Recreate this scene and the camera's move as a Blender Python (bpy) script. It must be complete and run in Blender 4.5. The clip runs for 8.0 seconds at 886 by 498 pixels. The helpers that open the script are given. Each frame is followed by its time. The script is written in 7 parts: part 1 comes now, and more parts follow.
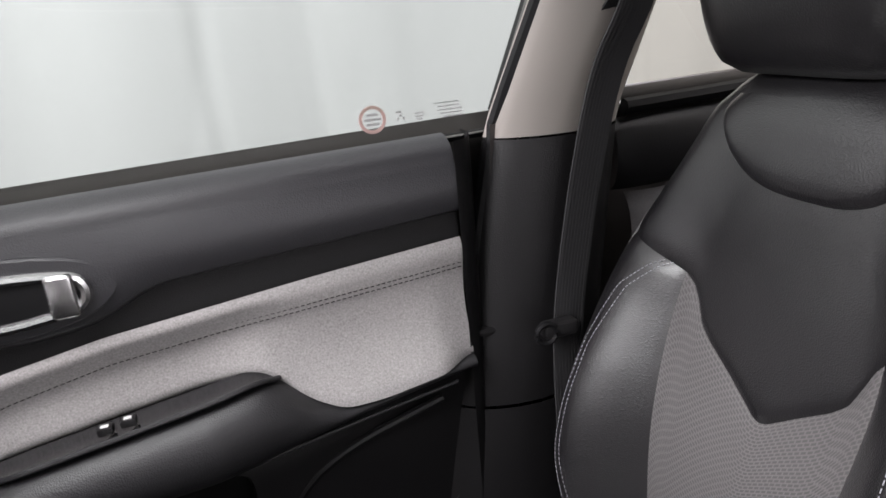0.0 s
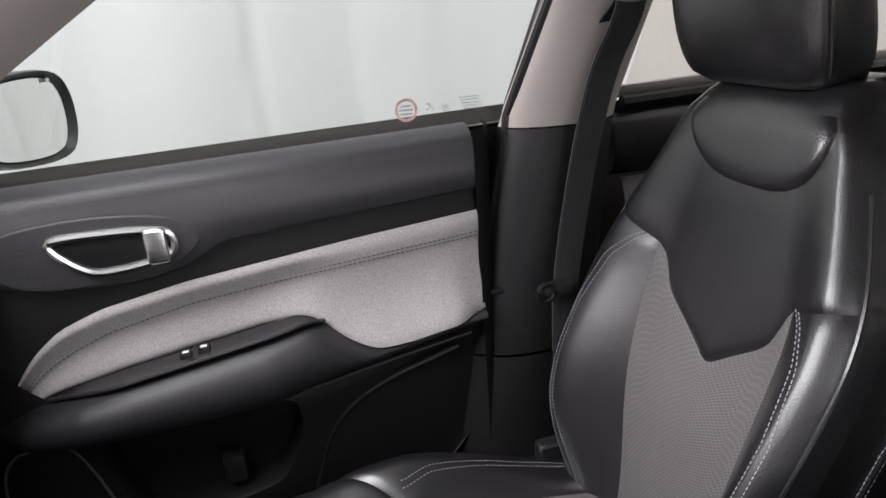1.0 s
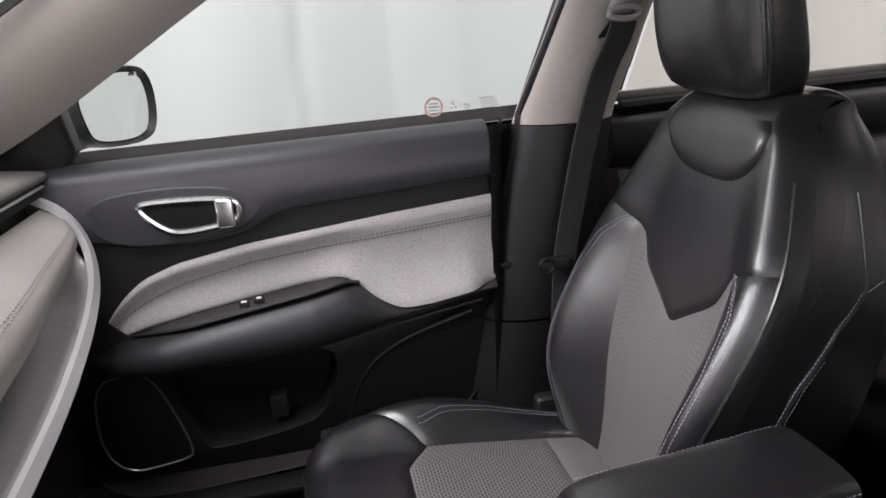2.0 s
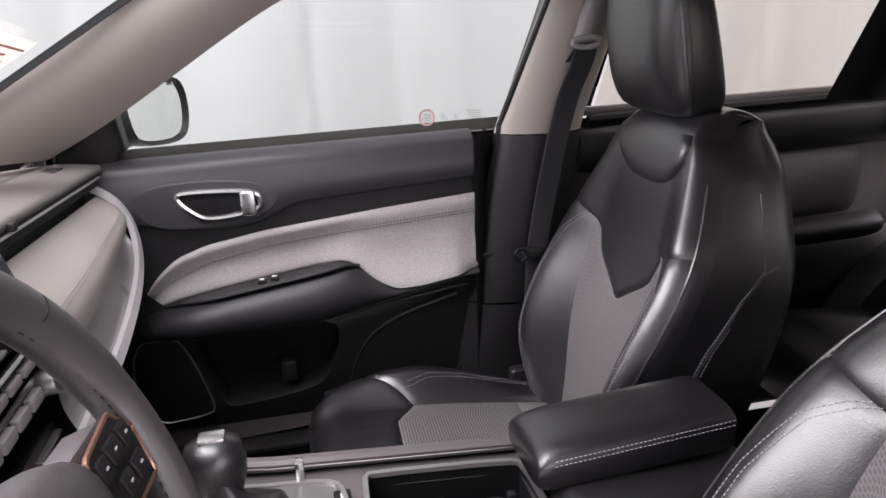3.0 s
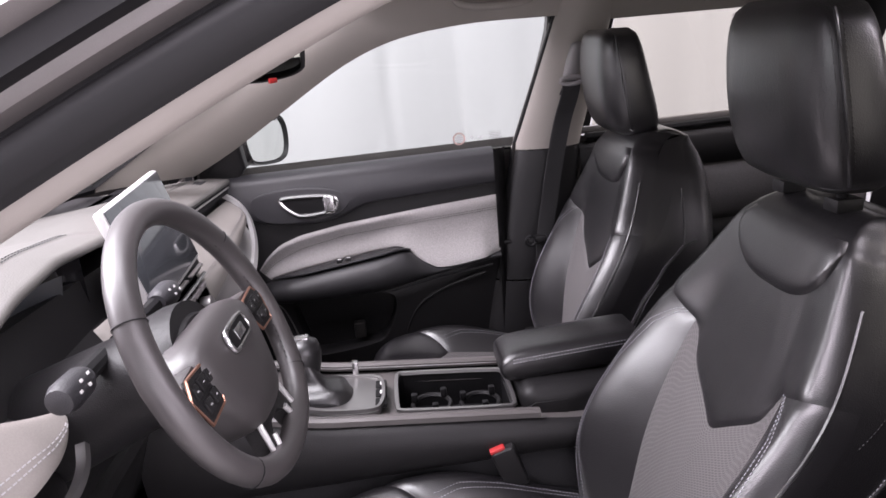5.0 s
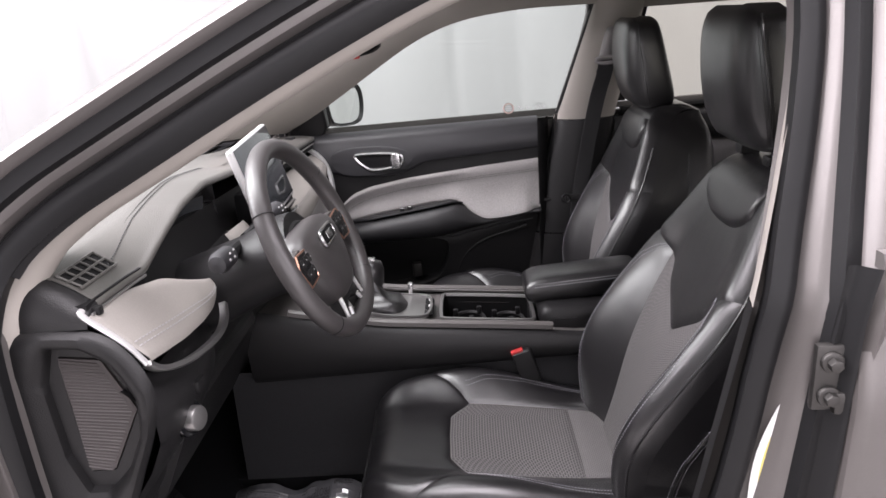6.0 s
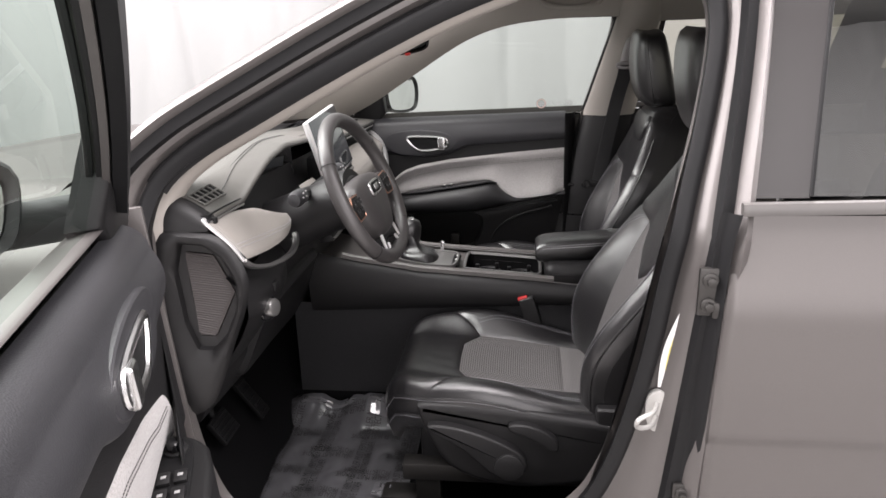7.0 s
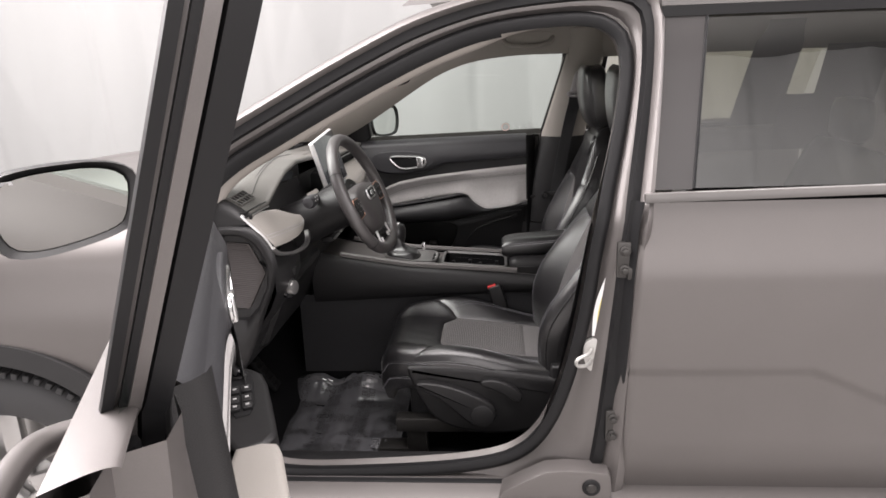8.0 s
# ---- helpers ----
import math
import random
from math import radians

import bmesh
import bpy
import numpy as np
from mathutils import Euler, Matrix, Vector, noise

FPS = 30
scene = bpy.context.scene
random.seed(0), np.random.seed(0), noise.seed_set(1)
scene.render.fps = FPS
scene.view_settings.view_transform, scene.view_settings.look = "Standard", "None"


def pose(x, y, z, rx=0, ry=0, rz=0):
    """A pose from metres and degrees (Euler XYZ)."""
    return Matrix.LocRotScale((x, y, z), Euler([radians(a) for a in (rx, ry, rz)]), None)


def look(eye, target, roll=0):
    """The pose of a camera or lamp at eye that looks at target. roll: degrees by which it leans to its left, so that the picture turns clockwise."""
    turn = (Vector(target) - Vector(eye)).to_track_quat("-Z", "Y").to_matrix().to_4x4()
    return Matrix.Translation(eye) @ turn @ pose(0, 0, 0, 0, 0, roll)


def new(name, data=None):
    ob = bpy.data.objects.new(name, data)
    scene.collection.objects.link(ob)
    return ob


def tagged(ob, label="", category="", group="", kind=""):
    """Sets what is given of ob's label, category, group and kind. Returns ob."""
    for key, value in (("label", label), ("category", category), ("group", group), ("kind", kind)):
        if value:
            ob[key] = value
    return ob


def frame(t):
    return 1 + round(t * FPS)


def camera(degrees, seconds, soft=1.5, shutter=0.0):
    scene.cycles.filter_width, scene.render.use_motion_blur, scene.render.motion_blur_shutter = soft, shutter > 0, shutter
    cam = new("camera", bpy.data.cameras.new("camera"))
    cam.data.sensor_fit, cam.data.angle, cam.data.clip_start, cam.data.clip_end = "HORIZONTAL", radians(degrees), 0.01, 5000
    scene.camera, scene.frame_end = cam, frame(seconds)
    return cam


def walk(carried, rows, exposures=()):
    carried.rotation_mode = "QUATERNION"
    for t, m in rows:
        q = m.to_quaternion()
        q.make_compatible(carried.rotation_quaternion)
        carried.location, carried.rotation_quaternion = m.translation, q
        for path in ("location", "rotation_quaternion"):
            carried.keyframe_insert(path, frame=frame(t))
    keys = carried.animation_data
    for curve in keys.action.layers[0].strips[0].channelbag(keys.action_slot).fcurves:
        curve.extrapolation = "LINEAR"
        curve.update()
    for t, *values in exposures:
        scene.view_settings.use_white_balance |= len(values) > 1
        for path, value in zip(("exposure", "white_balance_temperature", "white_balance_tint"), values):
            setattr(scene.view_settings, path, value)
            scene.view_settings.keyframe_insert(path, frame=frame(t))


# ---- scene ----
cam = camera(65.7, 8.0, soft=1.6)
PATH = [
    (0, (-0.333, -0.087, 1.174), (0.202, 1.631, 0.565), -5.4),
    (0.5, (-0.368, -0.160, 1.191), (0.141, 1.550, 0.537), -4.5),
    (1, (-0.372, -0.260, 1.207), (0.081, 1.471, 0.567), -4.5),
    (1.5, (-0.388, -0.349, 1.220), (0.005, 1.396, 0.580), -4.1),
    (3, (-0.413, -0.669, 1.266), (-0.053, 1.092, 0.648), -2.2),
    (3.5, (-0.374, -0.755, 1.294), (-0.076, 1.030, 0.715), -3.0),
    (4, (-0.342, -0.880, 1.310), (-0.107, 0.921, 0.751), -3.6),
    (4.5, (-0.335, -1.017, 1.330), (-0.169, 0.792, 0.775), -4.8),
    (5.8, (-0.319, -1.443, 1.361), (-0.341, 0.358, 0.756), -4.4),
    (6, (-0.297, -1.517, 1.370), (-0.372, 0.279, 0.753), -4.3),
    (6.5, (-0.242, -1.720, 1.377), (-0.422, 0.066, 0.752), -3.3),
    (7, (-0.193, -1.900, 1.392), (-0.425, -0.118, 0.778), -2.2),
    (7.5, (-0.174, -2.120, 1.419), (-0.407, -0.330, 0.825), -2.5),
    (8, (-0.171, -2.301, 1.427), (-0.332, -0.489, 0.880), -2.5),
]
walk(cam, [(t, look(eye, target, roll)) for t, eye, target, roll in PATH],
     exposures=[(0.0, 0.27, 6500, 11), (1.7, 0.28, 6500, 13), (3.0, 0.36, 6500, 17), (3.6, 0.46, 6500, 20), (4.6, 0.50, 6400, 22), (5.9, 0.20, 6500, 15), (7.0, 0.12, 6700, 10), (7.6, 0.06, 6700, 10), (8.0, -0.10, 6800, 10)])

# ---- light: a photo booth hung with white cloth; its unseen area lamps are added ----
world = bpy.data.worlds.new("World")
scene.world = world
world.use_nodes = True
world.node_tree.nodes["Background"].inputs[0].default_value = (0.9, 0.95, 1.0, 1)
world.node_tree.nodes["Background"].inputs[1].default_value = 0.22


def added_lamp(name, x, y, z, sx, sy, watts, aim=(0, 0, 0), tint=(1.0, 0.955, 1.0)):
    lamp = bpy.data.lights.new(name, "AREA")
    lamp.shape, lamp.size, lamp.size_y, lamp.energy, lamp.color = "RECTANGLE", sx, sy, watts, tint
    ob = new(name, lamp)
    ob.matrix_world = look((x, y, z), aim)
    return ob


# None of these area lamps is seen; each is added where brightness was wanting.
added_lamp("added_lamp_ceiling", -0.8, -1.1, 4.4, 6.4, 2.6, 600, (-0.8, -1.0, 0))
added_lamp("added_lamp_near", -0.1, -4.1, 1.35, 7.4, 1.9, 150, (-0.1, 0.0, 1.2))
added_lamp("added_lamp_front", -4.1, -0.4, 2.9, 3.6, 1.6, 345, (0.0, -0.1, 0.9))
added_lamp("added_lamp_over_bonnet", -2.5, 0.1, 4.2, 2.4, 1.6, 190, (0.0, 0.2, 0.6))
added_lamp("added_lamp_back", 3.7, -0.6, 2.5, 3.6, 1.3, 260, (0.0, -0.4, 0.9))
# Added to brighten the near curtain, which the rear glass reflects.
added_lamp("added_lamp_wash", 0.6, -2.8, 4.5, 6.0, 0.6, 190, (0.6, -4.6, 1.6))

# ---- materials ----
MATS = {}


def material(name, color, rough=0.5, metal=0.0, spot=0.0, spot_scale=6.0, fine=0.0, fine_scale=180.0, bump=0.0, bump_scale=300.0,
             cells=False, coat=0.0, spec=0.5, rough_var=0.08, sheen=0.0, coat_rough=0.06):
    """A principled surface with broad stains, fine grain and relief, in metres."""
    m = bpy.data.materials.new(name)
    m.use_nodes = True
    n, l = m.node_tree.nodes, m.node_tree.links
    b = n["Principled BSDF"]
    b.inputs["Roughness"].default_value, b.inputs["Metallic"].default_value = rough, metal
    b.inputs["Coat Weight"].default_value, b.inputs["Coat Roughness"].default_value = coat, coat_rough
    b.inputs["Specular IOR Level"].default_value = spec
    b.inputs["Sheen Weight"].default_value = sheen
    co = n.new("ShaderNodeTexCoord")
    big = n.new("ShaderNodeTexNoise")
    big.inputs["Scale"].default_value, big.inputs["Detail"].default_value = spot_scale, 5
    l.new(co.outputs["Object"], big.inputs["Vector"])
    small = n.new("ShaderNodeTexNoise")
    small.inputs["Scale"].default_value, small.inputs["Detail"].default_value = fine_scale, 3
    l.new(co.outputs["Object"], small.inputs["Vector"])
    mix = n.new("ShaderNodeMix")
    mix.data_type, mix.blend_type = "RGBA", "MULTIPLY"
    mix.inputs[0].default_value = 1.0
    mix.inputs[6].default_value = (*color, 1)
    add = n.new("ShaderNodeMath")
    add.operation = "MULTIPLY_ADD"
    l.new(big.outputs["Fac"], add.inputs[0])
    add.inputs[1].default_value, add.inputs[2].default_value = spot * 2, 1 - spot
    add2 = n.new("ShaderNodeMath")
    add2.operation = "MULTIPLY_ADD"
    l.new(small.outputs["Fac"], add2.inputs[0])
    add2.inputs[1].default_value = fine * 2
    off = n.new("ShaderNodeMath")
    off.operation = "SUBTRACT"
    l.new(add.outputs[0], off.inputs[0])
    off.inputs[1].default_value = fine
    l.new(off.outputs[0], add2.inputs[2])
    l.new(add2.outputs[0], mix.inputs[7])
    l.new(mix.outputs[2], b.inputs["Base Color"])
    if rough_var:
        rv = n.new("ShaderNodeMath")
        rv.operation = "MULTIPLY_ADD"
        l.new(big.outputs["Fac"], rv.inputs[0])
        rv.inputs[1].default_value, rv.inputs[2].default_value = rough_var * 2, rough - rough_var
        l.new(rv.outputs[0], b.inputs["Roughness"])
    if bump:
        if cells:
            tex = n.new("ShaderNodeTexVoronoi")
            tex.inputs["Scale"].default_value = bump_scale
            out = tex.outputs["Distance"]
        else:
            tex = n.new("ShaderNodeTexNoise")
            tex.inputs["Scale"].default_value, tex.inputs["Detail"].default_value = bump_scale, 3
            out = tex.outputs["Fac"]
        l.new(co.outputs["Object"], tex.inputs["Vector"])
        bp = n.new("ShaderNodeBump")
        bp.inputs["Strength"].default_value, bp.inputs["Distance"].default_value = bump, 0.001
        l.new(out, bp.inputs["Height"])
        l.new(bp.outputs[0], b.inputs["Normal"])
    MATS[name] = m
    return m


LEATHER = material("black_leather", (0.0075, 0.0072, 0.0079), 0.35, coat=0.75, coat_rough=0.27, spot=0.16, spot_scale=9, spec=0.5, bump=0.35, bump_scale=640, cells=True, rough_var=0.06)
# Wheel leather: its grey is raised to hold the light on the wheel.
WHEELHIDE = material("light_raised_leather", (0.037, 0.034, 0.034), 0.42, spec=0.8, spot=0.10, spot_scale=12, bump=0.12, bump_scale=800, cells=True, rough_var=0.03)
VINYL = material("black_soft_vinyl", (0.022, 0.022, 0.0245), 0.44, spec=0.6, spot=0.2, spot_scale=7, bump=0.3, bump_scale=500, cells=True)
ARMSKIN = material("dark_padded_vinyl", (0.012, 0.012, 0.013), 0.5, spec=0.5, spot=0.2, spot_scale=7, bump=0.35, bump_scale=500, cells=True)
PLASTIC = material("black_grained_plastic", (0.0088, 0.0086, 0.0090), 0.46, spec=0.32, spot=0.2, bump=0.25, bump_scale=600, cells=True)
DARK = material("deep_black_plastic", (0.004, 0.004, 0.0045), 0.6, spec=0.25, spot=0.2)
GLOSS = material("piano_black", (0.006, 0.006, 0.007), 0.08, spot=0.1, spec=0.9, rough_var=0.02)
RUBBER = material("rubber_seal", (0.0065, 0.0065, 0.007), 0.5, spec=0.22, spot=0.2, bump=0.1, bump_scale=200)
CLOTH_GREY = material("heather_grey_cloth", (0.27, 0.26, 0.255), 0.85, spot=0.12, spot_scale=10, fine=0.6, fine_scale=420, bump=0.5, bump_scale=900, sheen=0.2)
TRIM_BEIGE = material("light_grey_trim", (0.27, 0.25, 0.227), 0.7, spot=0.08, bump=0.12, bump_scale=700)
LINER = material("headliner_cloth", (0.32, 0.31, 0.295), 0.9, spot=0.08, fine=0.12, fine_scale=600, bump=0.3, bump_scale=800)
DASHTOP = material("dark_grey_dash_vinyl", (0.075, 0.073, 0.067), 0.46, spec=0.6, spot=0.15, bump=0.3, bump_scale=450, cells=True)
PAINT = material("granite_metallic_paint", (0.098, 0.090, 0.087), 0.44, metal=0.5, spot=0.06, fine=0.1, fine_scale=900, coat=0.24, coat_rough=0.24, rough_var=0.03)
CHROME = material("satin_chrome", (0.58, 0.58, 0.58), 0.26, metal=1.0, spot=0.05)
SILVER = material("matt_silver", (0.34, 0.335, 0.33), 0.35, metal=0.9, spot=0.08)
BRIGHT = material("bright_satin_silver", (0.60, 0.60, 0.595), 0.34, metal=0.55, spot=0.05)
PADCLOTH = material("smooth_pale_grey_pad", (0.215, 0.202, 0.186), 0.62, spec=0.4, spot=0.10, spot_scale=9, fine=0.14, fine_scale=500, bump=0.3, bump_scale=800)
STEEL = material("zinc_steel", (0.36, 0.355, 0.34), 0.45, metal=0.5, spot=0.15, spot_scale=40)
BOLT = material("dark_bolt_steel", (0.05, 0.048, 0.046), 0.4, metal=0.8, spot=0.2, spot_scale=60)
THREAD = material("pale_grey_thread", (0.26, 0.26, 0.28), 0.8, fine=0.2, fine_scale=900)
WEBBING = material("black_belt_webbing", (0.02, 0.02, 0.021), 0.7, spot=0.1, fine=0.2, fine_scale=500, bump=0.4, bump_scale=600)
FELT = material("dark_moulded_felt", (0.019, 0.019, 0.0205), 0.85, spec=0.3, spot=0.2, fine=0.3, fine_scale=300, bump=0.4, bump_scale=400)
CARPET = material("black_carpet", (0.004, 0.004, 0.0045), 0.95, spec=0.1, fine=0.4, fine_scale=400, bump=0.8, bump_scale=500)
BELTLINE = material("satin_grey_moulding", (0.085, 0.08, 0.077), 0.4, spec=0.5, spot=0.1)
GREY_PLASTIC = material("grey_belt_plastic", (0.21, 0.20, 0.20), 0.5, spot=0.1)
WHITE = material("white_print", (0.62, 0.62, 0.61), 0.6, spot=0.03)
RED = material("red_button", (0.38, 0.022, 0.022), 0.45, spot=0.1)
REDPRINT = material("faded_red_print", (0.48, 0.33, 0.30), 0.7, spot=0.1)
GREYPRINT = material("grey_print", (0.3, 0.3, 0.3), 0.7, spot=0.1)
YELLOW = material("yellow_label_paper", (0.58, 0.50, 0.14), 0.6, spot=0.05)
COPPER = material("copper_accent", (0.45, 0.25, 0.18), 0.3, metal=0.9, spot=0.05)
TYRE = material("tyre_rubber", (0.02, 0.02, 0.021), 0.75, spot=0.2, bump=0.3, bump_scale=200)
FLOOR = material("grey_booth_floor", (0.33, 0.32, 0.31), 0.45, spot=0.15, spot_scale=2, fine=0.1, fine_scale=60)
CURTAIN = material("white_curtain_cloth", (0.218, 0.222, 0.219), 0.9, spot=0.04, spot_scale=1.5, fine=0.03, fine_scale=150, bump=0.15, bump_scale=40)
CEIL = material("dark_hall_wall", (0.12, 0.12, 0.12), 0.9, spot=0.1)
CEILING = material("pale_grey_ceiling", (0.52, 0.52, 0.51), 0.9, spot=0.08)
FILM = material("black_plastic_film", (0.075, 0.075, 0.080), 0.20, spot=0.3, spot_scale=14, bump=1.0, bump_scale=26, rough_var=0.06)
CLEARFILM = material("clear_film_edge", (0.10, 0.10, 0.105), 0.10, spot=0.2, spec=1.0, coat=1.0)
FILMPRINT = material("dull_black_print", (0.003, 0.003, 0.003), 0.7, spot=0.1)
SCREEN = material("grey_glass_screen", (0.05, 0.055, 0.06), 0.08, spot=0.1, coat=0.5)
MIRROR = material("mirror_silver", (0.86, 0.88, 0.86), 0.02, metal=1.0, rough_var=0.0)


def perforated(name, base, hole, width, row, mortar, relief):
    """Grey woven seat cloth with rows of small dark holes, laid out in metres by the mesh's own map."""
    m = material(name, base, 0.8, spot=0.12, spot_scale=12, fine=0.2, fine_scale=600, bump=0.0)
    n, l = m.node_tree.nodes, m.node_tree.links
    b = n["Principled BSDF"]
    uv = n.new("ShaderNodeUVMap")
    br = n.new("ShaderNodeTexBrick")
    br.inputs["Scale"].default_value = 1.0
    br.inputs["Brick Width"].default_value, br.inputs["Row Height"].default_value = width, row
    br.inputs["Mortar Size"].default_value, br.inputs["Mortar Smooth"].default_value = mortar, 1.0
    l.new(uv.outputs[0], br.inputs["Vector"])
    old = b.inputs["Base Color"].links[0].from_socket
    mix = n.new("ShaderNodeMix")
    mix.data_type, mix.blend_type = "RGBA", "MIX"
    l.new(br.outputs["Fac"], mix.inputs[0])
    l.new(old, mix.inputs[7])
    mix.inputs[6].default_value = (*hole, 1)
    l.new(mix.outputs[2], b.inputs["Base Color"])
    bp = n.new("ShaderNodeBump")
    bp.inputs["Strength"].default_value, bp.inputs["Distance"].default_value = relief, 0.0012
    l.new(br.outputs["Fac"], bp.inputs["Height"])
    l.new(bp.outputs[0], b.inputs["Normal"])
    return m


MESHCLOTH = perforated("perforated_grey_cloth", (0.128, 0.122, 0.120), (0.032, 0.031, 0.031), 0.0088, 0.0056, 0.0018, 0.6)
FINECLOTH = perforated("fine_grey_cloth", (0.108, 0.103, 0.102), (0.060, 0.058, 0.057), 0.0060, 0.0038, 0.0013, 0.3)


def glass(name, tint, gloss):
    """Thin pane: mostly clear with a real gloss that grows at grazing angles, tinted by colour."""
    m = bpy.data.materials.new(name)
    m.use_nodes = True
    n, l = m.node_tree.nodes, m.node_tree.links
    n.remove(n["Principled BSDF"])
    tr, gl, mx, lw, pw, mu = (n.new("ShaderNodeBsdfTransparent"), n.new("ShaderNodeBsdfGlossy"), n.new("ShaderNodeMixShader"), n.new("ShaderNodeLayerWeight"),
                              n.new("ShaderNodeMath"), n.new("ShaderNodeMath"))
    tr.inputs[0].default_value = (*tint, 1)
    gl.inputs["Roughness"].default_value = 0.01
    pw.operation, mu.operation = "POWER", "MULTIPLY_ADD"
    l.new(lw.outputs["Facing"], pw.inputs[0])
    pw.inputs[1].default_value = 4.0
    l.new(pw.outputs[0], mu.inputs[0])
    mu.inputs[1].default_value, mu.inputs[2].default_value = gloss * 4, gloss
    l.new(mu.outputs[0], mx.inputs[0])
    l.new(tr.outputs[0], mx.inputs[1])
    l.new(gl.outputs[0], mx.inputs[2])
    l.new(mx.outputs[0], n["Material Output"].inputs["Surface"])
    return m


CLEAR = glass("clear_glass", (0.83, 0.89, 0.85), 0.045)
TINTED = glass("privacy_glass", (0.42, 0.42, 0.36), 0.30)
# Same green side glass; dimming from the slanted view is put into its tint.
DOORGLASS = glass("green_slant_dimmed_glass", (0.66, 0.75, 0.70), 0.05)
# Far side's privacy glass, its brighter look put into a paler tint.
LIT_PRIVACY = glass("lit_privacy_glass", (0.80, 0.79, 0.71), 0.08)
REARCLOTH = material("dark_grey_rear_cloth", (0.095, 0.091, 0.092), 0.85, spot=0.12, spot_scale=10, fine=0.5, fine_scale=420, bump=0.4, bump_scale=900)
APPLIQUE = material("gloss_dark_grey_panel", (0.040, 0.038, 0.038), 0.10, spot=0.06, spec=0.7, coat=0.5, coat_rough=0.04, rough_var=0.02)

# ---- shape helpers ----
ORIGIN = {}

def thing(name, label, category, group="", kind="", at=(0, 0, 0)):
    ob = new(name)
    ob.empty_display_size = 0.05
    ob.location = at
    ORIGIN[ob.name] = Vector(at)
    return tagged(ob, label, category, group, kind)


def made(name, verts, faces, mat, parent=None, label="", uvs=None, sharp=35, at=None):
    """One mesh object; under a parent its points are taken relative to the parent's own origin."""
    if parent is not None:
        o = ORIGIN.get(parent.name, Vector((0, 0, 0)))
        verts = [Vector(v) - o for v in verts]
    me = bpy.data.meshes.new(name)
    me.from_pydata([tuple(v) for v in verts], [], faces)
    if uvs:
        lay = me.uv_layers.new(name="UVMap")
        for lp in me.loops:
            lay.data[lp.index].uv = uvs[lp.vertex_index]
    bm = bmesh.new()
    bm.from_mesh(me)
    bmesh.ops.recalc_face_normals(bm, faces=bm.faces[:])
    bm.to_mesh(me)
    bm.free()
    for p in me.polygons:
        p.use_smooth = True
    me.set_sharp_from_angle(angle=radians(sharp))
    me.materials.append(mat)
    ob = new(name, me)
    if parent is not None:
        ob.parent = parent
        ORIGIN[ob.name] = ORIGIN.get(parent.name, Vector((0, 0, 0)))
    if label:
        tagged(ob, label)
    return ob


def join(*pieces):
    verts, faces = [], []
    for v, f in pieces:
        k = len(verts)
        verts += list(v)
        faces += [[i + k for i in q] for q in f]
    return verts, faces


def from_bm(bm):
    bm.verts.index_update()
    out = [v.co.copy() for v in bm.verts], [[v.index for v in f.verts] for f in bm.faces]
    bm.free()
    return out


def box(c, s, bevel=0.004, seg=2, turn=None):
    bm = bmesh.new()
    bmesh.ops.create_cube(bm, size=1)
    for v in bm.verts:
        v.co = Vector((v.co.x * s[0], v.co.y * s[1], v.co.z * s[2]))
    if bevel:
        bmesh.ops.bevel(bm, geom=bm.edges[:], offset=min(bevel, min(s) * 0.45), segments=seg, profile=0.6, affect="EDGES")
    m = Matrix.Translation(c) @ (turn or Matrix())
    bm.transform(m)
    return from_bm(bm)


def prism(poly, place, lo, hi, bevel=0.003, seg=2):
    """A flat outline given thickness: place((a, b), h) gives the point."""
    bm = bmesh.new()
    low = [bm.verts.new(place(p, lo)) for p in poly]
    top = [bm.verts.new(place(p, hi)) for p in poly]
    n = len(poly)
    bm.faces.new(low[::-1])
    cap = bm.faces.new(top)
    for i in range(n):
        bm.faces.new((low[i], low[(i + 1) % n], top[(i + 1) % n], top[i]))
    bm.normal_update()
    if bevel:
        bmesh.ops.bevel(bm, geom=list(cap.edges), offset=bevel, segments=seg, profile=0.6, affect="EDGES")
    return from_bm(bm)


def loft(rings, closed=True, caps=True):
    verts, faces = [], []
    n = len(rings[0])
    for r in rings:
        verts += [Vector(p) for p in r]
    for j in range(len(rings) - 1):
        for i in range(n if closed else n - 1):
            a, b = j * n + i, j * n + (i + 1) % n
            faces.append([a, b, b + n, a + n])
    if caps and closed:
        faces.append(list(range(n))[::-1])
        faces.append(list(range((len(rings) - 1) * n, len(rings) * n)))
    return verts, faces


def sheet(fn, nu, nv, uv=None):
    """A surface patch fn(u, v), u and v from 0 to 1."""
    verts = [Vector(fn(i / nu, j / nv)) for j in range(nv + 1) for i in range(nu + 1)]
    faces = [[j * (nu + 1) + i, j * (nu + 1) + i + 1, (j + 1) * (nu + 1) + i + 1, (j + 1) * (nu + 1) + i] for j in range(nv) for i in range(nu)]
    if uv:
        return verts, faces, [uv(i / nu, j / nv) for j in range(nv + 1) for i in range(nu + 1)]
    return verts, faces


def chaikin(pts, rounds=2, closed=True):
    pts = [Vector(p) for p in pts]
    for _ in range(rounds):
        out = [] if closed else [pts[0]]
        n = len(pts)
        for i in range(n if closed else n - 1):
            a, b = pts[i], pts[(i + 1) % n]
            out += [a * 0.75 + b * 0.25, a * 0.25 + b * 0.75]
        if not closed:
            out.append(pts[-1])
        pts = out
    return pts


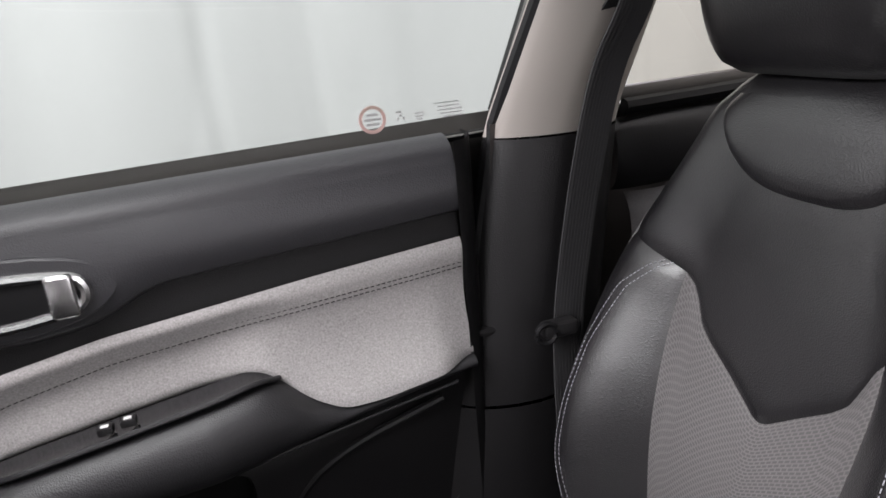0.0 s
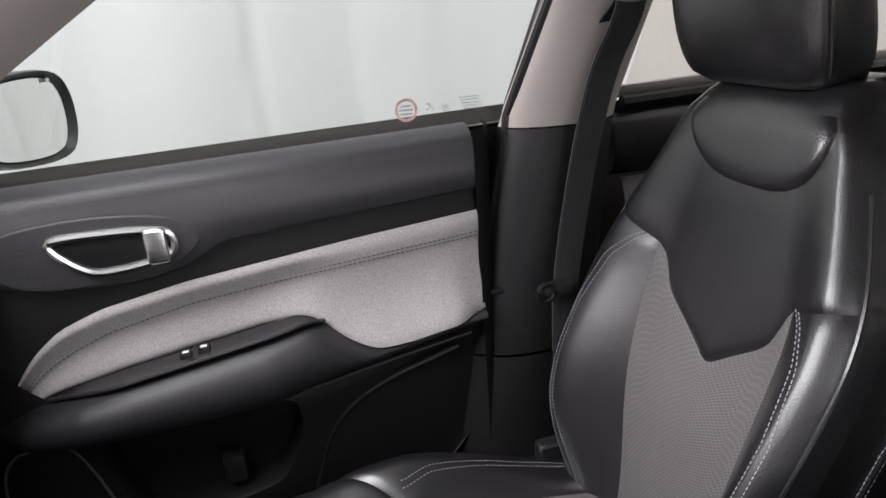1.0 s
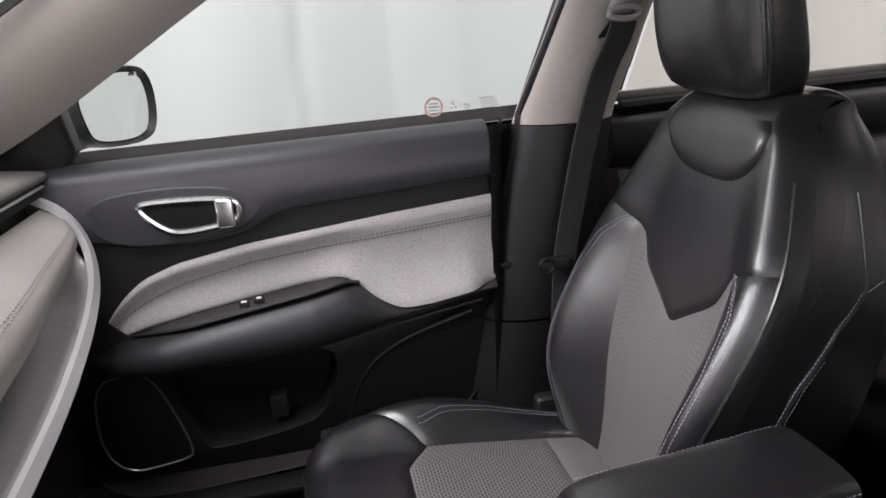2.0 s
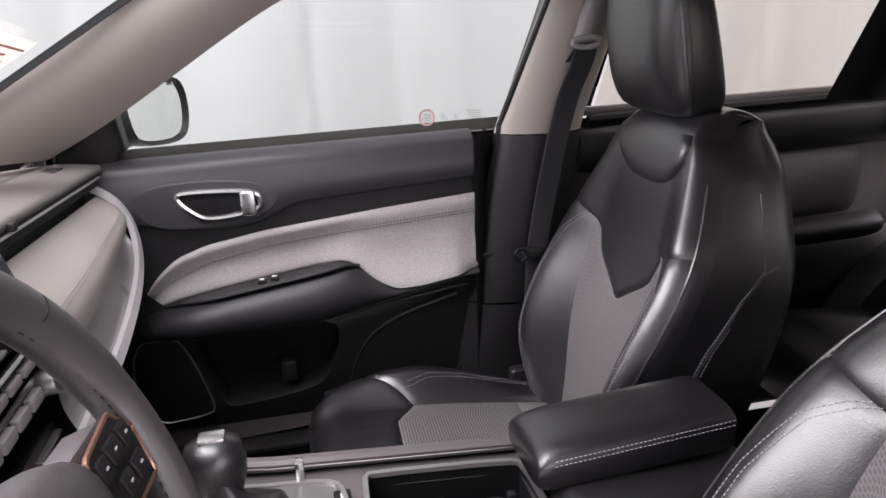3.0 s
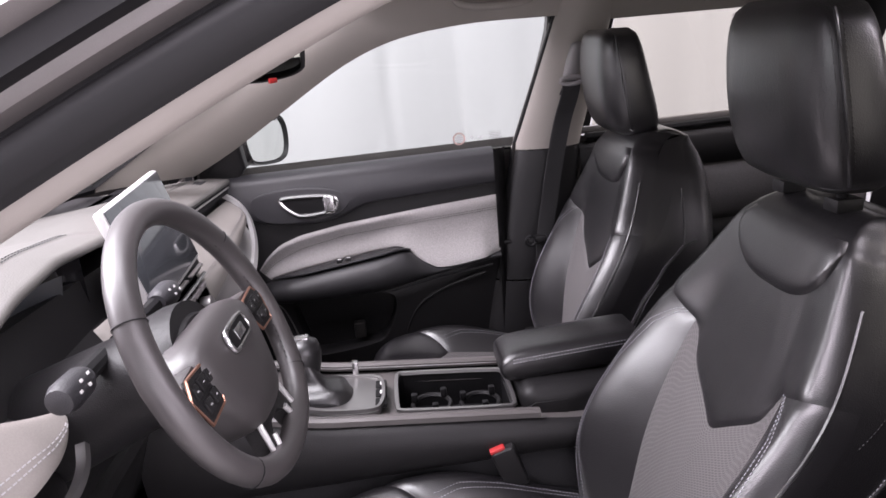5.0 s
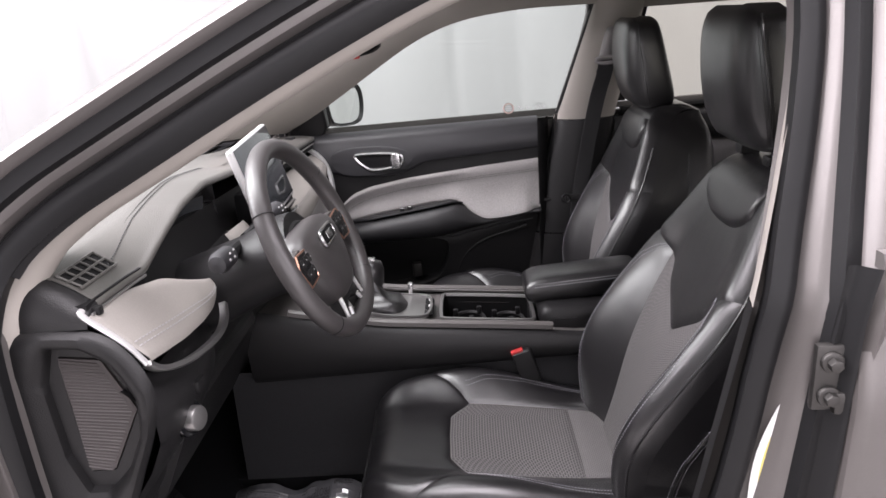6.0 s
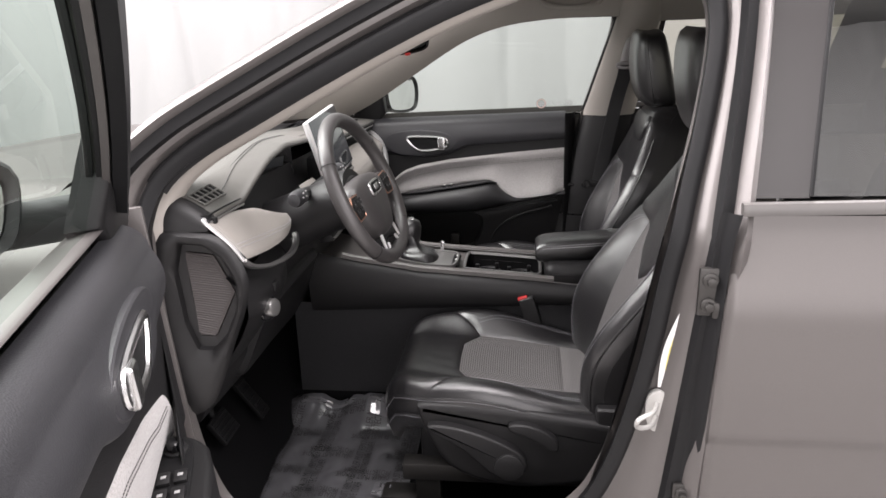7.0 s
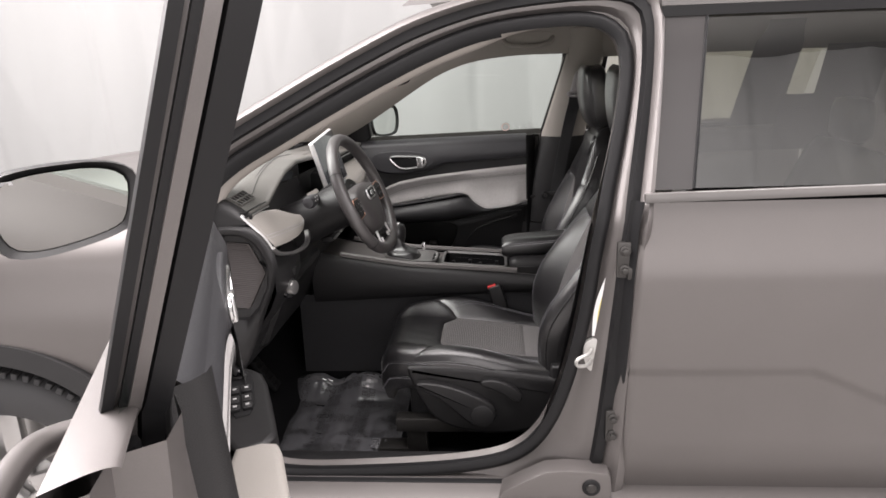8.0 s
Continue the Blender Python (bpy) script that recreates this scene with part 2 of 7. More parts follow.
def even(pts, n, closed=True):
    """n points at even steps along a line."""
    pts = [Vector(p) for p in pts]
    if closed:
        pts = pts + [pts[0]]
    run = [0.0]
    for a, b in zip(pts, pts[1:]):
        run.append(run[-1] + (b - a).length)
    out = []
    k = 0
    for i in range(n):
        d = run[-1] * i / (n if closed else n - 1)
        while k < len(run) - 2 and run[k + 1] < d:
            k += 1
        s = (d - run[k]) / max(run[k + 1] - run[k], 1e-9)
        out.append(pts[k].lerp(pts[k + 1], min(max(s, 0), 1)))
    return out


def sweep(path, profile, up=(0, 0, 1), closed=False, caps=True):
    """A profile (side, up) pairs carried along a path; up may be a function of the point."""
    path = [Vector(p) for p in path]
    n = len(path)
    rings = []
    for i, p in enumerate(path):
        a = path[(i - 1) % n] if (closed or i > 0) else p
        b = path[(i + 1) % n] if (closed or i < n - 1) else p
        t = (b - a).normalized()
        u0 = Vector(up(p) if callable(up) else up)
        side = t.cross(u0).normalized()
        u = side.cross(t).normalized()
        rings.append([p + side * q[0] + u * q[1] for q in profile])
    if closed:
        rings.append(rings[0])
        v, f = loft(rings, True, False)
        m = len(profile)
        k = len(v) - m
        return v[:k], [[i if i < k else i - k for i in q] for q in f]
    return loft(rings, True, caps)


def circle(r, n=10, ry=None):
    return [(r * math.cos(2 * math.pi * i / n), (ry or r) * math.sin(2 * math.pi * i / n)) for i in range(n)]


def tube(path, r, n=8, closed=False):
    return sweep(path, circle(r, n), (0.013, 0.027, 1), closed)


def disc(c, axis, r, h, n=24, bevel=0.002):
    """A round knob or plate from c along axis."""
    axis = Vector(axis).normalized()
    e1 = axis.orthogonal().normalized()
    e2 = axis.cross(e1)
    c = Vector(c)
    rings = []
    for d, k in ((0, r), (h - bevel, r), (h - bevel * 0.3, r - bevel * 0.3), (h, r - bevel)):
        rings.append([c + axis * d + (e1 * math.cos(2 * math.pi * i / n) + e2 * math.sin(2 * math.pi * i / n)) * k for i in range(n)])
    return loft(rings)


def stitches(pts, out, length=0.0040, gap=0.0020, r=0.00055):
    """Short raised threads along a line; out is the direction that they stand off."""
    pts = [Vector(p) for p in pts]
    total = sum((b - a).length for a, b in zip(pts, pts[1:]))
    n = max(2, int(total / (length + gap)))
    fine = even(pts, n * 2, False)
    out = Vector(out).normalized()
    bits = []
    for i in range(n):
        a = fine[2 * i]
        t = (fine[min(2 * i + 1, len(fine) - 1)] - a).normalized()
        s = t.cross(out).normalized() * r
        b = a + t * length
        h = out * r
        o = [a - s, a + s, b + s, b - s]
        m = [(a + t * r * 1.5) + h - s * .5, (a + t * r * 1.5) + h + s * .5, (b - t * r * 1.5) + h + s * .5, (b - t * r * 1.5) + h - s * .5]
        bits.append((o + m, [[4, 5, 6, 7], [0, 1, 5, 4], [1, 2, 6, 5], [2, 3, 7, 6], [3, 0, 4, 7]]))
    return join(*bits)


def ramp(x, pts):
    """Smooth curve through (x, y) pairs."""
    if x <= pts[0][0]:
        return pts[0][1]
    for (a, fa), (b, fb) in zip(pts, pts[1:]):
        if x <= b:
            s = (x - a) / (b - a)
            return fa + (fb - fa) * s
    return pts[-1][1]


def soft(x, pts, w=0.02):
    return sum(ramp(x + k * w, pts) for k in (-2, -1, 0, 1, 2)) / 5


def step(a, b, x):
    s = min(max((x - a) / (b - a), 0), 1)
    return s * s * (3 - 2 * s)

# ---- the booth: floor, hung cloth, ceiling ----
def folded(a, b, z0, z1, seed, deep=0.095):
    """A hung cloth from a to b on plan, with uneven folds that fan out towards the hem."""
    a, b = Vector(a), Vector(b)
    run = (b - a).length
    across = Vector((-(b - a).y, (b - a).x)).normalized()

    def at(u, v):
        s = u * run
        n1 = noise.noise((s * 0.9, seed, v * 0.25))
        n2 = noise.noise((s * 2.6, seed + 7, v * 0.5))
        ridge = abs(noise.noise((s * 1.1 + v * 0.15, seed + 3, 0.2))) ** 0.7
        n3 = noise.noise((s * 6.5, seed + 17, v * 0.9))
        crease = math.exp(-(noise.noise((s * 1.7 + 0.4 * v, seed + 5, v * 0.3)) / 0.05) ** 2)
        d = deep * (n1 * 1.1 + n2 * 0.55 + n3 * 0.10 - ridge * 0.5 + crease * 0.12)
        d += 0.020 * abs(noise.noise((s * 1.9 + v * 3.4, seed + 21, v * 1.2))) ** 0.5 - 0.016 * abs(noise.noise((s * 2.3 - v * 2.9, seed + 33, v * 0.8))) ** 0.5
        p = a + (b - a) * u + across * d
        return (p.x, p.y, z0 + (z1 - z0) * v)
    return sheet(at, max(40, int(run * 44)), 90)


def booth():
    x0, x1, y0, y1, top = -4.6, 4.2, -4.6, 2.35, 4.85
    v, f = box(((x0 + x1) / 2, (y0 + y1) / 2, -0.03), (x1 - x0 + 2, y1 - y0 + 2, 0.06), 0)
    tagged(made("floor", v, f, FLOOR), "grey painted booth floor under the parked car", "floor", kind="structure")
    sides = (("far", (x0, y1), (x1, y1)), ("near", (x1, y0), (x0, y0)), ("front", (x0, y0), (x0, y1)), ("back", (x1, y1), (x1, y0)))
    for i, (n, a, b) in enumerate(sides):
        v, f = folded(a, b, 0.0, top, 3.1 + i * 11.7)
        ob = made("curtain", v, f, CURTAIN, sharp=80)
        tagged(ob, "plain white cloth curtain hung in soft folds", "curtain", "booth curtains")
    v, f = box(((x0 + x1) / 2, (y0 + y1) / 2, 5.2), (x1 - x0 + 3, y1 - y0 + 3, 0.08), 0)
    tagged(made("ceiling", v, f, CEILING), "pale grey hall ceiling above the booth", "ceiling", kind="structure")
    for n, c, s in (("wall_west", (x0 - 1.2, -1.1, 2.6), (0.1, 11, 5.2)), ("wall_east", (x1 + 1.2, -1.1, 2.6), (0.1, 11, 5.2)),
                    ("wall_north", (-0.2, y1 + 1.2, 2.6), (12, 0.1, 5.2)), ("wall_south", (-0.2, y0 - 1.2, 2.6), (12, 0.1, 5.2))):
        v, f = box(c, s, 0)
        tagged(made(n, v, f, CEIL), "plain dark hall wall behind the curtains", "wall", kind="structure")


booth()

# ---- front seats ----
WBACK = [(0, 0.200), (0.08, 0.222), (0.17, 0.234), (0.30, 0.236), (0.37, 0.229), (0.42, 0.210), (0.48, 0.180), (0.54, 0.154), (0.575, 0.138), (0.597, 0.116), (0.612, 0.080)]
SEAM = 0.54          # where the bolster meets the middle, as a share of the half width
TOPV = 0.608


def bib_edge(a):
    """Height of the lower edge of the leather yoke: a blunt point in the middle, steep flanks, a rising line over the bolsters."""
    k = abs(a + 0.07 * max(0, 1 - abs(a) / SEAM))
    return ramp(k, [(0, 0.262), (0.05, 0.265), (0.2, 0.288), (0.34, 0.308), (0.40, 0.320), (0.45, 0.342), (0.49, 0.358), (SEAM, 0.368), (1.0, 0.396)])


def front_seat(yc, dx, dz, tilt, label, base_at, head):
    """A front seat: yc its middle, dx and dz how far it is slid and raised, tilt its recline; base_at places the plastic base, head the headrest."""
    t = thing("front_seat", label, "car seat", "front seats", at=(dx - 0.2, yc, 0.30 + dz))
    lean = radians(tilt)
    top_at = Vector((0.172, yc, 1.01 + dz * 0.4))
    upv, fwd = Vector((math.sin(lean), 0, math.cos(lean))), Vector((-math.cos(lean), 0, math.sin(lean)))
    base = top_at - upv * ((top_at.z - 0.52 - dz * 0.7) / upv.z)

    def P(w, v, d):
        return base + upv * v + fwd * d + Vector((0, w, 0))

    def bump(v):
        """How far the bolsters stand proud of the middle."""
        return ramp(v, [(-0.05, 0.02), (0.0, 0.050), (0.08, 0.078), (0.16, 0.076), (0.26, 0.055), (0.36, 0.030), (0.44, 0.014), (0.55, 0.0)])

    def crown(v):
        """Falls back over the top edge."""
        over = min(1.0, max(0.0, (v - 0.535) / (TOPV - 0.535)))
        return 0.060 * (1 - math.sqrt(max(0, 1 - over ** 2)))

    def back(a, v, lift=0.0):
        narrow = SEAM - 0.12 * (1 - step(-0.05, 0.36, v))
        k = abs(a)
        k = k * narrow / SEAM if k < SEAM else narrow + (k - SEAM) * (1 - narrow) / (1 - SEAM)
        a = math.copysign(k, a)
        w = a * soft(v, WBACK, 0.022) - 0.028 * (1 - a * a)
        d = sum(bump(v + q) for q in (-0.03, -0.01, 0.01, 0.03)) / 4 * step(0.42, 0.84, k)
        edge = min(1.0, max(0.0, (k - 0.80) / 0.20))
        d -= 0.052 * (1 - math.sqrt(max(0, 1 - edge ** 2)))
        d += 0.014 * math.exp(-((v - 0.16) / 0.13) ** 2) * (1 - k * k) + 0.008 * (1 - k * k)
        return P(w, v, d - crown(v) + lift)

    def panel(name, lo, hi, v0, v1, mat, nu, nv, lab="", puff=0.0045, skip=()):
        """A padded panel between two shares of the width and two height lines; its rim sinks into the seam."""
        def rim(s, size):
            return 1 - math.exp(-(s * size) / 0.008)

        def at(i, j):
            a = lo + (hi - lo) * i
            b0, b1 = v0(a), v1(a)
            v = b0 + (b1 - b0) * j
            wide = (hi - lo) * 0.23
            k = 1.0
            if "l" not in skip:
                k *= rim(i, wide)
            if "r" not in skip:
                k *= rim(1 - i, wide)
            if "b" not in skip:
                k *= rim(j, abs(b1 - b0))
            if "t" not in skip:
                k *= rim(1 - j, abs(b1 - b0))
            sag = 0.0010 * noise.noise((a * 2 + yc * 9, v * 9, 2.0)) + 0.0003 * noise.noise((a * 9, v * 26 + yc, 5.0))
            return back(a, v, puff * (k - 1) + sag * k)
        v, f, uv = sheet(at, nu, nv, lambda i, j: ((lo + (hi - lo) * i) * 0.23, v0(0) + (v1(0) - v0(0)) * j))
        return made(name, v, f, mat, t, lab, uvs=uv, sharp=70)

    panel("back_centre", -SEAM, SEAM, lambda a: -0.06, bib_edge, FINECLOTH, 64, 44, "grey perforated cloth panel", skip="b")
    panel("back_yoke", -1, 1, bib_edge, lambda a: TOPV, LEATHER, 120, 52, "smooth black leather yoke", skip="lrt")
    for s, (lo, hi) in ((1, (SEAM, 1.0)), (-1, (-1.0, -SEAM))):
        panel("back_bolster", lo, hi, lambda a: -0.06, bib_edge, LEATHER, 30, 54, "black leather side bolster", skip="b" + ("r" if s > 0 else "l"))
        for off in (0.775, 0.815):
            line = [back(s * ramp(v, [(-0.04, off), (0.10, off + 0.06), (0.25, off + 0.05), (0.33, off - 0.02), (0.365, off - 0.12), (0.378, off - 0.2)]), v, 0.0004) for v in np.linspace(-0.03, 0.374, 70)]
            sv, sf = stitches(line, fwd)
            made("stitching", sv, sf, THREAD, t, "pale double stitching")

    def pad(i, j):
        a = -0.80 + 1.60 * i
        lo = 0.474 + 0.086 * (abs(a) / 0.80) ** 3
        v = lo + (0.566 - lo) * j
        k = (1 - math.exp(-min(i, 1 - i) * 0.2 / 0.007)) * (1 - math.exp(-j * 0.1 / 0.007))
        return back(a, v, 0.013 * k - 0.004)
    v, f = sheet(pad, 56, 26)
    made("neck_pad", v, f, LEATHER, t, "crescent-shaped leather neck pad", sharp=70)

    # shell behind: deep side panels that round into a flat back
    def shell(i, j):
        v = -0.06 + (TOPV + 0.06) * j
        w0 = soft(v, WBACK, 0.022)
        s = 1 if i < 0.5 else -1
        q = 1 - abs(2 * i - 1)                      # 0 at the front edges, 1 in the middle of the back
        front = sum(bump(v + e) for e in (-0.03, -0.01, 0.01, 0.03)) / 4 - 0.052 - crown(v)
        rear = -soft(v, [(-0.06, 0.19), (0.15, 0.205), (0.30, 0.212), (0.41, 0.210), (0.49, 0.196), (0.545, 0.178), (0.585, 0.158), (TOPV, 0.130)], 0.008)
        rear = min(rear, front - 0.004)
        d0 = rear + min(0.05, 0.42 * (front - rear))
        if q < 0.42:
            k = q / 0.42
            w, d = w0 * (1 + 0.02 * math.sin(math.pi * k) - 0.05 * k), front + (d0 - front) * k
        else:
            k = (q - 0.42) / 0.58
            c = max(0.0, math.cos(k * math.pi / 2))
            w, d = w0 * 0.95 * c ** 0.55, d0 + (rear - d0) * math.sin(min(1.0, k * 1.6) * math.pi / 2)
        return P(s * w, v, d)
    v, f = sheet(shell, 64, 40)
    made("back_shell", v, f, LEATHER, t, "black leather seat back cover", sharp=60)
    top = sheet(lambda i, j: (Vector(back(-1 + 2 * i, TOPV)) * (1 - j) + Vector(shell(0.5 + (0.5 - i) * 0.98, 1.0)) * j) + Vector((0, 0, 0.010 * math.sin(math.pi * j) * (1 - abs(2 * i - 1) ** 6))), 30, 8)
    made("top_roll", top[0], top[1], LEATHER, t, "padded leather top edge", sharp=70)

    def flank(s, q, v, out=0.0008):
        """A point on the side panel, q from the front edge (0) to the back (1)."""
        p = Vector(shell(0.21 * q if s > 0 else 1 - 0.21 * q, (v + 0.06) / (TOPV + 0.06)))
        return p + Vector((0, s * out, 0))
    for s in (1, -1):
        pv, pf = tube([back(s * 0.965, v, 0.0) for v in np.linspace(-0.04, 0.50, 50)], 0.0026, 6)
        made("piping", pv, pf, LEATHER, t, "raised leather edge piping")
        curve = [flank(s, ramp(v, [(-0.04, 0.34), (0.10, 0.30), (0.26, 0.36), (0.34, 0.50), (0.385, 0.72), (0.40, 0.95)]), v) for v in np.linspace(-0.04, 0.40, 60)]
        pv, pf = tube(curve, 0.0022, 6)
        made("side_seam", pv, pf, LEATHER, t, "curved seam on the seat side")
        sv, sf = stitches([p + Vector((-0.006, s * 0.0006, 0)) for p in curve], (0, s, 0))
        made("stitching", sv, sf, THREAD, t, "pale stitching along the side seam")
        sv, sf = stitches([p + Vector((0.007, s * 0.0006, 0)) for p in curve[:46]], (0, s, 0))
        made("stitching", sv, sf, THREAD, t, "pale stitching along the side seam")
        pv, pf = tube([flank(s, 0.66 + 0.06 * q, 0.50 - 0.115 * q) for q in np.linspace(0, 1, 14)], 0.0018, 6)
        made("upright_seam", pv, pf, LEATHER, t, "short upright seam on the shoulder")
        sv, sf = stitches([flank(s, 0.10 + 0.30 * math.sin(q * 1.5), 0.36 + 0.13 * q, 0.0012) for q in np.linspace(0, 1, 24)], (0, s, 0))
        made("stitching", sv, sf, PLASTIC, t, "dark stitching over the shoulder")

    # headrest: a tall block that leans forward, padded in front, with a seam round its side
    hy, hz = head
    mid_y = yc + hy

    def ring_at(q):
        e = abs(2 * q - 1)
        k = math.sqrt(max(0.0, 1 - e ** (4.5 if q < 0.5 else 5)))
        cx = 0.226 - 0.054 * q + 0.010 * q * q
        half = (0.112 + 0.010 * math.sin(math.pi * min(1, 0.2 + q * 0.8))) * (0.80 + 0.20 * k)
        th = 0.056 - 0.013 * q
        return 1.092 + hz + 0.232 * q, cx, half, th * (0.62 + 0.38 * k)
    rings = []
    for j in range(23):
        q = j / 22
        z, cx, half, th = ring_at(q)
        ring = []
        for i in range(48):
            an = 2 * math.pi * i / 48
            c, s = math.cos(an), math.sin(an)
            proud = 0.016 * max(0, s) * (1 - abs(c) ** 3) * math.sin(math.pi * min(1, 0.12 + q * 0.85))
            ring.append(Vector((cx - th * math.copysign(abs(s) ** 0.5, s) - proud, mid_y + half * math.copysign(abs(c) ** 0.42, c) * (1 - 0.05 * max(0, -s)), z - 0.012 * abs(c) ** 4 * (q > 0.5) * (2 * q - 1))))
        rings.append(ring)
    v, f = loft(rings)
    rest = made("headrest", v, f, LEATHER, t, "tall padded black leather headrest", sharp=60)
    for s in (1, -1):
        line = []
        for q in np.linspace(0.06, 0.94, 30):
            z, cx, half, th = ring_at(q)
            line.append(Vector((cx - th * 0.55, mid_y + s * half * 0.992 + s * 0.001, z)))
        pv, pf = tube(line, 0.0020, 6)
        made("seam", pv, pf, LEATHER, rest)
        for o in (-0.007, 0.007):
            sv, sf = stitches([p + Vector((o, s * (0.0004 if o > 0 else -0.0018), 0)) for p in line], (0, s, 0.0))
            made("stitching", sv, sf, BOLT, rest, "dark stitched seam")
        pv, pf = tube([(0.225, mid_y + s * 0.06, 1.04 + hz), (0.222, mid_y + s * 0.06, 1.12 + hz)], 0.007, 10)
        made("post", pv, pf, DARK, rest)
        pv, pf = box((0.226, mid_y + s * 0.06, 1.078 + hz * 0.7), (0.036, 0.030, 0.018), 0.004)
        made("post_sleeve", pv, pf, PLASTIC, t)

    # cushion
    x_rear, x_front = 0.09 + dx, -0.448 + dx
    run = x_rear - x_front
    HW = [(0, 0.195), (0.12, 0.220), (0.30, 0.232), (0.42, 0.224), (run - 0.05, 0.200), (run - 0.015, 0.176), (run, 0.150)]

    def cush(a, u, lift=0.0):
        k = abs(a)
        w = a * soft(u, HW, 0.018)
        z = 0.488 + 0.055 * (u / run) ** 1.1
        z += 0.044 * step(0.48, 0.84, k) * math.exp(-((u - 0.31) / 0.17) ** 2)
        e = min(1.0, max(0, (k - 0.84) / 0.16))
        z -= 0.034 * (1 - math.sqrt(max(0, 1 - e ** 2)))
        fr = min(1.0, max(0, (u - (run - 0.07)) / 0.07))
        z -= 0.052 * (1 - math.sqrt(max(0, 1 - fr ** 2)))
        return Vector((x_rear - u, yc + w, z + dz + lift))

    def front_edge(a):
        return ramp(abs(a), [(0, 0.372), (0.32, 0.370), (0.43, 0.352), (0.54, 0.330), (0.64, 0.348), (1, 0.440)])

    def cpanel(name, lo, hi, u0, u1, mat, nu, nv, lab="", skip="", puff=0.006):
        def rim(s, size):
            return 1 - math.exp(-(s * size) / 0.008)

        def at(i, j):
            a = lo + (hi - lo) * i
            b0, b1 = u0(a), u1(a)
            k = 1.0
            if "l" not in skip:
                k *= rim(i, (hi - lo) * 0.23)
            if "r" not in skip:
                k *= rim(1 - i, (hi - lo) * 0.23)
            if "b" not in skip:
                k *= rim(j, abs(b1 - b0))
            if "t" not in skip:
                k *= rim(1 - j, abs(b1 - b0))
            u = b0 + (b1 - b0) * j
            sag = 0.0012 * noise.noise((a * 2 + yc * 9, u * 9, 7.0)) + 0.0005 * noise.noise((a * 9, u * 26 + yc, 9.0))
            return cush(a, u, puff * (k - 1) + sag * k)
        v, f, uv = sheet(at, nu, nv, lambda i, j: ((lo + (hi - lo) * i) * 0.23, u0(0) + (u1(0) - u0(0)) * j))
        return made(name, v, f, mat, t, lab, uvs=uv, sharp=70)
    S = 0.54
    cpanel("cushion_rear_strip", -S, S, lambda a: 0.0, lambda a: 0.115, FINECLOTH, 40, 10, "fine grey cloth strip", "b")
    cpanel("cushion_centre", -S, S, lambda a: 0.115, front_edge, MESHCLOTH, 64, 34, "grey perforated cloth panel")
    cpanel("cushion_front", -1, 1, front_edge, lambda a: run, LEATHER, 90, 34, "smooth black leather front roll", "lrt")
    for s, (lo, hi) in ((1, (S, 1.0)), (-1, (-1.0, -S))):
        cpanel("cushion_bolster", lo, hi, lambda a: 0.0, front_edge, LEATHER, 26, 40, "black leather side bolster", "b" + ("r" if s > 0 else "l"))
        for off in (0.775, 0.815):
            line = [cush(s * ramp(u, [(0.0, off + 0.03), (0.2, off), (0.29, off - 0.04), (0.33, off - 0.10)]), u, 0.0007) for u in np.linspace(0.03, 0.335, 46)]
            sv, sf = stitches(line, (0, 0, 1))
            made("stitching", sv, sf, THREAD, t, "pale double stitching")

    # skirt of the cushion
    loop = [cush(1.0, u) for u in np.linspace(0, run, 24)] + [cush(a, run) for a in np.linspace(0.95, -0.95, 21)] + [cush(-1.0, u) for u in np.linspace(run, 0, 24)]
    mid = Vector((dx - 0.2, yc, 0))
    rings = []
    for h, k in ((0.0, 1.0), (-0.02, 1.006), (-0.05, 0.995), (-0.085, 0.96), (-0.095, 0.90)):
        rings.append([Vector((mid.x + (p.x - mid.x) * k, mid.y + (p.y - mid.y) * k, p.z + h)) for p in loop])
    v, f = loft(rings, True, False)
    made("cushion_skirt", v, f, LEATHER, t, "stitched leather cushion side", sharp=60)
    for h in (0.002, -0.045):
        line = [Vector((mid.x + (p.x - mid.x) * 1.008, mid.y + (p.y - mid.y) * 1.008, p.z + h)) for p in loop]
        sv, sf = tube(line, 0.0018, 5)
        made("seam", sv, sf, LEATHER, t)
        sv, sf = stitches([Vector((mid.x + (p.x - mid.x) * 1.010, mid.y + (p.y - mid.y) * 1.010, p.z + h - 0.006)) for p in loop[24:]], (-0.5, -1, 0.2))
        made("stitching", sv, sf, THREAD, t, "pale stitching along the cushion edge")

    # plastic base with side covers, levers and rails
    bx, bz = base_at
    for s in (1, -1):
        prof = chaikin([(0.10, 0.475), (0.10, 0.41), (0.06, 0.35), (-0.07, 0.312), (-0.21, 0.300), (-0.34, 0.340), (-0.39, 0.43), (-0.418, 0.508), (-0.412, 0.526), (-0.22, 0.520), (0.03, 0.48)], 2)
        y0 = yc + s * 0.190
        v, f = prism([(p.x, p.y) for p in prof], lambda p, h: (p[0] + bx, y0 + s * h, p[1] + bz), 0, 0.045, 0.018, 4)
        made("side_cover", v, f, PLASTIC, t, "moulded black plastic side cover", sharp=50)
        if s < 0:
            lev = chaikin([(-0.385, 0.485), (-0.39, 0.468), (-0.31, 0.425), (-0.245, 0.355), (-0.20, 0.340), (-0.162, 0.365), (-0.165, 0.405), (-0.205, 0.435), (-0.30, 0.475)], 2)
            v, f = prism([(p.x, p.y) for p in lev], lambda p, h: (p[0] + bx, y0 - h, p[1] + bz), 0.045, 0.068, 0.009, 3)
            l1 = made("height_lever", v, f, PLASTIC, t, "long black height lever")
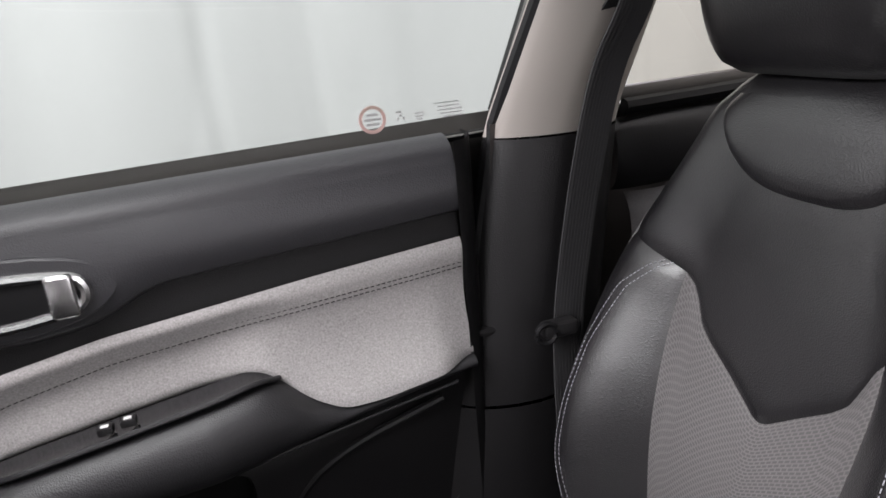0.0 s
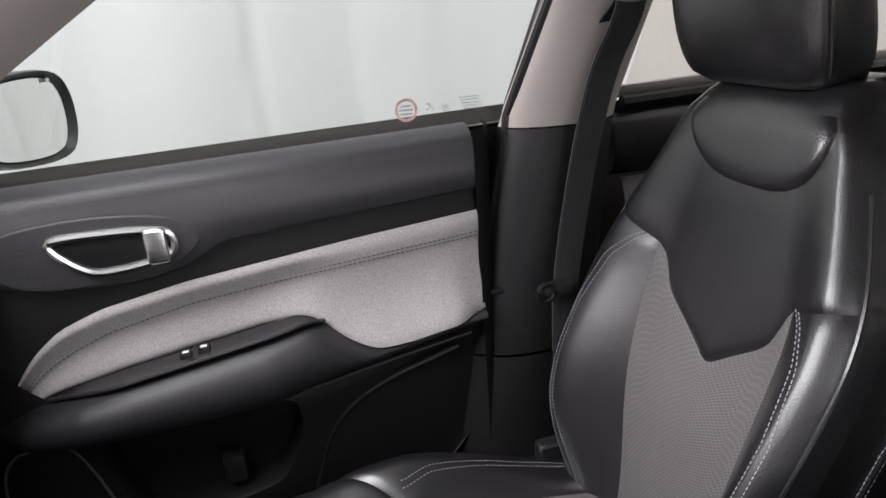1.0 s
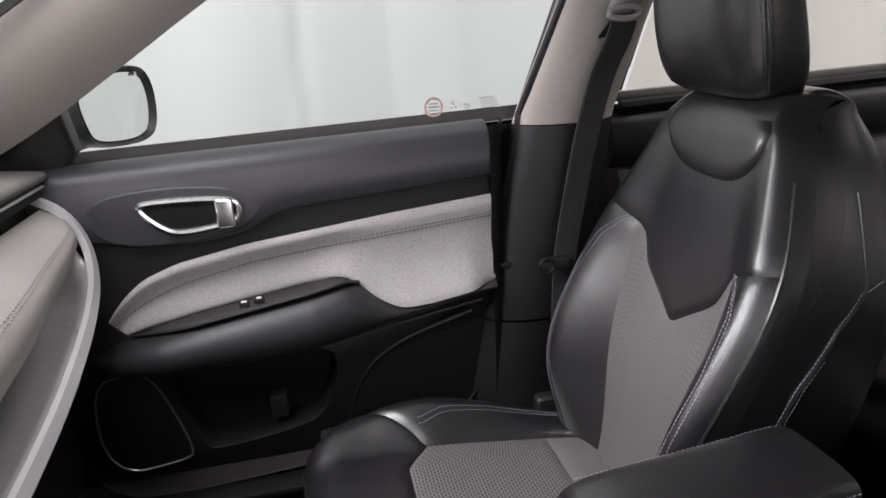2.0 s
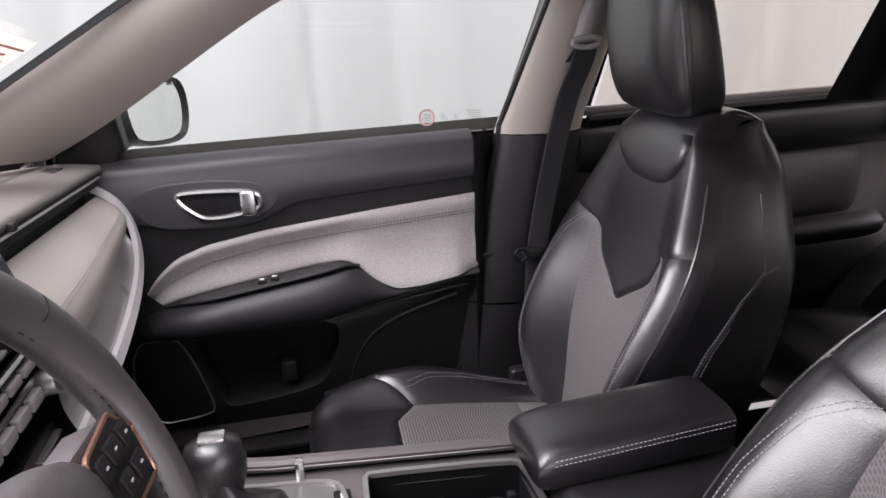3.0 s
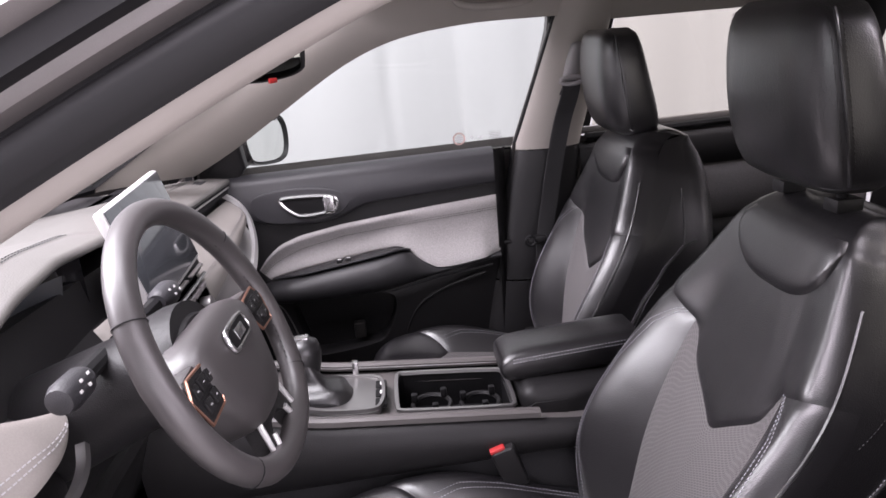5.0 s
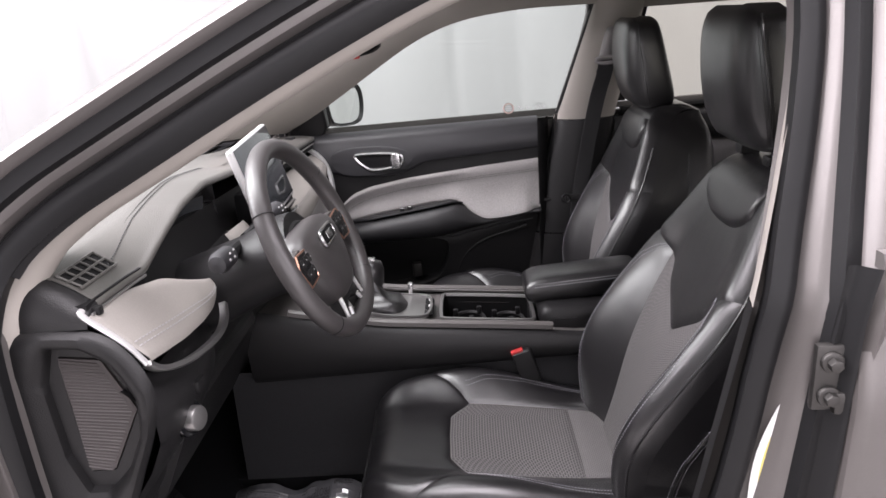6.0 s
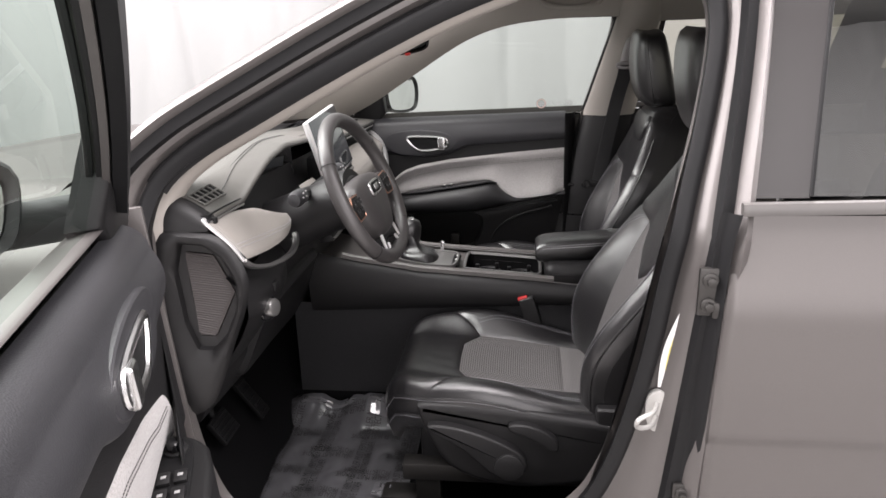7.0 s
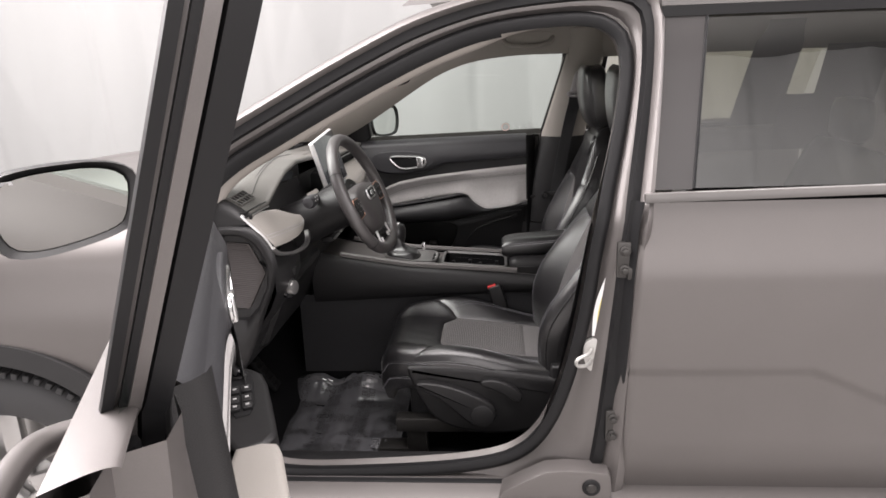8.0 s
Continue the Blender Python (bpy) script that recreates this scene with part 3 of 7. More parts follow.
            v, f = disc((-0.203 + bx, y0 - 0.066, 0.380 + bz), (0, -1, 0), 0.034, 0.008, 28, 0.003)
            made("pivot_cap", v, f, PLASTIC, l1)
            lev = chaikin([(-0.205, 0.487), (-0.206, 0.468), (-0.15, 0.452), (-0.11, 0.418), (-0.088, 0.424), (-0.095, 0.452), (-0.13, 0.478), (-0.17, 0.490)], 2)
            v, f = prism([(p.x, p.y) for p in lev], lambda p, h: (p[0] + bx, y0 - h, p[1] + bz), 0.045, 0.064, 0.008, 3)
            made("recline_lever", v, f, PLASTIC, t, "short black recline lever")
        v, f = join(box((-0.15 + bx, yc + s * 0.195, 0.345 + bz * 0.3), (0.62, 0.045, 0.045), 0.006), box((-0.40 + bx, yc + s * 0.195, 0.30), (0.06, 0.03, 0.10), 0.004), box((0.08 + bx, yc + s * 0.195, 0.30), (0.06, 0.03, 0.10), 0.004), box((-0.47 + bx, yc + s * 0.18, 0.262), (0.10, 0.06, 0.02), 0.004))
        made("rail", v, f, BOLT, t, "dark steel seat rail")
        v, f = box((0.04 + bx, yc + s * 0.215, 0.46 + bz), (0.10, 0.03, 0.12), 0.012, 3)
        made("hinge_cover", v, f, PLASTIC, t)
    v, f = box((-0.17 + bx, yc, 0.375 + bz), (0.50, 0.36, 0.12), 0.02)
    made("seat_pan", v, f, DARK, t)
    if yc < 0:
        tg = flank(-1, 0.42, 0.20, 0.003)
        v, f = box(tg, (0.012, 0.003, 0.030), 0.001)
        lab = made("side_tag", v, f, WHITE, t, "small white sewn tag")
        v, f = box(tg + Vector((0.001, -0.0018, 0.004)), (0.006, 0.001, 0.008), 0)
        made("tag_mark", v, f, DARK, lab)
    return t


front_seat(0.408, 0.0, 0.0, 13, "black leather front passenger seat with grey perforated cloth centre", (0.0, 0.0), (0.020, 0.0))
front_seat(-0.318, -0.080, 0.034, 22.3, "black leather driver seat with grey perforated cloth centre", (-0.03, 0.03), (0.010, 0.025))

# ---- front doors ----
def side_y(z, y0=0.78):
    """Half width of the car's side at a height: upright below the waist, leaning in above it."""
    return y0 - 0.40 * max(0.0, z - 1.03) if z > 1.03 else y0


def waist(x):
    return 1.030 + 0.020 * x


DOOR_FRONT = -0.93
HINGE = Vector((-0.97, 0.80, 0))
HANDLE_LINE = [(-0.86, 0.895), (-0.74, 0.884), (-0.68, 0.868), (-0.565, 0.863), (-0.50, 0.873), (-0.46, 0.892), (-0.43, 0.906), (-0.05, 0.930)]
CLOTH_TOP = [(-0.78, 0.69), (-0.755, 0.735), (-0.72, 0.780), (-0.68, 0.812), (-0.62, 0.834), (-0.50, 0.855), (-0.25, 0.880), (-0.05, 0.896)]
CLOTH_LOW = [(-0.78, 0.680), (-0.75, 0.700), (-0.70, 0.716), (-0.60, 0.735), (-0.45, 0.757), (-0.345, 0.772), (-0.32, 0.766), (-0.28, 0.728), (-0.24, 0.708), (-0.18, 0.711), (-0.06, 0.730)]
ARM_LOW = [(-0.78, 0.655), (-0.70, 0.648), (-0.55, 0.648), (-0.38, 0.655), (-0.25, 0.684), (-0.05, 0.714)]


def front_door(s, name, label, angle=0.0):
    """Left (s=-1) or right (s=+1) front door, built shut and then swung open by an angle."""
    hinge = Vector((HINGE.x, s * HINGE.y, 0.4))
    d = thing(name, label, "car door", "front doors", at=hinge)

    def Q(x, z, n):
        """n: metres inward from the glass plane."""
        return Vector((x, s * (side_y(z) - n), z))

    def strip(nm, x0, x1, lo, hi, depth, mat, nu=60, nt=12, lab="", parent=d, sharp=50):
        def at(i, j):
            x = x0 + (x1 - x0) * i
            a, b = lo(x), hi(x)
            return Q(x, a + (b - a) * j, depth(x, j))
        v, f = sheet(at, nu, nt)
        return made(nm, v, f, mat, parent, lab, sharp=sharp)
    xr = -0.052
    drop = 0.040 if s < 0 else 0.030       # how far the shoulder falls from the glass
    cloth_top = [(-0.785, 0.70), (-0.772, 0.772), (-0.752, 0.796), (-0.70, 0.812)] + CLOTH_TOP[4:] if s < 0 else CLOTH_TOP
    cloth_low = [(-0.785, 0.690), (-0.05, 0.690)] if s < 0 else CLOTH_LOW
    slim = 0.5 if s < 0 else 1.0

    # upper vinyl panel rolling over at the waist
    def upper(i, j):
        x = -0.86 + (xr + 0.86) * i
        a, b = soft(x, HANDLE_LINE, 0.008), waist(x)
        if j < 0.82:
            q = j / 0.82
            z = a + (b - drop - a) * q
            n = 0.050 + 0.010 * math.sin(math.pi * q) - 0.004 * q
            if q < 0.06:
                n -= 0.010 * (1 - q / 0.06)
        else:
            q = (j - 0.82) / 0.18
            z = b - drop + drop * math.sin(q * math.pi / 2) ** 0.9
            n = 0.046 - 0.042 * (1 - math.cos(q * math.pi / 2)) ** 0.9
        return Q(x, z, n)
    v, f = sheet(upper, 80, 34)
    made("upper_panel", v, f, VINYL, d, "grained dark vinyl upper panel", sharp=60)
    strip("middle_panel", -0.86, xr, lambda x: soft(x, cloth_top, .006) - 0.01, lambda x: soft(x, HANDLE_LINE, .008) + 0.004,
          lambda x, j: 0.040, PLASTIC, 70, 6)

    # cloth insert: hollow above, flaring inward to a ledge below
    def cloth_depth(x, j):
        if s < 0:
            return 0.045 - 0.026 * (1 - j) ** 1.5 - 0.010 * (math.exp(-j * 16) + math.exp(-(1 - j) * 16))
        flare = step(-0.42, -0.20, x)
        low = 0.040 + 0.050 * flare * (1 - 0.55 * step(-0.11, -0.05, x))
        n = 0.046 - 0.016 * math.sin(math.pi * min(1, j * 1.1)) + (low - 0.046) * (1 - j) ** 2.2 * 1.0
        front = step(-0.72, -0.79, x)
        edge = 0.010 * (math.exp(-j * 16) + math.exp(-(1 - j) * 16))
        return n - edge - 0.01 * front + 0.008
    strip("cloth_insert", -0.78, xr, lambda x: soft(x, cloth_low, .006), lambda x: soft(x, cloth_top, .006), cloth_depth, CLOTH_GREY, 110, 24, "heather grey cloth insert", sharp=75)
    line = []
    for x in np.linspace(-0.745, xr - 0.004, 90):
        lo, hi = soft(x, cloth_low, .006), soft(x, cloth_top, .006)
        zz = hi - ramp(x, [(-0.745, 0.03), (-0.68, 0.042), (-0.5, 0.036), (-0.05, 0.041)])
        j = (zz - lo) / max(hi - lo, 1e-4)
        line.append(Q(x, zz, cloth_depth(x, max(0, min(1, j))) + 0.0012))
    for off in (0.0, 0.006):
        sv, sf = stitches([p + Vector((0, 0, off)) for p in line], (0, -s, 0), 0.005, 0.0025, 0.0007)
        made("stitching", sv, sf, BOLT, d, "grey stitching on the cloth")

    # armrest
    def arm(i, j):
        x = -0.79 + (xr + 0.79) * i
        top, low = soft(x, cloth_low, .006), soft(x, ARM_LOW, .02)
        bulge = ramp(x, [(-0.79, 0.03), (-0.74, 0.085), (-0.66, 0.105), (-0.40, 0.105), (-0.30, 0.085), (-0.22, 0.060), (-0.05, 0.05)])
        bulge = bulge * 0.7 + 0.3 * soft(x, [(-0.79, 0.03), (-0.70, 0.10), (-0.40, 0.105), (-0.25, 0.06), (-0.05, 0.05)], .04)
        ang = math.pi * j
        z = (top + low) / 2 + (top - low) / 2 * math.cos(ang)
        n = 0.045 + (bulge - 0.02) * slim * (abs(math.sin(ang)) ** 0.55)
        return Q(x, z, n)
    v, f = sheet(arm, 90, 26)
    rest = made("armrest", v, f, ARMSKIN, d, "padded black vinyl armrest", sharp=60)

    # grip slot with the window switches
    if s > 0:
        def ledge(i, j):
            x = -0.715 + 0.405 * i
            w = 0.054 * math.sqrt(max(0.0, 1 - abs(2 * i - 1) ** 5)) * (0.55 + 0.45 * step(0.0, 0.3, i))
            return Q(x, soft(x, cloth_low, .006) + 0.004 - 0.004 * math.sin(math.pi * j), 0.050 + w * j)
        v, f = sheet(ledge, 60, 8)
        made("switch_panel", v, f, GLOSS, rest, "gloss black grip recess", sharp=70)
        v, f = tube([ledge(u, 1.0) + Vector((0, 0, 0.001)) for u in np.linspace(0.01, 0.99, 50)], 0.0035, 8)
        made("recess_rim", v, f, ARMSKIN, rest)
        for k in range(2):
            v, f = box(Q(-0.516 + 0.026 * k, 0.756 + .004 * k, 0.078), (0.018, 0.016, 0.010), 0.003)
            made("window_switch", v, f, PLASTIC, rest)
            v, f = box(Q(-0.516 + 0.026 * k, 0.7615 + .004 * k, 0.080), (0.009, 0.006, 0.0012), 0.0004)
            made("switch_mark", v, f, WHITE, rest)
    else:
        foot = chaikin([(-0.792, 0.045), (-0.778, 0.066), (-0.737, 0.090), (-0.59, 0.096), (-0.474, 0.098), (-0.474, 0.008), (-0.70, 0.008), (-0.775, 0.022)], 1)
        v, f = prism([(p.x, p.y) for p in foot], lambda p, h: Q(p[0], h, p[1]), 0.62, 0.698, 0.010, 3)
        pod = made("switch_panel", v, f, PLASTIC, d, "black plastic switch pod", sharp=50)
        foot = chaikin([(-0.782, 0.030), (-0.776, 0.052), (-0.752, 0.066), (-0.582, 0.068), (-0.578, 0.020), (-0.765, 0.017)], 1)
        v, f = prism([(p.x, p.y) for p in foot], lambda p, h: Q(p[0], h, p[1]), 0.690, 0.7005, 0.002, 2)
        made("switch_plate", v, f, DARK, pod, "satin black switch plate")
        v, f = disc(Q(-0.745, 0.699, 0.041), (0, 0, 1), 0.017, 0.006, 28, 0.002)
        made("knob_ring", v, f, PLASTIC, pod)
        v, f = disc(Q(-0.745, 0.706, 0.041), (0, 0, 1), 0.0115, 0.014, 24, 0.004)
        made("mirror_knob", v, f, GLOSS, pod, "round mirror knob")
        for x, long in ((-0.675, 0.024), (-0.636, 0.026), (-0.606, 0.020)):
            for k in range(2):
                c = Q(x, 0.703, 0.0325 + 0.0215 * k)
                v, f = box(c, (long, 0.018, 0.009), 0.003, 2, Matrix.Rotation(radians(6), 4, "Y"))
                made("window_switch", v, f, PLASTIC, pod)
                v, f = box(c + Vector((0, 0, 0.0048)), (0.006, 0.007, 0.001), 0.0003)
                made("switch_mark", v, f, GREYPRINT, pod)
        foot = chaikin([(-0.470, 0.008), (-0.470, 0.095), (-0.42, 0.103), (-0.12, 0.100), (-0.06, 0.085), (-0.06, 0.008)], 1)
        v, f = prism([(p.x, p.y) for p in foot], lambda p, h: Q(p[0], h, p[1]), 0.62, 0.706, 0.014, 4)
        made("arm_pad", v, f, PADCLOTH, d, "pale grey padded arm pad", sharp=60)

    # door handle bowl and lever
    bowl = chaikin([(-0.74, 0.962), (-0.62, 0.975), (-0.50, 0.962), (-0.455, 0.925), (-0.50, 0.885), (-0.60, 0.872), (-0.70, 0.876), (-0.745, 0.91)], 2)
    v, f = prism([(p.x, p.y) for p in bowl], lambda p, h: Q(p[0], p[1], h), 0.03, 0.058, 0.006, 3)
    made("handle_surround", v, f, VINYL, d, "dark handle surround")
    ring = chaikin([(-0.655, 0.950), (-0.512, 0.944), (-0.498, 0.925), (-0.506, 0.901), (-0.60, 0.890), (-0.628, 0.903), (-0.662, 0.938)], 2)
    v, f = prism([(p.x, p.y) for p in ring], lambda p, h: Q(p[0], p[1], h), 0.045, 0.0595, 0.001)
    made("handle_well", v, f, DARK, d)
    bez = even(ring, 60)
    v, f = sweep([Q(p.x, p.y, 0.061) for p in bez], circle(0.0065, 8, 0.005), (0, s, 0), True)
    made("handle_bezel", v, f, CHROME, d, "satin chrome handle bezel")
    v, f = box(Q(-0.524, 0.920, 0.064), (0.030, 0.014, 0.050), 0.007, 3)
    made("handle_lever", v, f, CHROME, d, "chrome pull lever")

    # lower panel with map pocket and speaker
    outer = even([(-0.86, 0.895), (-0.86, 0.42), (-0.70, 0.41), (-0.30, 0.41), (-0.10, 0.42), (-0.085, 0.55), (xr, 0.715), (-0.25, 0.688), (-0.40, 0.662), (-0.70, 0.655), (-0.79, 0.69)], 96)
    pocket = chaikin([(-0.660, 0.650), (-0.662, 0.59), (-0.628, 0.474), (-0.60, 0.464), (-0.44, 0.484), (-0.40, 0.508), (-0.366, 0.595), (-0.383, 0.650)], 2)
    pk = even(pocket, 96)
    best = min(range(96), key=lambda k: sum((Vector(outer[i]) - Vector(pk[(i + k) % 96])).length_squared for i in range(0, 96, 6)))
    pk = [pk[(i + best) % 96] for i in range(96)]
    mid = Vector((-0.515, 0.575))
    rings = [[Q(p.x, p.y, 0.035) for p in outer], [Q(*(p.lerp(q, 0.5)), 0.05) for p, q in zip(outer, pk)],
             [Q(*(q + (q - mid) * 0.02), 0.060) for q in pk], [Q(q.x, q.y, 0.056) for q in pk], [Q(q.x, q.y, -0.01) for q in pk]]
    v, f = loft(rings, True, False)
    f.append(list(range(len(v) - 96, len(v))))
    made("lower_panel", v, f, PLASTIC, d, "black plastic lower panel with map pocket", sharp=40)
    v, f = box(Q(-0.485, 0.525, 0.035), (0.035, 0.03, 0.05), 0.008)
    made("pocket_divider", v, f, BOLT, d, "small dark pocket clip")
    spk = chaikin([(-0.80, 0.640), (-0.72, 0.648), (-0.69, 0.630), (-0.645, 0.475), (-0.66, 0.455), (-0.80, 0.445)], 2)
    v, f = prism([(p.x, p.y) for p in spk], lambda p, h: Q(p[0], p[1], h), 0.04, 0.066, 0.003)
    made("speaker_grille", v, f, DARK, d, "black speaker grille")
    v, f = sweep([Q(p.x, p.y, 0.066) for p in even(spk, 50)], circle(0.0022, 6), (0, s, 0), True)
    made("speaker_rim", v, f, SILVER, d)
    arch = chaikin([(-0.36, 0.46), (-0.33, 0.56), (-0.26, 0.625), (-0.10, 0.668)], 2, False)
    v, f = tube([Q(p.x, p.y, 0.052) for p in arch], 0.006, 8)
    made("panel_rib", v, f, PLASTIC, d)
    v, f = tube([Q(-0.383 + 0.305 * q, 0.642 + 0.050 * q + 0.004 * math.sin(math.pi * q), 0.060 + 0.004 * math.sin(math.pi * q)) for q in np.linspace(0, 1, 16)], 0.0028, 6)
    made("panel_crease", v, f, VINYL, d, "thin raised crease under the armrest")

    # painted shell
    wide = 0.846 if s > 0 else 0.826
    def skin(i, j):
        x = DOOR_FRONT + (0.135 - DOOR_FRONT) * i
        x -= 0.03 * (1 - j) * step(0.8, 1.0, i)
        z = 0.36 + (waist(x) + 0.01 - 0.36) * j
        y = wide - 0.012 * step(0.75, 1.0, j) + 0.012 * math.sin(math.pi * j) - 0.030 * (1 - step(0.0, 0.25, j))
        return (x, s * y, z)
    v, f = sheet(skin, 40, 30)
    made("outer_skin", v, f, PAINT, d, "dark grey metallic door skin", sharp=60)
    edge = []
    for z in np.linspace(0.36, 1.035, 20):
        j = (z - 0.36) / 0.675
        xx = 0.135 - 0.03 * (1 - j)
        y = wide - 0.012 * step(0.75, 1.0, j) + 0.012 * math.sin(math.pi * j) - 0.030 * (1 - step(0.0, 0.25, j))
        edge.append([(xx, s * y, z), (xx + 0.003, s * (y - 0.006), z), (xx - 0.005, s * (y - 0.028), z), (xx - 0.045, s * (y - 0.034), z), (xx - 0.052, s * (y - 0.07), z), (xx - 0.09, s * (y - 0.078), z), (xx - 0.13, s * 0.745, z)])
    v, f = loft(edge, False, False)
    made("closing_edge", v, f, PAINT, d, "painted rear closing edge", sharp=50)
    def belt(i, j):
        x = DOOR_FRONT + 0.03 + (0.132 - DOOR_FRONT - 0.03) * i
        a = math.pi / 2 * j
        return (x, s * (wide - 0.012 - 0.050 * math.sin(a)), waist(x) + (0.010 if s < 0 else -0.016) + 0.012 * (1 - math.cos(a)) * 0.5 + 0.006 * math.sin(2 * a))
    v, f = sheet(belt, 40, 8)
    made("belt_moulding", v, f, PAINT, d, "painted belt under the window", sharp=60)
    rows = [[Q(xr - 0.004, z, 0.062), Q(xr + 0.010, z, 0.058), Q(xr + 0.022, z, 0.045), Q(xr + 0.036, z, 0.012), Q(xr + 0.036, z, -0.02)] for z in np.linspace(0.42, waist(0) - 0.004, 24)]
    v, f = loft(rows, False, False)
    made("panel_end", v, f, PLASTIC, d, "black end of the inner panel", sharp=50)
    v, f = sweep([(0.135 - 0.03 * (1 - (z - 0.36) / 0.675) - 0.07, s * 0.775, z) for z in np.linspace(0.40, 1.03, 14)], circle(0.011, 8), (0, 1, 0))
    made("edge_seal", v, f, RUBBER, d, "black rubber door seal")
    v, f = join(box((0.055, s * 0.80, 0.76), (0.012, 0.045, 0.10), 0.006), box((0.045, s * 0.815, 0.76), (0.03, 0.02, 0.05), 0.004))
    made("latch", v, f, DARK, d, "black door latch")
    v, f = join(box((-0.42, s * 0.80, 0.385), (1.0, 0.11, 0.05), 0.01), box((-0.925, s * 0.80, 0.70), (0.012, 0.11, 0.64), 0.003))
    made("bottom_edge", v, f, PAINT, d)
    # window frame, glass and seals
    top = [(-0.86, 1.045), (-0.72, 1.185), (-0.57, 1.300), (-0.42, 1.378), (-0.28, 1.425), (-0.12, 1.444), (0.03, 1.438), (0.10, 1.415), (0.122, 1.36), (0.10, 1.25), (0.05, 1.04)]
    if s < 0:
        top[:5] = [(-0.83, 1.060), (-0.695, 1.185), (-0.545, 1.285), (-0.41, 1.362), (-0.28, 1.418)]
        top[-4:] = [(0.115, 1.415), (0.135, 1.36), (0.097, 1.25), (0.012, 1.04)]
    fr = even(chaikin(top, 3, False), 70, False)
    def band(nm, n, wide, deep, mat, lab, shift=0.0):
        line = [Q(p.x, p.y, n) for p in fr]
        if s < 0 and nm in ("frame_seal", "window_frame"):
            line += [Q(fr[-1].x + 0.002 + 0.03 * q, fr[-1].y - 0.30 * q, n - 0.008 * q) for q in (0.1, 0.25, 0.45, 0.7, 1.0)]
        v, f = sweep(line, [(-wide + shift, -deep), (wide + shift, -deep), (wide + shift, deep * 0.6), (wide * 0.7 + shift, deep), (-wide * 0.7 + shift, deep), (-wide + shift, deep * 0.6)], (0, s, 0.15))
        made(nm, v, f, mat, d, lab, sharp=40)
    if s > 0:
        band("frame_skin", -0.030, 0.020, 0.010, RUBBER, "black outer window frame")
        band("window_frame", -0.006, 0.024, 0.014, PAINT, "painted window frame")
        band("glass_run", 0.010, 0.020, 0.008, RUBBER, "black rubber glass run")
        band("frame_seal", 0.026, 0.013, 0.009, RUBBER, "black rubber frame seal", 0.006)
    else:
        band("frame_skin", -0.0165, 0.026, 0.0050, RUBBER, "black outer window frame")
        band("frame_lip", -0.0095, 0.020, 0.0030, PAINT, "thin painted frame lip")
        band("glass_run", -0.0050, 0.027, 0.0035, RUBBER, "black rubber glass run")
        band("window_frame", 0.0030, 0.030, 0.0055, PAINT, "painted window frame")
        band("frame_seal", 0.0185, 0.029, 0.0105, RUBBER, "wide black rubber frame seal")

    def pane2(i, j):
        x = -0.79 + 0.89 * i
        lo = waist(x) - 0.03 + max(0, (x - 0.045)) * 4.5
        hi = ramp(x, [(-0.86, 1.045), (-0.72, 1.185), (-0.57, 1.300), (-0.42, 1.378), (-0.28, 1.425), (-0.12, 1.444), (0.03, 1.438), (0.10, 1.415), (0.122, 1.36)])
        return Q(x, lo + (max(hi, lo + 0.002) - lo) * j, -0.004)
    v, f = sheet(pane2, 40, 10)
    g = made("window_glass", v, f, CLEAR if s > 0 else DOORGLASS, d, "clear side glass" if s > 0 else "green side glass, dimmed in its tint for the slanted view")
    g.visible_shadow = False
    sail = chaikin([(-0.885 if s > 0 else -0.945, 0.985), (-0.745, 0.995), (-0.748, 1.160), (-0.78, 1.14), (-0.87 if s > 0 else -0.91, 1.05)], 1)
    v, f = prism([(p.x, p.y) for p in sail], lambda p, h: Q(p[0], p[1], h), -0.03, 0.014, 0.010, 4)
    made("sail_cover", v, f, PLASTIC, d, "black triangular mirror sail cover")
    line = [Q(x, waist(x) - (0.006 if s < 0 else 0.012), -0.012) for x in np.linspace(-0.77, 0.06, 20)]
    v, f = tube(line, 0.006, 6)
    made("waist_seal", v, f, RUBBER, d)

    # mirror
    mc = Vector((-0.715, s * (0.972 if s > 0 else 0.962), 1.078))
    face = Matrix.Rotation(radians(s * -22), 3, "Z")
    ears = even(chaikin([(-0.135, 0.070), (0.07, 0.082), (0.118, 0.05), (0.120, -0.03), (0.085, -0.078), (-0.09, -0.062), (-0.118, -0.03)], 3), 40)
    def R(a, b, dpt):
        return mc + face @ Vector((-dpt, s * a, b))
    rings = []
    for dp, k in ((0.0, 0.86), (-0.012, 0.975), (0.0, 1.0), (0.03, 0.99), (0.06, 0.88), (0.085, 0.62), (0.095, 0.2)):
        rings.append([R(p.x * k, p.y * k, dp) for p in ears])
    v, f = loft(rings, True, False)
    f.append(list(range(len(v) - 40, len(v))))
    house = made("mirror_housing", v, f, PLASTIC, d, "dark mirror housing", sharp=50)
    v, f = [R(p.x * 0.84, p.y * 0.84, -0.003 - (0.07 * p.y if s < 0 else 0.0)) for p in ears], [list(range(40))]
    made("mirror_glass", v, f, MIRROR, house, "mirror glass")
    v, f = box(R(0.075, 0.058, -0.0045), (0.001, 0.026, 0.006), 0)
    made("printed_mark", v, f, GREYPRINT, house)
    v, f = sweep([(-0.80, s * 0.79, 1.045), (-0.79, s * 0.85, 1.045), (-0.76, s * 0.91, 1.05)], circle(0.03, 12, 0.018), (1, 0, 0))
    made("mirror_arm", v, f, PLASTIC, house)

    # outside pull handle
    hy, hz = (0.0, 0.0) if s > 0 else (-0.020, 0.022)
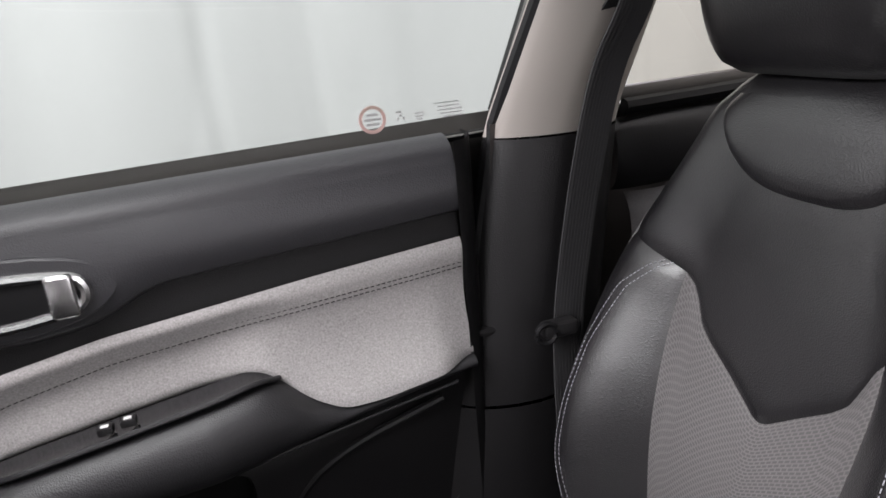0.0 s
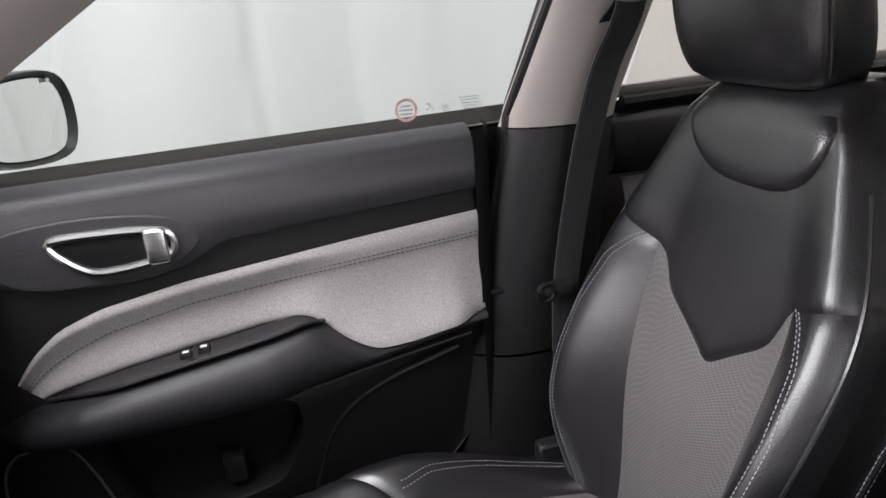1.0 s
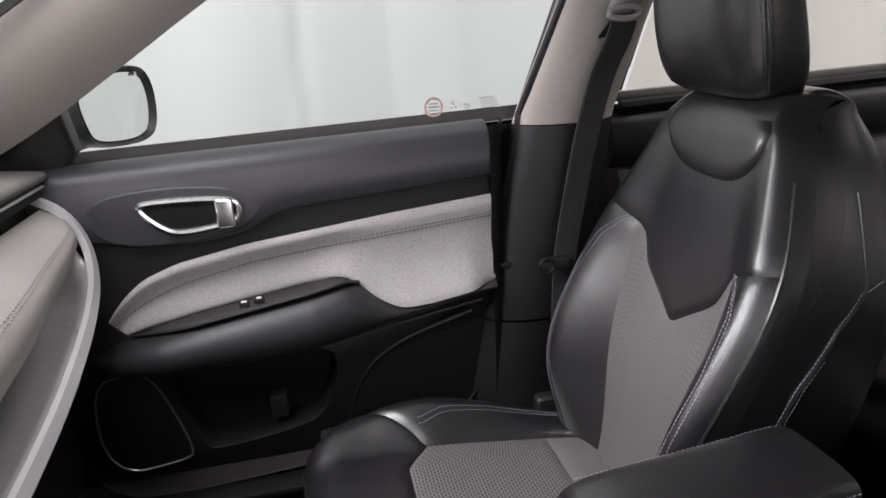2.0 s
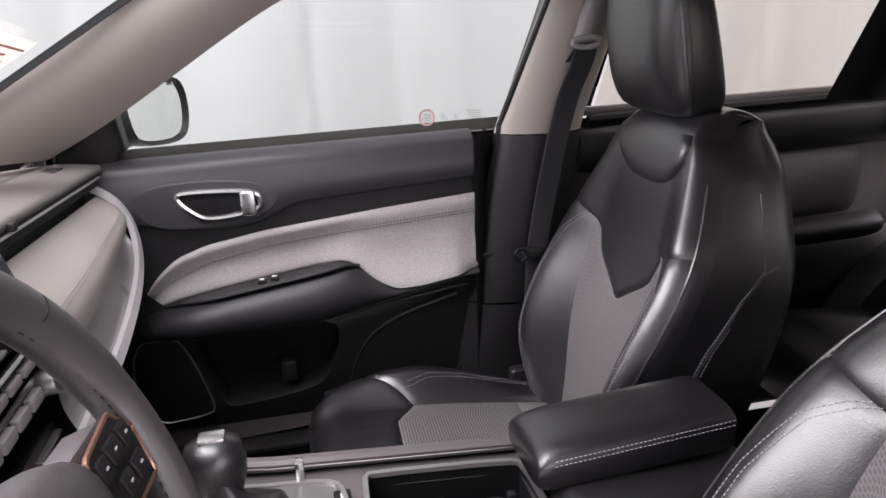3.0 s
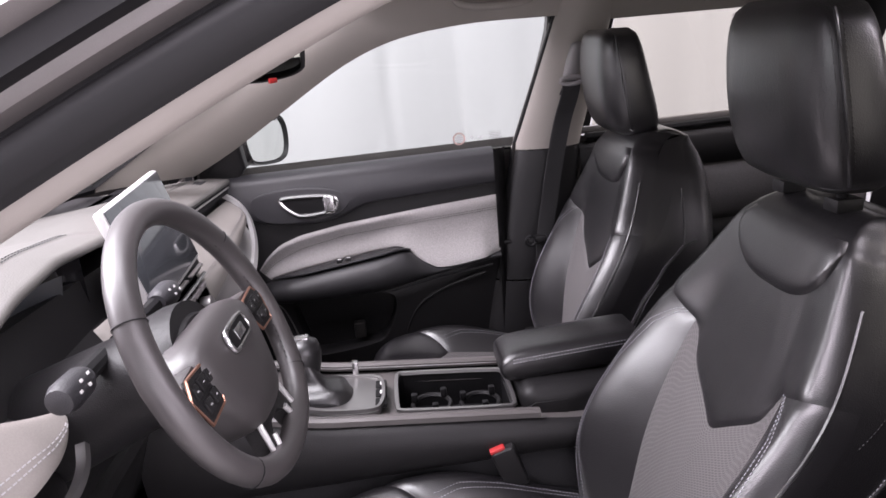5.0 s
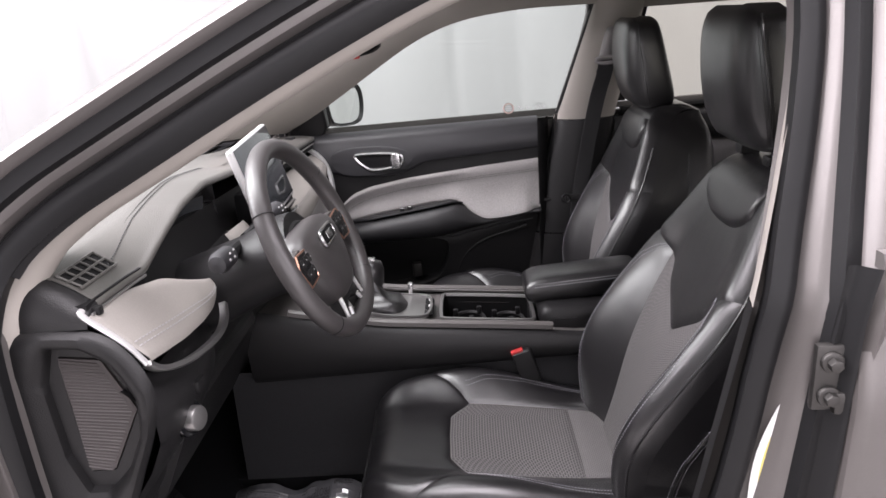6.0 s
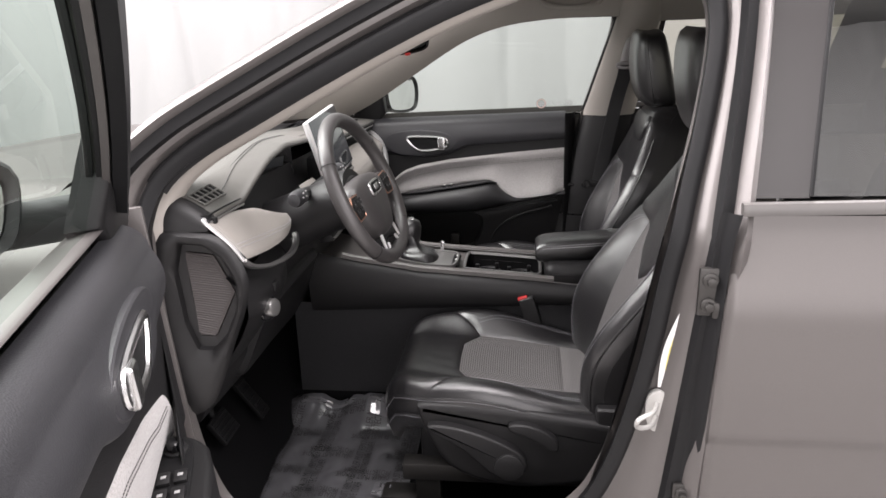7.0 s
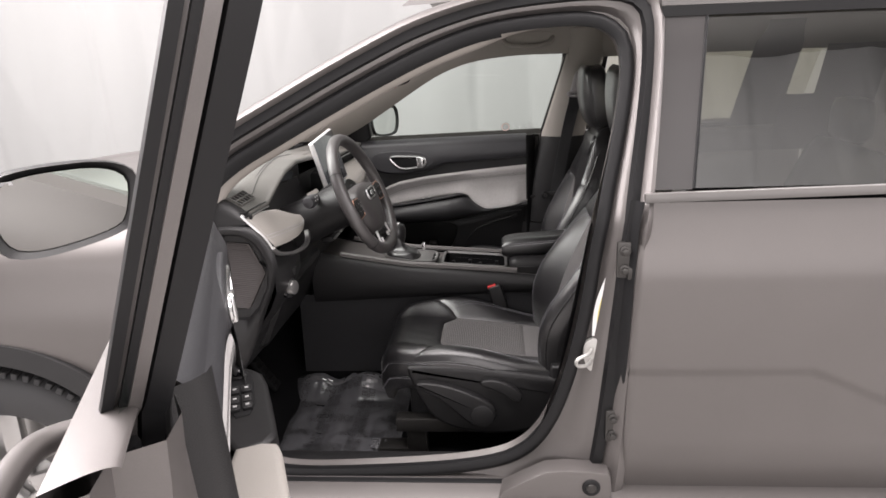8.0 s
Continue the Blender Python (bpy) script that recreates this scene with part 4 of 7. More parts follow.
    v, f = tube(chaikin([(x, s * (y + hy), z + hz) for x, y, z in ((-0.115, 0.862, 0.940), (-0.09, 0.898, 0.948), (-0.05, 0.908, 0.952), (0.03, 0.908, 0.956), (0.07, 0.896, 0.956), (0.092, 0.862, 0.952))], 3, False), 0.013, 12)
    made("outer_handle", v, f, PAINT, d, "painted outer pull handle", sharp=60)
    v, f = prism([(p.x, p.y + hz) for p in chaikin([(-0.10, 0.925), (0.08, 0.932), (0.08, 0.972), (-0.10, 0.965)], 3)], lambda p, h: (p[0], s * (h + hy), p[1]), 0.850, 0.8645, 0.002)
    made("handle_cup", v, f, DARK, d, "dark cup behind the handle")

    # prints on the glass
    if s > 0:
        c = Q(-0.143, 1.058, -0.001)
        v, f = sweep([c + Vector((0.0155 * math.cos(k * math.pi / 16), 0, 0.0155 * math.sin(k * math.pi / 16))) for k in range(32)], [(-0.0022, -.0004), (0.0022, -.0004), (0.0022, .0004), (-0.0022, .0004)], (0, 1, 0), True)
        made("round_print", v, f, REDPRINT, d, "faded red round print on the glass")
        bits = [box(c + Vector((0, 0, k)), (w, 0.0008, 0.003), 0) for k, w in ((0.006, 0.016), (0.0, 0.022), (-0.006, 0.018))]
        bits += [box(c + Vector((0.033 + 0.004 * (k % 3), 0, -0.003 + 0.004 * (k // 3))), (0.0028, 0.0008, 0.0028), 0) for k in (0, 2, 4, 6, 7)]
        bits += [box(c + Vector((0.062, 0, 0.001 - 0.004 * k)), (0.014 - 0.003 * k, 0.0008, 0.0014), 0) for k in range(3)]
        bits += [box(c + Vector((0.100 + 0.002 * k, 0, 0.010 - 0.0045 * k)), (0.034 - 0.004 * (k % 2), 0.0008, 0.0014), 0) for k in range(5)]
        v, f = join(*bits)
        made("fine_print", v, f, GREYPRINT, d, "grey fine print on the glass")
    if angle:
        d.location = (-0.81, -0.935, 0.511)
        d.rotation_euler = (radians(2.7), radians(-1.1), radians(angle))
    return d


front_door(1, "front_door", "closed front passenger door with grey cloth insert and clear window")
front_door(-1, "front_door", "open dark grey driver door with grey cloth insert and mirror", -68.7)

# ---- car body ----
OPENING = [(-0.893, 1.05), (-0.868, 1.118), (-0.80, 1.172), (-0.715, 1.216), (-0.588, 1.283), (-0.462, 1.346), (-0.336, 1.404), (-0.20, 1.450), (-0.011, 1.466), (0.08, 1.456), (0.128, 1.40), (0.110, 1.256), (0.049, 1.016),
           (0.016, 0.767), (-0.045, 0.535), (-0.121, 0.425), (-0.25, 0.385), (-0.50, 0.365), (-0.747, 0.357), (-0.83, 0.39), (-0.875, 0.52), (-0.90, 0.75), (-0.90, 0.95)]
OUTLINE = [(-0.99, 1.14), (-0.87, 1.240), (-0.792, 1.283), (-0.689, 1.337), (-0.587, 1.391), (-0.470, 1.448), (-0.358, 1.498), (-0.20, 1.538), (-0.08, 1.552), (0.10, 1.56), (0.21, 1.545), (0.205, 1.40), (0.185, 1.20), (0.16, 1.0),
           (0.14, 0.70), (0.13, 0.40), (0.12, 0.25), (-0.30, 0.235), (-0.80, 0.235), (-0.99, 0.25), (-1.0, 0.50), (-1.0, 0.80), (-1.0, 1.0)]
# the far side's sloping pillar is slimmer, so that the windscreen reaches its trim
OUTLINE_FAR = [(-0.99, 1.06), (-0.87, 1.170), (-0.792, 1.208), (-0.689, 1.262), (-0.587, 1.318), (-0.470, 1.385), (-0.358, 1.455), (-0.20, 1.520)] + OUTLINE[8:]
MID = Vector((-0.37, 0.90))


def around(loop, n=160):
    """Radii of an outline at even angles round its middle."""
    pts = even(chaikin(loop, 2), 900)
    polar = sorted((math.atan2(p.y - MID.y, p.x - MID.x), (p - MID).length) for p in pts)
    ang = [a for a, _ in polar]
    rad = [r for _, r in polar]
    th = np.linspace(-math.pi, math.pi, n, endpoint=False)
    return th, np.interp(th, ang, rad, period=2 * math.pi)


def body_side(s, parent):
    th, r0 = around(OPENING)
    _, r1 = around(OUTLINE if s < 0 else OUTLINE_FAR)

    def ring(k, y0, grow=0.0):
        out = []
        for a, p, q in zip(th, r0, r1):
            r = p + (q - p) * k + grow
            x, z = MID.x + r * math.cos(a), MID.y + r * math.sin(a)
            out.append(Vector((x, s * side_y(z, y0), z)))
        return out
    steps = [(0.0, 0.735, -0.012), (0.0, 0.765, 0.0), (0.06, 0.768, 0.0), (0.10, 0.768, 0.004), (0.22, 0.772, 0.0), (0.34, 0.792, 0.0), (0.42, 0.797, 0.0), (0.66, 0.803, 0.0), (0.74, 0.822, 0.0), (0.84, 0.832, 0.0), (0.94, 0.824, 0.0), (1.0, 0.805, 0.0), (1.03, 0.75, 0.0)]
    v, f = loft([ring(*q) for q in steps], True, False)
    made("side_frame", v, f, PAINT, parent, "painted door opening frame", sharp=35)
    v, f = sweep(ring(0.0, 0.765, 0.004), [(-0.013, -0.006), (0.013, -0.006), (0.018, 0.004), (0.013, 0.018), (0.0, 0.022), (-0.015, 0.014)], lambda p: (0, s, 0), True)
    made("door_seal", v, f, RUBBER, parent, "black rubber seal round the opening", sharp=60)
    lip = [p for p in ring(0.0, 0.765, 0.004) if p.x < -0.16 and p.z > 1.09]
    v, f = sweep(lip[::-1], [(-0.020, -0.004), (0.020, -0.004), (0.022, 0.004), (0.012, 0.012), (-0.012, 0.012), (-0.022, 0.004)], (0, s, 0))
    made("seal_lip", v, f, RUBBER, parent, "wide rubber lip along the sloping pillar", sharp=60)
    v, f = sweep(ring(0.58, 0.803), [(-0.015, -0.006), (0.013, -0.006), (0.015, 0.007), (-0.008, 0.012)], lambda p: (0, s, 0), True)
    made("outer_seal", v, f, RUBBER, parent, "thin outer rubber seal", sharp=60)


def a_pillar_trim(s, parent):
    if s < 0:
        pts = even(chaikin([(-0.908, 0.985), (-0.905, 1.03), (-0.868, 1.118), (-0.80, 1.172), (-0.715, 1.216), (-0.588, 1.283), (-0.462, 1.346), (-0.336, 1.404), (-0.20, 1.450), (-0.06, 1.464)], 2, False), 60, False)
        rows = []
        for k, p in enumerate(pts):
            a, b = pts[max(0, k - 1)], pts[min(59, k + 1)]
            side = Vector((b.y - a.y, a.x - b.x)).normalized()
            slim = 1 - 0.6 * step(-0.25, -0.08, p.x)
            row = []
            for c, w in ((-0.012, 0.022), (0.014, 0.030), (0.028, 0.045), (0.034, 0.065), (0.030, 0.085), (0.012, 0.105), (-0.03, 0.125)):
                q = p + side * (c * slim if c > 0 else c)
                row.append((q.x, s * (side_y(q.y) - w), q.y))
            rows.append(row)
        v, f = loft(rows, False, False)
        made("pillar_trim", v, f, TRIM_BEIGE, parent, "light grey windscreen pillar trim", sharp=70)
        return
    low = even(chaikin([(-0.88, 1.03), (-0.77, 1.085), (-0.64, 1.165), (-0.50, 1.253), (-0.40, 1.308), (-0.28, 1.348), (-0.10, 1.366), (0.05, 1.364), (0.30, 1.364)], 2, False), 40, False)
    high = even(chaikin([(-1.14, 1.030), (-1.05, 1.085), (-0.865, 1.185), (-0.70, 1.282), (-0.555, 1.367), (-0.42, 1.435), (-0.33, 1.460), (-0.10, 1.490), (0.05, 1.495), (0.30, 1.495)], 2, False), 40, False)

    def at(i, j):
        k = min(39, round(i * 39))
        a = Vector((low[k].x, side_y(low[k].y) - 0.036, low[k].y))
        b = Vector((high[k].x, 0.620 - 0.05 * step(-0.9, -0.3, high[k].x), high[k].y))
        p = a.lerp(b, j)
        p += Vector((0.35, -0.6, 0.2)) * 0.030 * math.sin(math.pi * j) ** 0.8
        return (p.x, s * p.y, p.z)
    v, f = sheet(at, 39, 10)
    made("pillar_trim", v, f, TRIM_BEIGE, parent, "light grey windscreen pillar trim", sharp=70)


def b_pillar_trim(s, parent):
    def lx(z):
        if s < 0:
            return ramp(z, [(0.30, -0.11), (0.48, -0.085), (0.64, -0.040), (0.76, -0.016), (1.03, 0.034), (1.065, 0.045), (1.151, 0.070), (1.252, 0.097), (1.36, 0.124), (1.46, 0.13)])
        return ramp(z, [(0.30, -0.13), (0.48, -0.112), (0.64, -0.078), (0.76, -0.052), (1.03, 0.006), (1.36, 0.100), (1.46, 0.10)])

    def rx(z):
        return ramp(z, [(0.30, 0.15), (0.64, 0.16), (1.03, 0.205), (1.36, 0.26), (1.46, 0.27)])

    def piece(z0, z1, mat, nm, lab, bump):
        def at(i, j):
            z = z0 + (z1 - z0) * j
            x = lx(z) + (rx(z) - lx(z)) * i
            n = 0.012 + bump * math.sin(math.pi * i) ** (0.5 if s > 0 else 0.3)
            return (x, s * (side_y(z) - n), z)
        v, f = sheet(at, 20, 14)
        made(nm, v, f, mat, parent, lab, sharp=60)
    piece(1.016, 1.46, TRIM_BEIGE, "pillar_upper_trim", "light grey upper pillar trim", 0.055)
    piece(0.637, 1.014, PLASTIC, "pillar_lower_trim", "black grained lower pillar trim", 0.06)
    piece(0.30, 0.634, PLASTIC, "pillar_foot_trim", "black grained pillar foot trim", 0.064)
    if s > 0:
        v, f = tube([(lx(z) + 0.012, s * (side_y(z) - 0.02), z) for z in np.linspace(0.34, 1.40, 24)], 0.012, 8)
        made("pillar_seal", v, f, RUBBER, parent)
        v, f = box((-0.03, s * 0.735, 0.752), (0.06, 0.02, 0.012), 0.005)
        made("trim_clip", v, f, PLASTIC, parent)


body = thing("car_body", "dark grey metallic car body with open driver side", "car", kind="structure")
for s in (-1, 1):
    body_side(s, body)
    a_pillar_trim(s, body)
    b_pillar_trim(s, body)

# roof, headliner, windscreen
def roof_skin(i, j):
    x = -0.40 + 2.5 * i
    y = -0.56 + 1.12 * j
    return (x, y, 1.515 + 0.045 * step(-0.4, 0.1, x) + 0.045 * (1 - (2 * j - 1) ** 2) - 0.10 * step(0.8, 2.1, x))
v, f = sheet(roof_skin, 40, 20)
made("roof", v, f, PAINT, body, "dark grey painted roof")
def liner(i, j):
    x = -0.46 + 2.5 * i
    y = -0.57 + 1.14 * j
    return (x, y, 1.435 + 0.06 * step(-0.46, -0.05, x) + 0.035 * (1 - abs(2 * j - 1) ** 3) - 0.10 * step(0.8, 2.1, x))
v, f = sheet(liner, 30, 20)
made("headliner", v, f, LINER, body, "pale grey cloth headliner")
def screen(i, j):
    y = -0.62 + 1.24 * i
    c = 1 - (2 * i - 1) ** 2
    x = -1.12 - 0.14 * c + (0.71 + 0.08 * c) * j
    return (x, y * (1 - 0.06 * j), 1.035 + 0.42 * j + 0.03 * c * math.sin(math.pi * j))
v, f = sheet(screen, 24, 16)
g = made("windscreen", v, f, CLEAR, body, "clear windscreen")
g.visible_shadow = False
for s in (1,):
    v, f = sweep([screen((s + 1) / 2, q) for q in np.linspace(0, 1, 16)], [(-0.005, -0.005), (0.005, -0.005), (0.005, 0.006), (-0.005, 0.006)], (0, 0, 1))
    made("screen_seal", v, f, RUBBER, body)
v, f = tube([screen(q, 0.02) for q in np.linspace(0, 1, 20)], 0.012, 6)
made("screen_lower_seal", v, f, RUBBER, body)

# sills, floor, firewall, tail
for s in (-1, 1):
    v, f = sweep([(-1.0, s * 0.80, 0.31), (0.9, s * 0.80, 0.31)], [(-0.07, -0.07), (0.06, -0.07), (0.075, -0.02), (0.06, 0.03), (0.02, 0.045), (-0.07, 0.05)], (0, 0, 1))
    made("sill", v, f, PAINT, body, "painted sill")
    v, f = box((-0.42, s * 0.715, 0.362), (0.78, 0.055, 0.014), 0.005)
    made("scuff_plate", v, f, PLASTIC, body, "black plastic sill plate")
    v, f = box((-0.42, s * 0.80, 0.352), (0.80, 0.02, 0.012), 0.004)
    made("sill_strip", v, f, RUBBER, body)
v, f = join(box((0.1, 0, 0.235), (2.3, 1.40, 0.03), 0), box((-1.06, 0, 0.62), (0.04, 1.42, 0.80), 0), box((-0.1, 0, 0.27), (2.0, 0.22, 0.10), 0.02),
            box((-0.97, 0, 0.36), (0.30, 1.38, 0.04), 0.0, 2, Matrix.Rotation(radians(50), 4, "Y")))
made("floor_pan", v, f, CARPET, body, "black carpeted floor")
v, f = join(box((2.05, 0, 0.66), (0.05, 1.5, 0.72), 0.02))
made("tail_panel", v, f, PAINT, body)
v, f = sheet(lambda i, j: (2.06 - 0.10 * j + 0.03 * (1 - (2 * i - 1) ** 2), -0.66 + 1.32 * i - (2 * i - 1) * 0.08 * j, 1.02 + 0.42 * j), 16, 8)
g = made("rear_screen", v, f, TINTED, body, "dark rear screen")
g.visible_shadow = False


# rear doors
def rear_door(s, name, label):
    d = thing(name, label, "car door", "rear doors", at=(0.11, s * 0.82, 0.4))
    low = 0.045 if s > 0 else 0.0        # the far door is seen from inside only, over its lower waist

    def fx(z):
        return ramp(z, [(0.30, 0.108), (0.76, 0.120), (1.03, 0.132), (1.09, 0.15), (1.46, 0.20), (1.5, 0.205)])

    def skin(i, j):
        z = 0.33 + (0.742 - low) * j
        x = fx(z) + (1.15 - fx(z)) * i
        crease = 0.006 * step(0.675, 0.69, z) * (1 - step(0.5, 0.53, x)) + 0.006 * step(0.0, 0.012, z - (0.68 - max(0, x - 0.52) * 0.45)) * step(0.5, 0.53, x)
        y = 0.832 + 0.010 * math.sin(math.pi * j) - 0.034 * step(0.90, 1.10, z) - 0.025 * (1 - step(0.33, 0.5, z)) + crease
        y -= 0.008 * (1 - min(1, i / 0.008)) ** 2
        return (x, s * y, z)
    v, f = sheet(skin, 120, 90)
    made("outer_skin", v, f, PAINT, d, "dark grey metallic door skin", sharp=60)
    rim = [[Vector(skin(0, q)), Vector(skin(0, q)) + Vector((-0.002, -s * 0.006, 0)), Vector(skin(0, q)) + Vector((0.004, -s * 0.014, 0)), Vector(skin(0, q)) + Vector((0.05, -s * 0.02, 0))] for q in np.linspace(0, 1, 30)]
    v, f = loft(rim, False, False)
    made("front_edge", v, f, PAINT, d, "", sharp=50)
    line = [(x, s * 0.815, 1.086 - low + 0.016 * (x - 0.15)) for x in np.linspace(0.142, 1.12, 20)]
    v, f = sweep(line, [(-0.008, -0.010), (0.008, -0.010), (0.010, 0.0), (0.006, 0.009), (-0.008, 0.009)], (0, 0, 1))
    made("waist_moulding", v, f, BELTLINE, d, "satin grey waist moulding", sharp=40)
    lo = lambda x: 1.098 - low + 0.016 * (x - 0.15)

    def pane(x0, x1, n, slant=0.0):
        def at(i, j):
            z = lo(x0) + (1.462 - lo(x0)) * j
            off = 0.045 * j
            x = x0 + (x1 - x0) * i + off
            return (x, s * (side_y(z, 0.822) - n), z)
        return sheet(at, 12, 10)
    v, f = pane(0.152, 0.247, 0.0)
    made("pillar_applique", v, f, APPLIQUE, d, "glossy dark grey pillar cover")
    v, f = pane(0.252, 1.10, 0.004)
    made("window_glass", v, f, TINTED if s < 0 else LIT_PRIVACY, d, "dark privacy glass" if s < 0 else "far privacy glass with its brightness put into a paler tint")
    v, f = sweep([(0.2495 + 0.045 * q, s * (side_y(1.10 + 0.36 * q, 0.822) + 0.0), 1.10 + 0.36 * q) for q in np.linspace(0, 1, 8)], circle(0.004, 6), (0, s, 0))
    made("glass_seal", v, f, RUBBER, d)
    line = [(x, s * side_y(1.472, 0.822), 1.472 - 0.006 * (x - 0.2)) for x in np.linspace(0.195, 1.15, 12)]
    v, f = sweep(line, [(-0.008, -0.010), (0.008, -0.010), (0.008, 0.012), (-0.008, 0.012)], (0, 0, 1))
    made("frame_top", v, f, RUBBER, d)
    v, f = sweep([(x, yy, z + 0.02) for x, yy, z in line], [(-0.007, -0.007), (0.008, -0.007), (0.008, 0.007), (-0.007, 0.007)], (0, 0, 1))
    made("roof_moulding", v, f, BELTLINE, d, "satin grey roof-edge moulding")
    # inner side
    def inner(x0, x1, z0, z1, n0, mat, nm, lab, bulge=0.012):
        def at(i, j):
            z = z0 + (z1 - z0) * j
            e = 0.012 * (math.exp(-i * 30) + math.exp(-(1 - i) * 30) + math.exp(-j * 16) + math.exp(-(1 - j) * 16))
            return (x0 + (x1 - x0) * i, s * (side_y(z) - n0 - bulge * math.sin(math.pi * j) + e), z + 0.02 * (x0 + (x1 - x0) * i))
        v, f = sheet(at, 30, 12)
        made(nm, v, f, mat, d, lab, sharp=60)
    inner(0.20, 1.08, 0.905, 1.055 - low, 0.03, PLASTIC, "inner_upper_panel", "dark vinyl upper panel")
    inner(0.22, 0.94, 0.735, 0.90, 0.035, REARCLOTH, "inner_cloth_insert", "grey cloth insert")
    inner(0.22, 0.98, 0.675, 0.745, 0.07, PLASTIC, "inner_armrest", "black armrest", 0.03)
    inner(0.20, 1.08, 0.36, 0.685, 0.03, PLASTIC, "inner_lower_panel", "black lower panel")
    v, f = tube([(x, s * 0.765, 1.07 - low + 0.02 * x) for x in np.linspace(0.22, 1.06, 12)], 0.012, 8)
    made("inner_waist_seal", v, f, RUBBER, d)
    return d


rear_door(-1, "rear_door", "closed dark grey rear door with privacy glass")
rear_door(1, "rear_door", "closed rear passenger door with grey insert and bright window")

# rear quarters
for s in (-1, 1):
    v, f = sheet(lambda i, j: (1.155 + 0.9 * i, s * (0.835 - 0.10 * i * i), 0.30 + 0.78 * j), 14, 10)
    made("rear_quarter", v, f, PAINT, body, "dark grey rear quarter")
    v, f = sheet(lambda i, j: (0.80 + 0.055 * j + (0.20 - 0.02 * j) * i, s * (side_y(1.06 + 0.40 * j) - 0.03 - 0.03 * math.sin(math.pi * i)), 1.04 + 0.42 * j), 14, 8)
    made("rear_pillar_trim", v, f, RUBBER, body, "black rear window frame and pillar")
    v, f = sheet(lambda i, j: (0.14 + 1.25 * i, s * (side_y(1.345 + 0.20 * j) - 0.022 - 0.02 * math.sin(math.pi * j)), 1.345 + 0.20 * j), 20, 8)
    if s > 0:
        made("rear_header_trim", v, f, TRIM_BEIGE, body, "grey trim over the rear window")
    v, f = sheet(lambda i, j: (1.13 + 0.07 * j + (0.9 - 0.3 * j) * i, s * (side_y(1.06 + 0.40 * j, 0.81) - 0.004), 1.06 + 0.42 * j), 14, 8)
    made("rear_quarter_panel", v, f, PAINT, body)
    for x0, x1, z0, z1 in ((0.99, 1.36, 0.93, 1.165), (1.115, 1.36, 1.165, 1.36)):
        v, f = sheet(lambda i, j: (x0 + (x1 - x0) * i, s * (side_y(z0 + (z1 - z0) * j) - 0.05), z0 + (z1 - z0) * j), 8, 8)
        made("rear_pillar_cover", v, f, RUBBER, body, "dark rear pillar trim")

# fender, bonnet, arch
for s in (-1, 1):
    c = Vector((-1.44, 0.345))

    def fender(i, j):
        th = math.pi * (0.0 + 1.0 * i)
        inner = Vector((c.x + 0.43 * math.cos(th), c.y + 0.43 * math.sin(th)))
        if i < 0.28:
            outer = Vector((-1.005, 0.25 + (1.085 - 0.25) * (i / 0.28)))
        elif i < 0.78:
            q = (i - 0.28) / 0.50
            outer = Vector((-1.005 - 1.05 * q, 1.085 - 0.13 * q ** 1.5))
        else:
            q = (i - 0.78) / 0.22
            outer = Vector((-2.055, 0.955 - 0.6 * q))
        p = inner.lerp(outer, j)
        y = 0.845 + 0.022 * math.exp(-((p.y - 0.80) / 0.12) ** 2) - 0.10 * step(0.92, 1.09, p.y) ** 2 - 0.25 * step(-1.7, -2.1, p.x) ** 2 - 0.01 * j
        return (p.x, s * y, p.y)
    v, f = sheet(fender, 60, 24)
    made("front_fender", v, f, PAINT, body, "dark grey front fender", sharp=60)
    arc = [(c.x + 0.405 * math.cos(a), s * 0.858, c.y + 0.405 * math.sin(a)) for a in np.linspace(-0.1, math.pi + 0.1, 50)]
    v, f = sweep(arc, [(-0.03, -0.035), (0.024, -0.03), (0.028, 0.0), (0.024, 0.012), (-0.026, 0.02), (-0.032, 0.0)], (0, s, 0))
    made("arch_cladding", v, f, PLASTIC, body, "grey-black wheel arch cladding", sharp=50)
    v, f = sheet(lambda i, j: (c.x + 0.40 * math.cos(math.pi * i), s * (0.84 - 0.35 * j), c.y + 0.40 * math.sin(math.pi * i)), 30, 2)
    made("arch_liner", v, f, DARK, body)
def bonnet(i, j):
    x = -1.20 - 0.90 * i
    y = -0.76 + 1.52 * j
    k = 1 - abs(2 * j - 1) ** 4
    return (x - 0.12 * k * i, y * (1 - 0.12 * i * i), 1.025 + 0.035 * k - 0.10 * i ** 1.7 + 0.02 * math.exp(-((abs(y) - 0.50) / 0.06) ** 2))
v, f = sheet(bonnet, 30, 40)
made("bonnet", v, f, PAINT, body, "dark grey bonnet")
v, f = join(box((-1.16, 0, 1.005), (0.22, 1.30, 0.03), 0.01), box((-2.06, 0, 0.65), (0.08, 1.5, 0.6), 0.03))
made("cowl", v, f, PLASTIC, body, "black wiper cowl")


